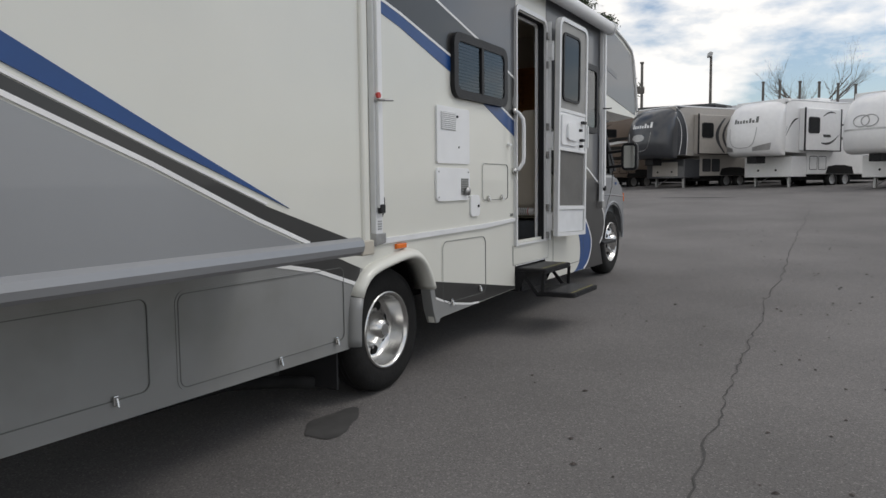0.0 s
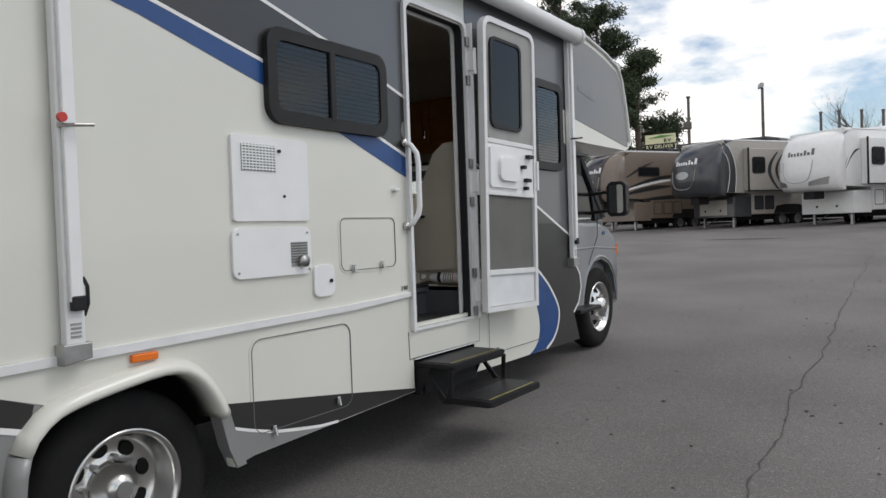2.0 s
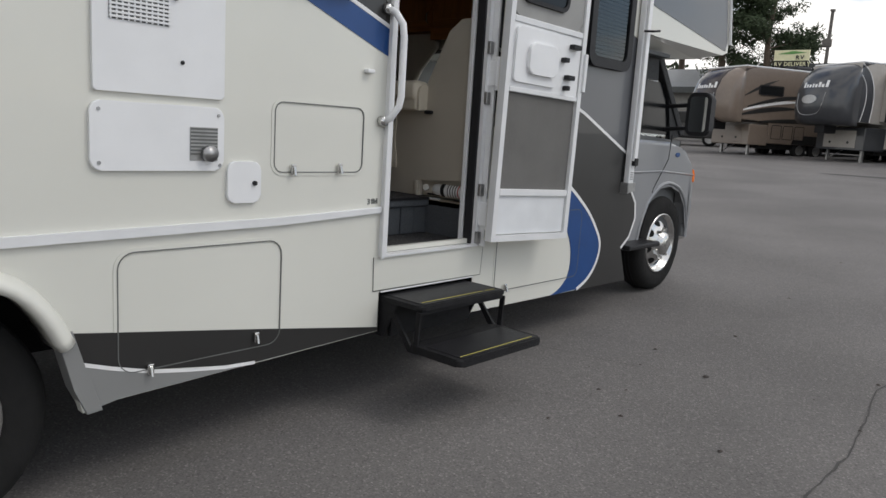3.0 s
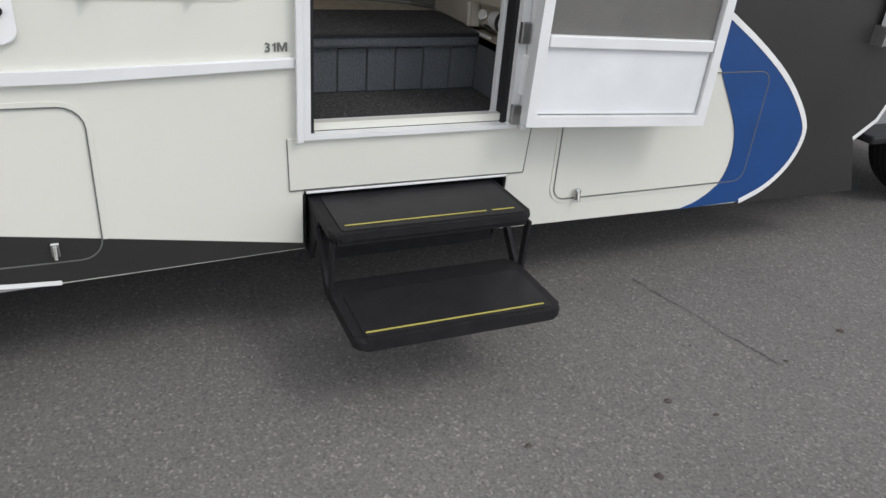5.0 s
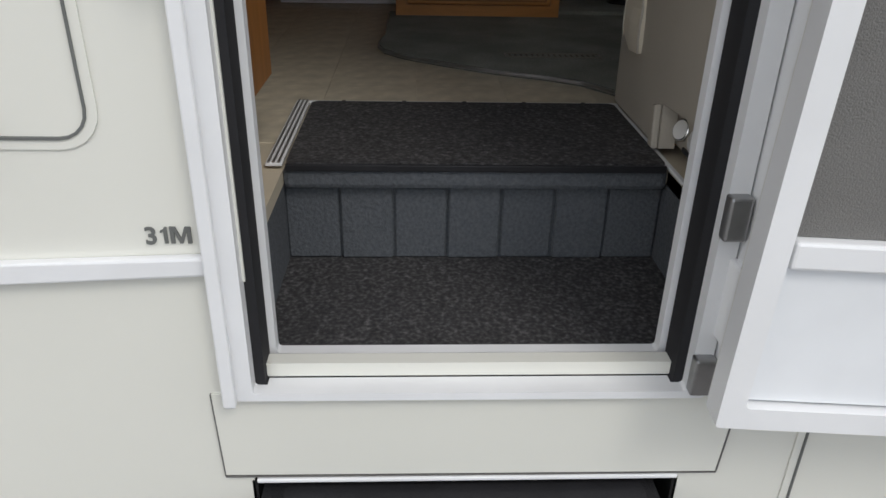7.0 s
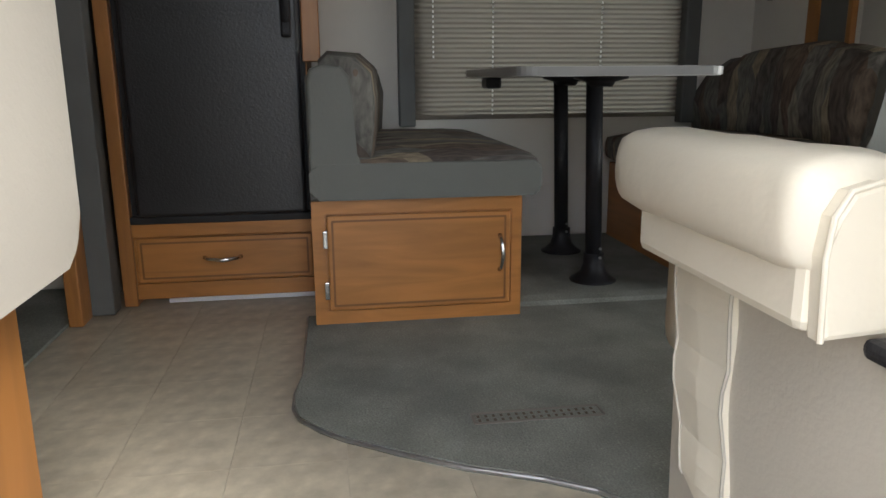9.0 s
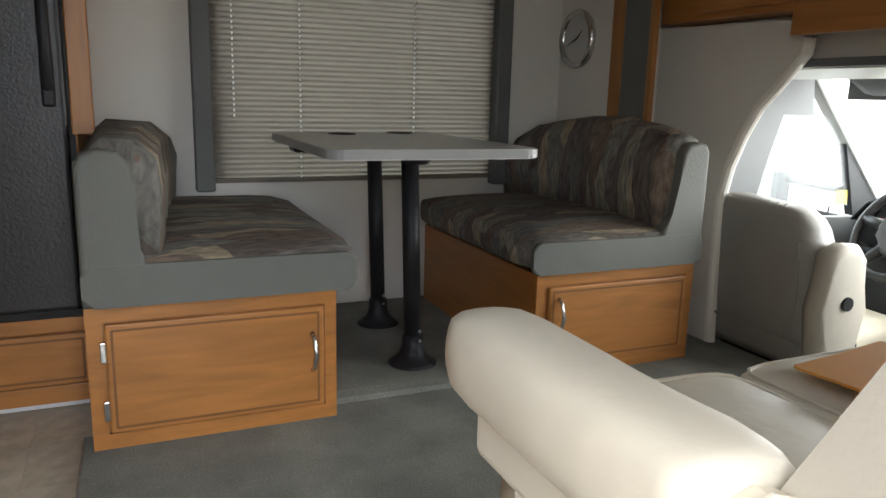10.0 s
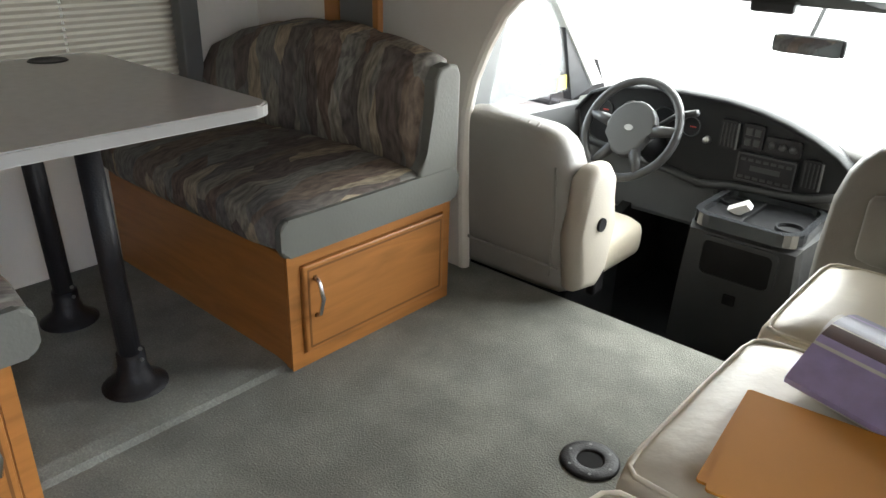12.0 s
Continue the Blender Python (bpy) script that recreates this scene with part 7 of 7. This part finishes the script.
        if style == "tan":
            for y0_, z0_, y1_, z1_, bow, wd_, m_ in ((-1.2, 1.75, -4.4, 2.15, 0.10, 0.10, swoosh), (-1.3, 1.95, -4.6, 2.45, 0.12, 0.07, PIN), (-1.5, 2.1, -4.9, 2.7, 0.1, 0.09, swoosh), (-1.3, 2.55, -3.0, 3.3, 0.05, 0.07, swoosh), (-2.2, 1.5, -6.5, 1.65, 0.05, 0.09, swoosh)):
                sweep("painted_swoosh", y0_, z0_, y1_, z1_, bow, wd_, m_)
        if style == "white":
            for y0_, z0_, y1_, z1_, bow, wd_ in ((-1.3, 2.25, -2.1, 3.0, 0.18, 0.06), (-1.22, 2.2, -1.4, 2.7, 0.0, 0.05), (-4.8, 2.2, -6.4, 2.5, -0.1, 0.05), (-4.8, 2.7, -6.4, 2.8, 0.12, 0.04)):
                sweep("painted_swoosh", y0_, z0_, y1_, z1_, bow, wd_, swoosh)
            cap_patch("cap_lamp", ([(s * (0.38 + 0.1 * k), 1.60 + 0.008 * k) for k in range(6)], [(s * (0.42 + 0.1 * k), 1.76 + 0.035 * k) for k in range(6)]), STEEL, "grey lamp lens of the cap")
    ink = GRAYTRIM if cap_m is TRAILW else PIN
    for k in range(8 if style != "plain" else 0):
        a0 = -0.56 + 0.12 * k
        h_ = (0.26, 0.12, 0.2, 0.12, 0.14, 0.12, 0.13, 0.2)[k]
        cap_patch("cap_lettering", ([(a0, 2.80), (a0 + 0.075, 2.80)], [(a0 + 0.03, 2.80 + h_), (a0 + 0.105, 2.80 + h_)]), ink, "maker lettering as plain bars")
    if style == "plain":
        for k in range(2):
            part("cap_emblem", tube([on_cap(0.26 * math.cos(q) + 0.13 * (2 * k - 1), 2.62 + 0.22 * math.sin(q), 0.012) for q in [6.2832 * j_ / 24 for j_ in range(25)]], 0.02, 6), STEEL, t)
        cap_patch("cap_lettering", ([(-0.8 + 0.2 * k, 2.27) for k in range(9)], [(-0.8 + 0.2 * k, 2.34) for k in range(9)]), STEEL, "maker lettering as a plain bar")
    else:
        part("cap_line", tube([on_cap(a, z, 0.006) for a, z in smooth([(-0.55, 2.6), (-0.5, 2.0), (-0.3, 1.75), (0.3, 1.75), (0.5, 2.0), (0.55, 2.6)])], 0.014, 6), STEEL, t)
    if style in ("gun", "tan"):
        cap_patch("cap_emblem", ([(0.3 * math.cos(q), 2.35 - 0.16 * math.sin(q)) for q in [3.1416 * j_ / 10 for j_ in range(11)]], [(0.3 * math.cos(q), 2.36 + 0.16 * math.sin(q)) for q in [3.1416 * j_ / 10 for j_ in range(11)]]), STEEL)
    part("air_conditioner", box(-0.4, 0.4, -5.5, -4.6, H + 0.06, H + 0.34, 0.08), BLACK if cap_m is not TRAILW else WHITE2, t)
    t.matrix_basis = pose(x, y, ground_z(y), 0, 0, heading) @ Matrix.Scale(scale, 4)
    return t


trailer(-9.6, 30.6, 150, 9.5, MAROON, TAN, "tan fifth-wheel trailer with a dark maroon front cap", "tan", slide=False, swoosh=CHAR, scale=0.885)
trailer(-5.72, 30.6, 148, 9.8, GUN, GREIGE, "greige fifth-wheel trailer with a gunmetal front cap", "gun", swoosh=GUN, lower=GUN)
trailer(-1.65, 30.4, 148, 9.0, TRAILW, TRAILW, "white fifth-wheel trailer with dark swoosh stripes", "white", swoosh=CHAR)
trailer(2.5, 28.6, 146, 9.0, TRAILW, TRAILW, "white fifth-wheel trailer with grey lettering", "plain", slide=False, swoosh=STEEL)


# parked dark car far behind
def parked_car(x, y, heading, m, label, scale=1.0):
    c = thing("parked_car", (0, 0, 0), label, "car", "parked cars")
    prof = [(-2.2, 0.35), (2.2, 0.35), (2.25, 0.7), (2.1, 0.92), (1.2, 1.02), (0.6, 1.6), (-1.5, 1.65), (-2.1, 1.05), (-2.25, 0.8)]
    part("body", prism(prof, "x", -0.9, 0.9, 0.08), m, c)
    part("glass", prism([(1.02, 1.06), (0.56, 1.55), (-1.42, 1.58), (-1.85, 1.06)], "x", -0.915, 0.915, 0.02), TINT, c)
    part("windscreen", prism([(1.22, 1.04), (0.66, 1.57), (0.60, 1.56), (1.16, 1.02)], "x", -0.75, 0.75), TINT, c)
    for s in (-1, 1):
        for yy in (-1.35, 1.35):
            w = part("wheel", lathe([(0.2, -0.2), (0.32, -0.2), (0.34, -0.1), (0.32, 0.0), (0.21, -0.01)], (s * 0.9, yy, 0.34), (s, 0, 0), 20), TYRE, c, "", True)
            part("rim", lathe([(0.21, -0.02), (0.12, -0.03), (0.0, -0.02)], (s * 0.9, yy, 0.34), (s, 0, 0), 16), STEEL, w, "", True)
        part("headlight", box(s * 0.65 - 0.2, s * 0.65 + 0.2, 2.1, 2.27, 0.68, 0.85, 0.03), CHROME, c)
    c.matrix_basis = pose(x, y, ground_z(y), 0, 0, heading) @ Matrix.Scale(scale, 4)
    return c


parked_car(-13.5, 38.0, 110, CHAR, "dark parked utility car far across the yard")
parked_car(-17.5, 39.0, 100, WHITE, "white parked utility car far across the yard")


# opaque van glass, overexposed brightness put into its pale teal
TEAL = mat("overexposed_teal_glass", (0.55, 0.70, 0.69), 0.15, var=0.05)


# white cab-chassis truck parked past the driver side
def white_truck(x, y, heading):
    c = thing("parked_van", (0, 0, 0), "white van parked beside the motorhome", "van", "parked vans")
    prof = [(-3.0, 0.45), (2.5, 0.45), (2.6, 0.8), (2.5, 1.15), (1.5, 1.3), (0.75, 2.05), (-3.0, 2.2)]
    part("body", prism(prof, "x", -1.0, 1.0, 0.08), WHITE, c)
    part("glass", prism([(1.3, 1.36), (0.72, 1.95), (-0.3, 1.98), (-0.3, 1.36)], "x", -1.015, 1.015, 0.02), TEAL, c)
    part("windscreen", prism([(1.54, 1.34), (0.84, 2.0), (0.78, 1.98), (1.48, 1.32)], "x", -0.85, 0.85), TEAL, c)
    for s in (-1, 1):
        for yy in (-1.9, 1.75):
            part("wheel", lathe([(0.2, -0.22), (0.35, -0.22), (0.37, -0.1), (0.35, 0.0), (0.21, -0.01), (0.0, -0.03)], (s * 1.0, yy, 0.37), (s, 0, 0), 20), TYRE, c, "", True)
        part("headlight", box(s * 0.75 - 0.18, s * 0.75 + 0.18, 2.45, 2.62, 0.85, 1.1, 0.03), ORANGE, c)
    part("grille", box(-0.55, 0.55, 2.5, 2.63, 0.8, 1.15, 0.02), STEEL, c)
    c.matrix_basis = pose(x, y, ground_z(y), 0, 0, heading)
    return c


white_truck(-6.3, 11.0, 150)

# open-sided roof and sign
bd = thing("canopy_building", (-13, 46, ground_z(46)), "long low building with a pale metal roof behind the trailers", "building")
part("wall", box(-26, 8, 46, 52, ground_z(46) - 0.5, ground_z(46) + 3.0), mat("pale_shed_wall", (0.30, 0.29, 0.27), 0.7), bd)
part("roof", prism([(45.2, ground_z(46) + 3.0), (49, ground_z(46) + 4.5), (53, ground_z(46) + 3.0)], "x", -27, 9), mat("grey_roof_sheet", (0.33, 0.34, 0.35), 0.5), bd)
part("fascia", box(-27, 9, 45.15, 45.25, ground_z(46) + 2.75, ground_z(46) + 3.1), ROOFM, bd)
part("doorway", box(-24, -19, 45.9, 46.0, ground_z(46), ground_z(46) + 2.6), DARK, bd)
part("canopy", prism([(40.0, 5.2), (46, 5.7), (46, 5.8), (40.0, 5.4)], "x", -8.6, -4.2), ROOFM, bd)
for px in (-8.5, -4.4):
    part("canopy_post", box(px - 0.08, px + 0.08, 40.4, 40.56, ground_z(40.5), 5.25), ROOFM, bd)
sg_ = thing("yard_sign", (-8.95, 38.5, ground_z(38.5)), "green and cream sign board on posts reading RV DELIVERY", "sign")
SZ = 5.36
part("board", box(-9.72, -8.2, 38.5, 38.58, SZ, SZ + 0.48, 0.01), SIGNY, sg_)
part("banner", box(-9.72, -8.2, 38.49, 38.5, SZ - 0.28, SZ + 0.01), BLACK, sg_)
part("swash", prism([(-9.6, SZ + 0.3), (-8.9, SZ + 0.44), (-8.3, SZ + 0.36), (-8.9, SZ + 0.3)], "y", 38.485, 38.499), SIGNG, sg_)
for px in (-9.55, -8.35):
    part("sign_post", tube([(px, 38.6, ground_z(38.5)), (px, 38.6, SZ + 0.4)], 0.05, 8), POLE, sg_)
for word, size, wx, wz, wm in (("RV", 0.26, -8.75, SZ + 0.06, BLACK), ("RV DELIVERY", 0.24, -9.66, SZ - 0.22, SIGNY)):
    letters(sg_, word, size, wm, pose(wx, 38.478, wz, 90, 0, 0), 0.004, extrude=0.006)


# poles and lamp
def pole(x, y, h, r, lean=0.0):
    p = thing("utility_pole", (x, y, ground_z(y)), "bare dark upright pole behind the trailers", "pole", "yard poles")
    part("shaft", tube([(x, y, ground_z(y)), (x + lean, y, ground_z(y) + h)], [r, r * 0.8], 8), POLE, p)
    part("pole_cap", box(x + lean - r, x + lean + r, y - r, y + r, ground_z(y) + h, ground_z(y) + h + r), POLE, p)
    return p


for px, ph in ((-2.33, 5.2), (-1.49, 5.2), (-0.5, 5.1), (0.43, 5.0), (1.32, 4.85), (2.13, 4.75)):
    pole(px, 44.0, ph, 0.08)
up = pole(-9.0, 44.0, 6.85, 0.1)
part("transformer", box(-9.3, -8.85, 43.9, 44.1, ground_z(44) + 5.1, ground_z(44) + 5.5, 0.05), POLE, up)
lp = thing("yard_lamp", (-5.1, 44, ground_z(44)), "tall yard lamp on a steel pole", "lamp post")
part("shaft", tube([(-5.1, 44, ground_z(44)), (-5.1, 44, ground_z(44) + 6.9)], [0.1, 0.07], 10), POLE, lp)
part("lamp_head", prism([(-5.30, 6.85), (-5.06, 6.88), (-5.0, 7.12), (-5.12, 7.18), (-5.28, 7.05)], "y", 43.8, 44.1, 0.04), STEEL, lp).location.z = ground_z(44)


# trees
def branch(bm, p, d, length, r, depth, tips, spread=0.6):
    pts, rs = [p], [r]
    q = p.copy()
    dd_ = d.copy()
    for k in range(4):
        dd_ = (dd_ + Vector((random.uniform(-0.15, 0.15), random.uniform(-0.15, 0.15), random.uniform(-0.05, 0.12)))).normalized()
        q = q + dd_ * length / 4
        pts.append(q.copy())
        rs.append(r * (1 - 0.18 * (k + 1)))
        if depth and k >= 1:
            for _ in range(2 if depth > 1 else 3):
                nd = (dd_ * 0.6 + Vector((random.uniform(-1, 1), random.uniform(-1, 1), random.uniform(-0.2, 0.7))) * spread).normalized()
                branch(bm, q, nd, length * random.uniform(0.4, 0.6), rs[-1] * 0.55, depth - 1, tips, spread)
    tube(pts, rs, 5, bm, cap=False)
    tips.append(q.copy())
    tips.append(pts[2].copy())


def pine(x, y, h, label, seed, leaf_n=26, crown0=0.35):
    random.seed(seed)
    t = thing("pine_tree", (x, y, ground_z(y)), label, "tree", "trees behind the yard")
    z0 = ground_z(y)
    tr, lf, tips = bmesh.new(), bmesh.new(), []
    trunk = [(x + 0.15 * math.sin(k), y, z0 + h * k / 8) for k in range(9)]
    tube(trunk, [0.28 * (1 - 0.1 * k) for k in range(9)], 8, tr)
    for k in range(46):
        f = crown0 + (1 - crown0) * (k / 45)
        a = random.uniform(0, 6.28)
        ln = h * 0.26 * (1.15 - f) ** 0.7 * random.uniform(0.5, 1.25)
        branch(tr, Vector((x, y, z0 + h * f)), Vector((math.cos(a), math.sin(a), random.uniform(-0.1, 0.45))).normalized(), ln, 0.05, 1, tips, 0.5)
    for p in tips:
        for _ in range(leaf_n):
            c = p + Vector((random.gauss(0, 0.2), random.gauss(0, 0.2), random.gauss(0, 0.14)))
            d = Vector((random.uniform(-1, 1), random.uniform(-1, 1), random.uniform(-0.4, 1))).normalized() * random.uniform(0.08, 0.2)
            s = d.orthogonal().normalized() * 0.035
            lf.faces.new([lf.verts.new(v) for v in (c - d - s, c - d * 0.2 + s, c + d, c + d * 0.1 - s)])
    part("trunk", tr, BARK, t)
    part("crown", lf, LEAF, t, "ragged clumps of dark needles")
    return t


pine(-15.2, 46.0, 13.2, "tall ragged dark green pine behind the trailers", 3)
pine(-12.4, 45.6, 9.8, "shorter spreading dark green pine", 5, crown0=0.2)
pine(-19.5, 50, 15.5, "tall ragged dark green pine behind the trailers", 8, 20)
random.seed(11)
bt = thing("bare_tree", (-0.3, 52, ground_z(52)), "leafless bare tree behind the white trailers", "tree")
tb_, tips_ = bmesh.new(), []
tube([(-0.3, 52, ground_z(52)), (-0.3, 52, ground_z(52) + 3.5)], [0.2, 0.15], 8, tb_)
for k in range(9):
    a = random.uniform(0, 6.28)
    branch(tb_, Vector((-0.3, 52, ground_z(52) + 2.8 + 0.15 * k)), Vector((math.cos(a), math.sin(a), 0.8)).normalized(), 3.2, 0.07, 2, tips_, 0.6)
part("trunk", tb_, BARK, bt)
# low woods in the gap behind the cab
random.seed(12)
hb = bmesh.new()
for _ in range(9000):
    x, y = random.uniform(-40, -15), random.uniform(56, 60)
    z = ground_z(56) + random.uniform(0, 4.2 + 1.4 * math.sin(x * 0.7) + 0.8 * math.sin(x * 2.1))
    d = Vector((random.uniform(-1, 1), random.uniform(-1, 1), random.uniform(-1, 1))).normalized() * random.uniform(0.15, 0.4)
    s = d.orthogonal().normalized() * 0.16
    c = Vector((x, y, z))
    hb.faces.new([hb.verts.new(v) for v in (c - d, c + s, c + d, c - s)])
tagged(part("far_woods", hb, LEAFB), "dark far woods beyond the yard", "woods", kind="stuff")
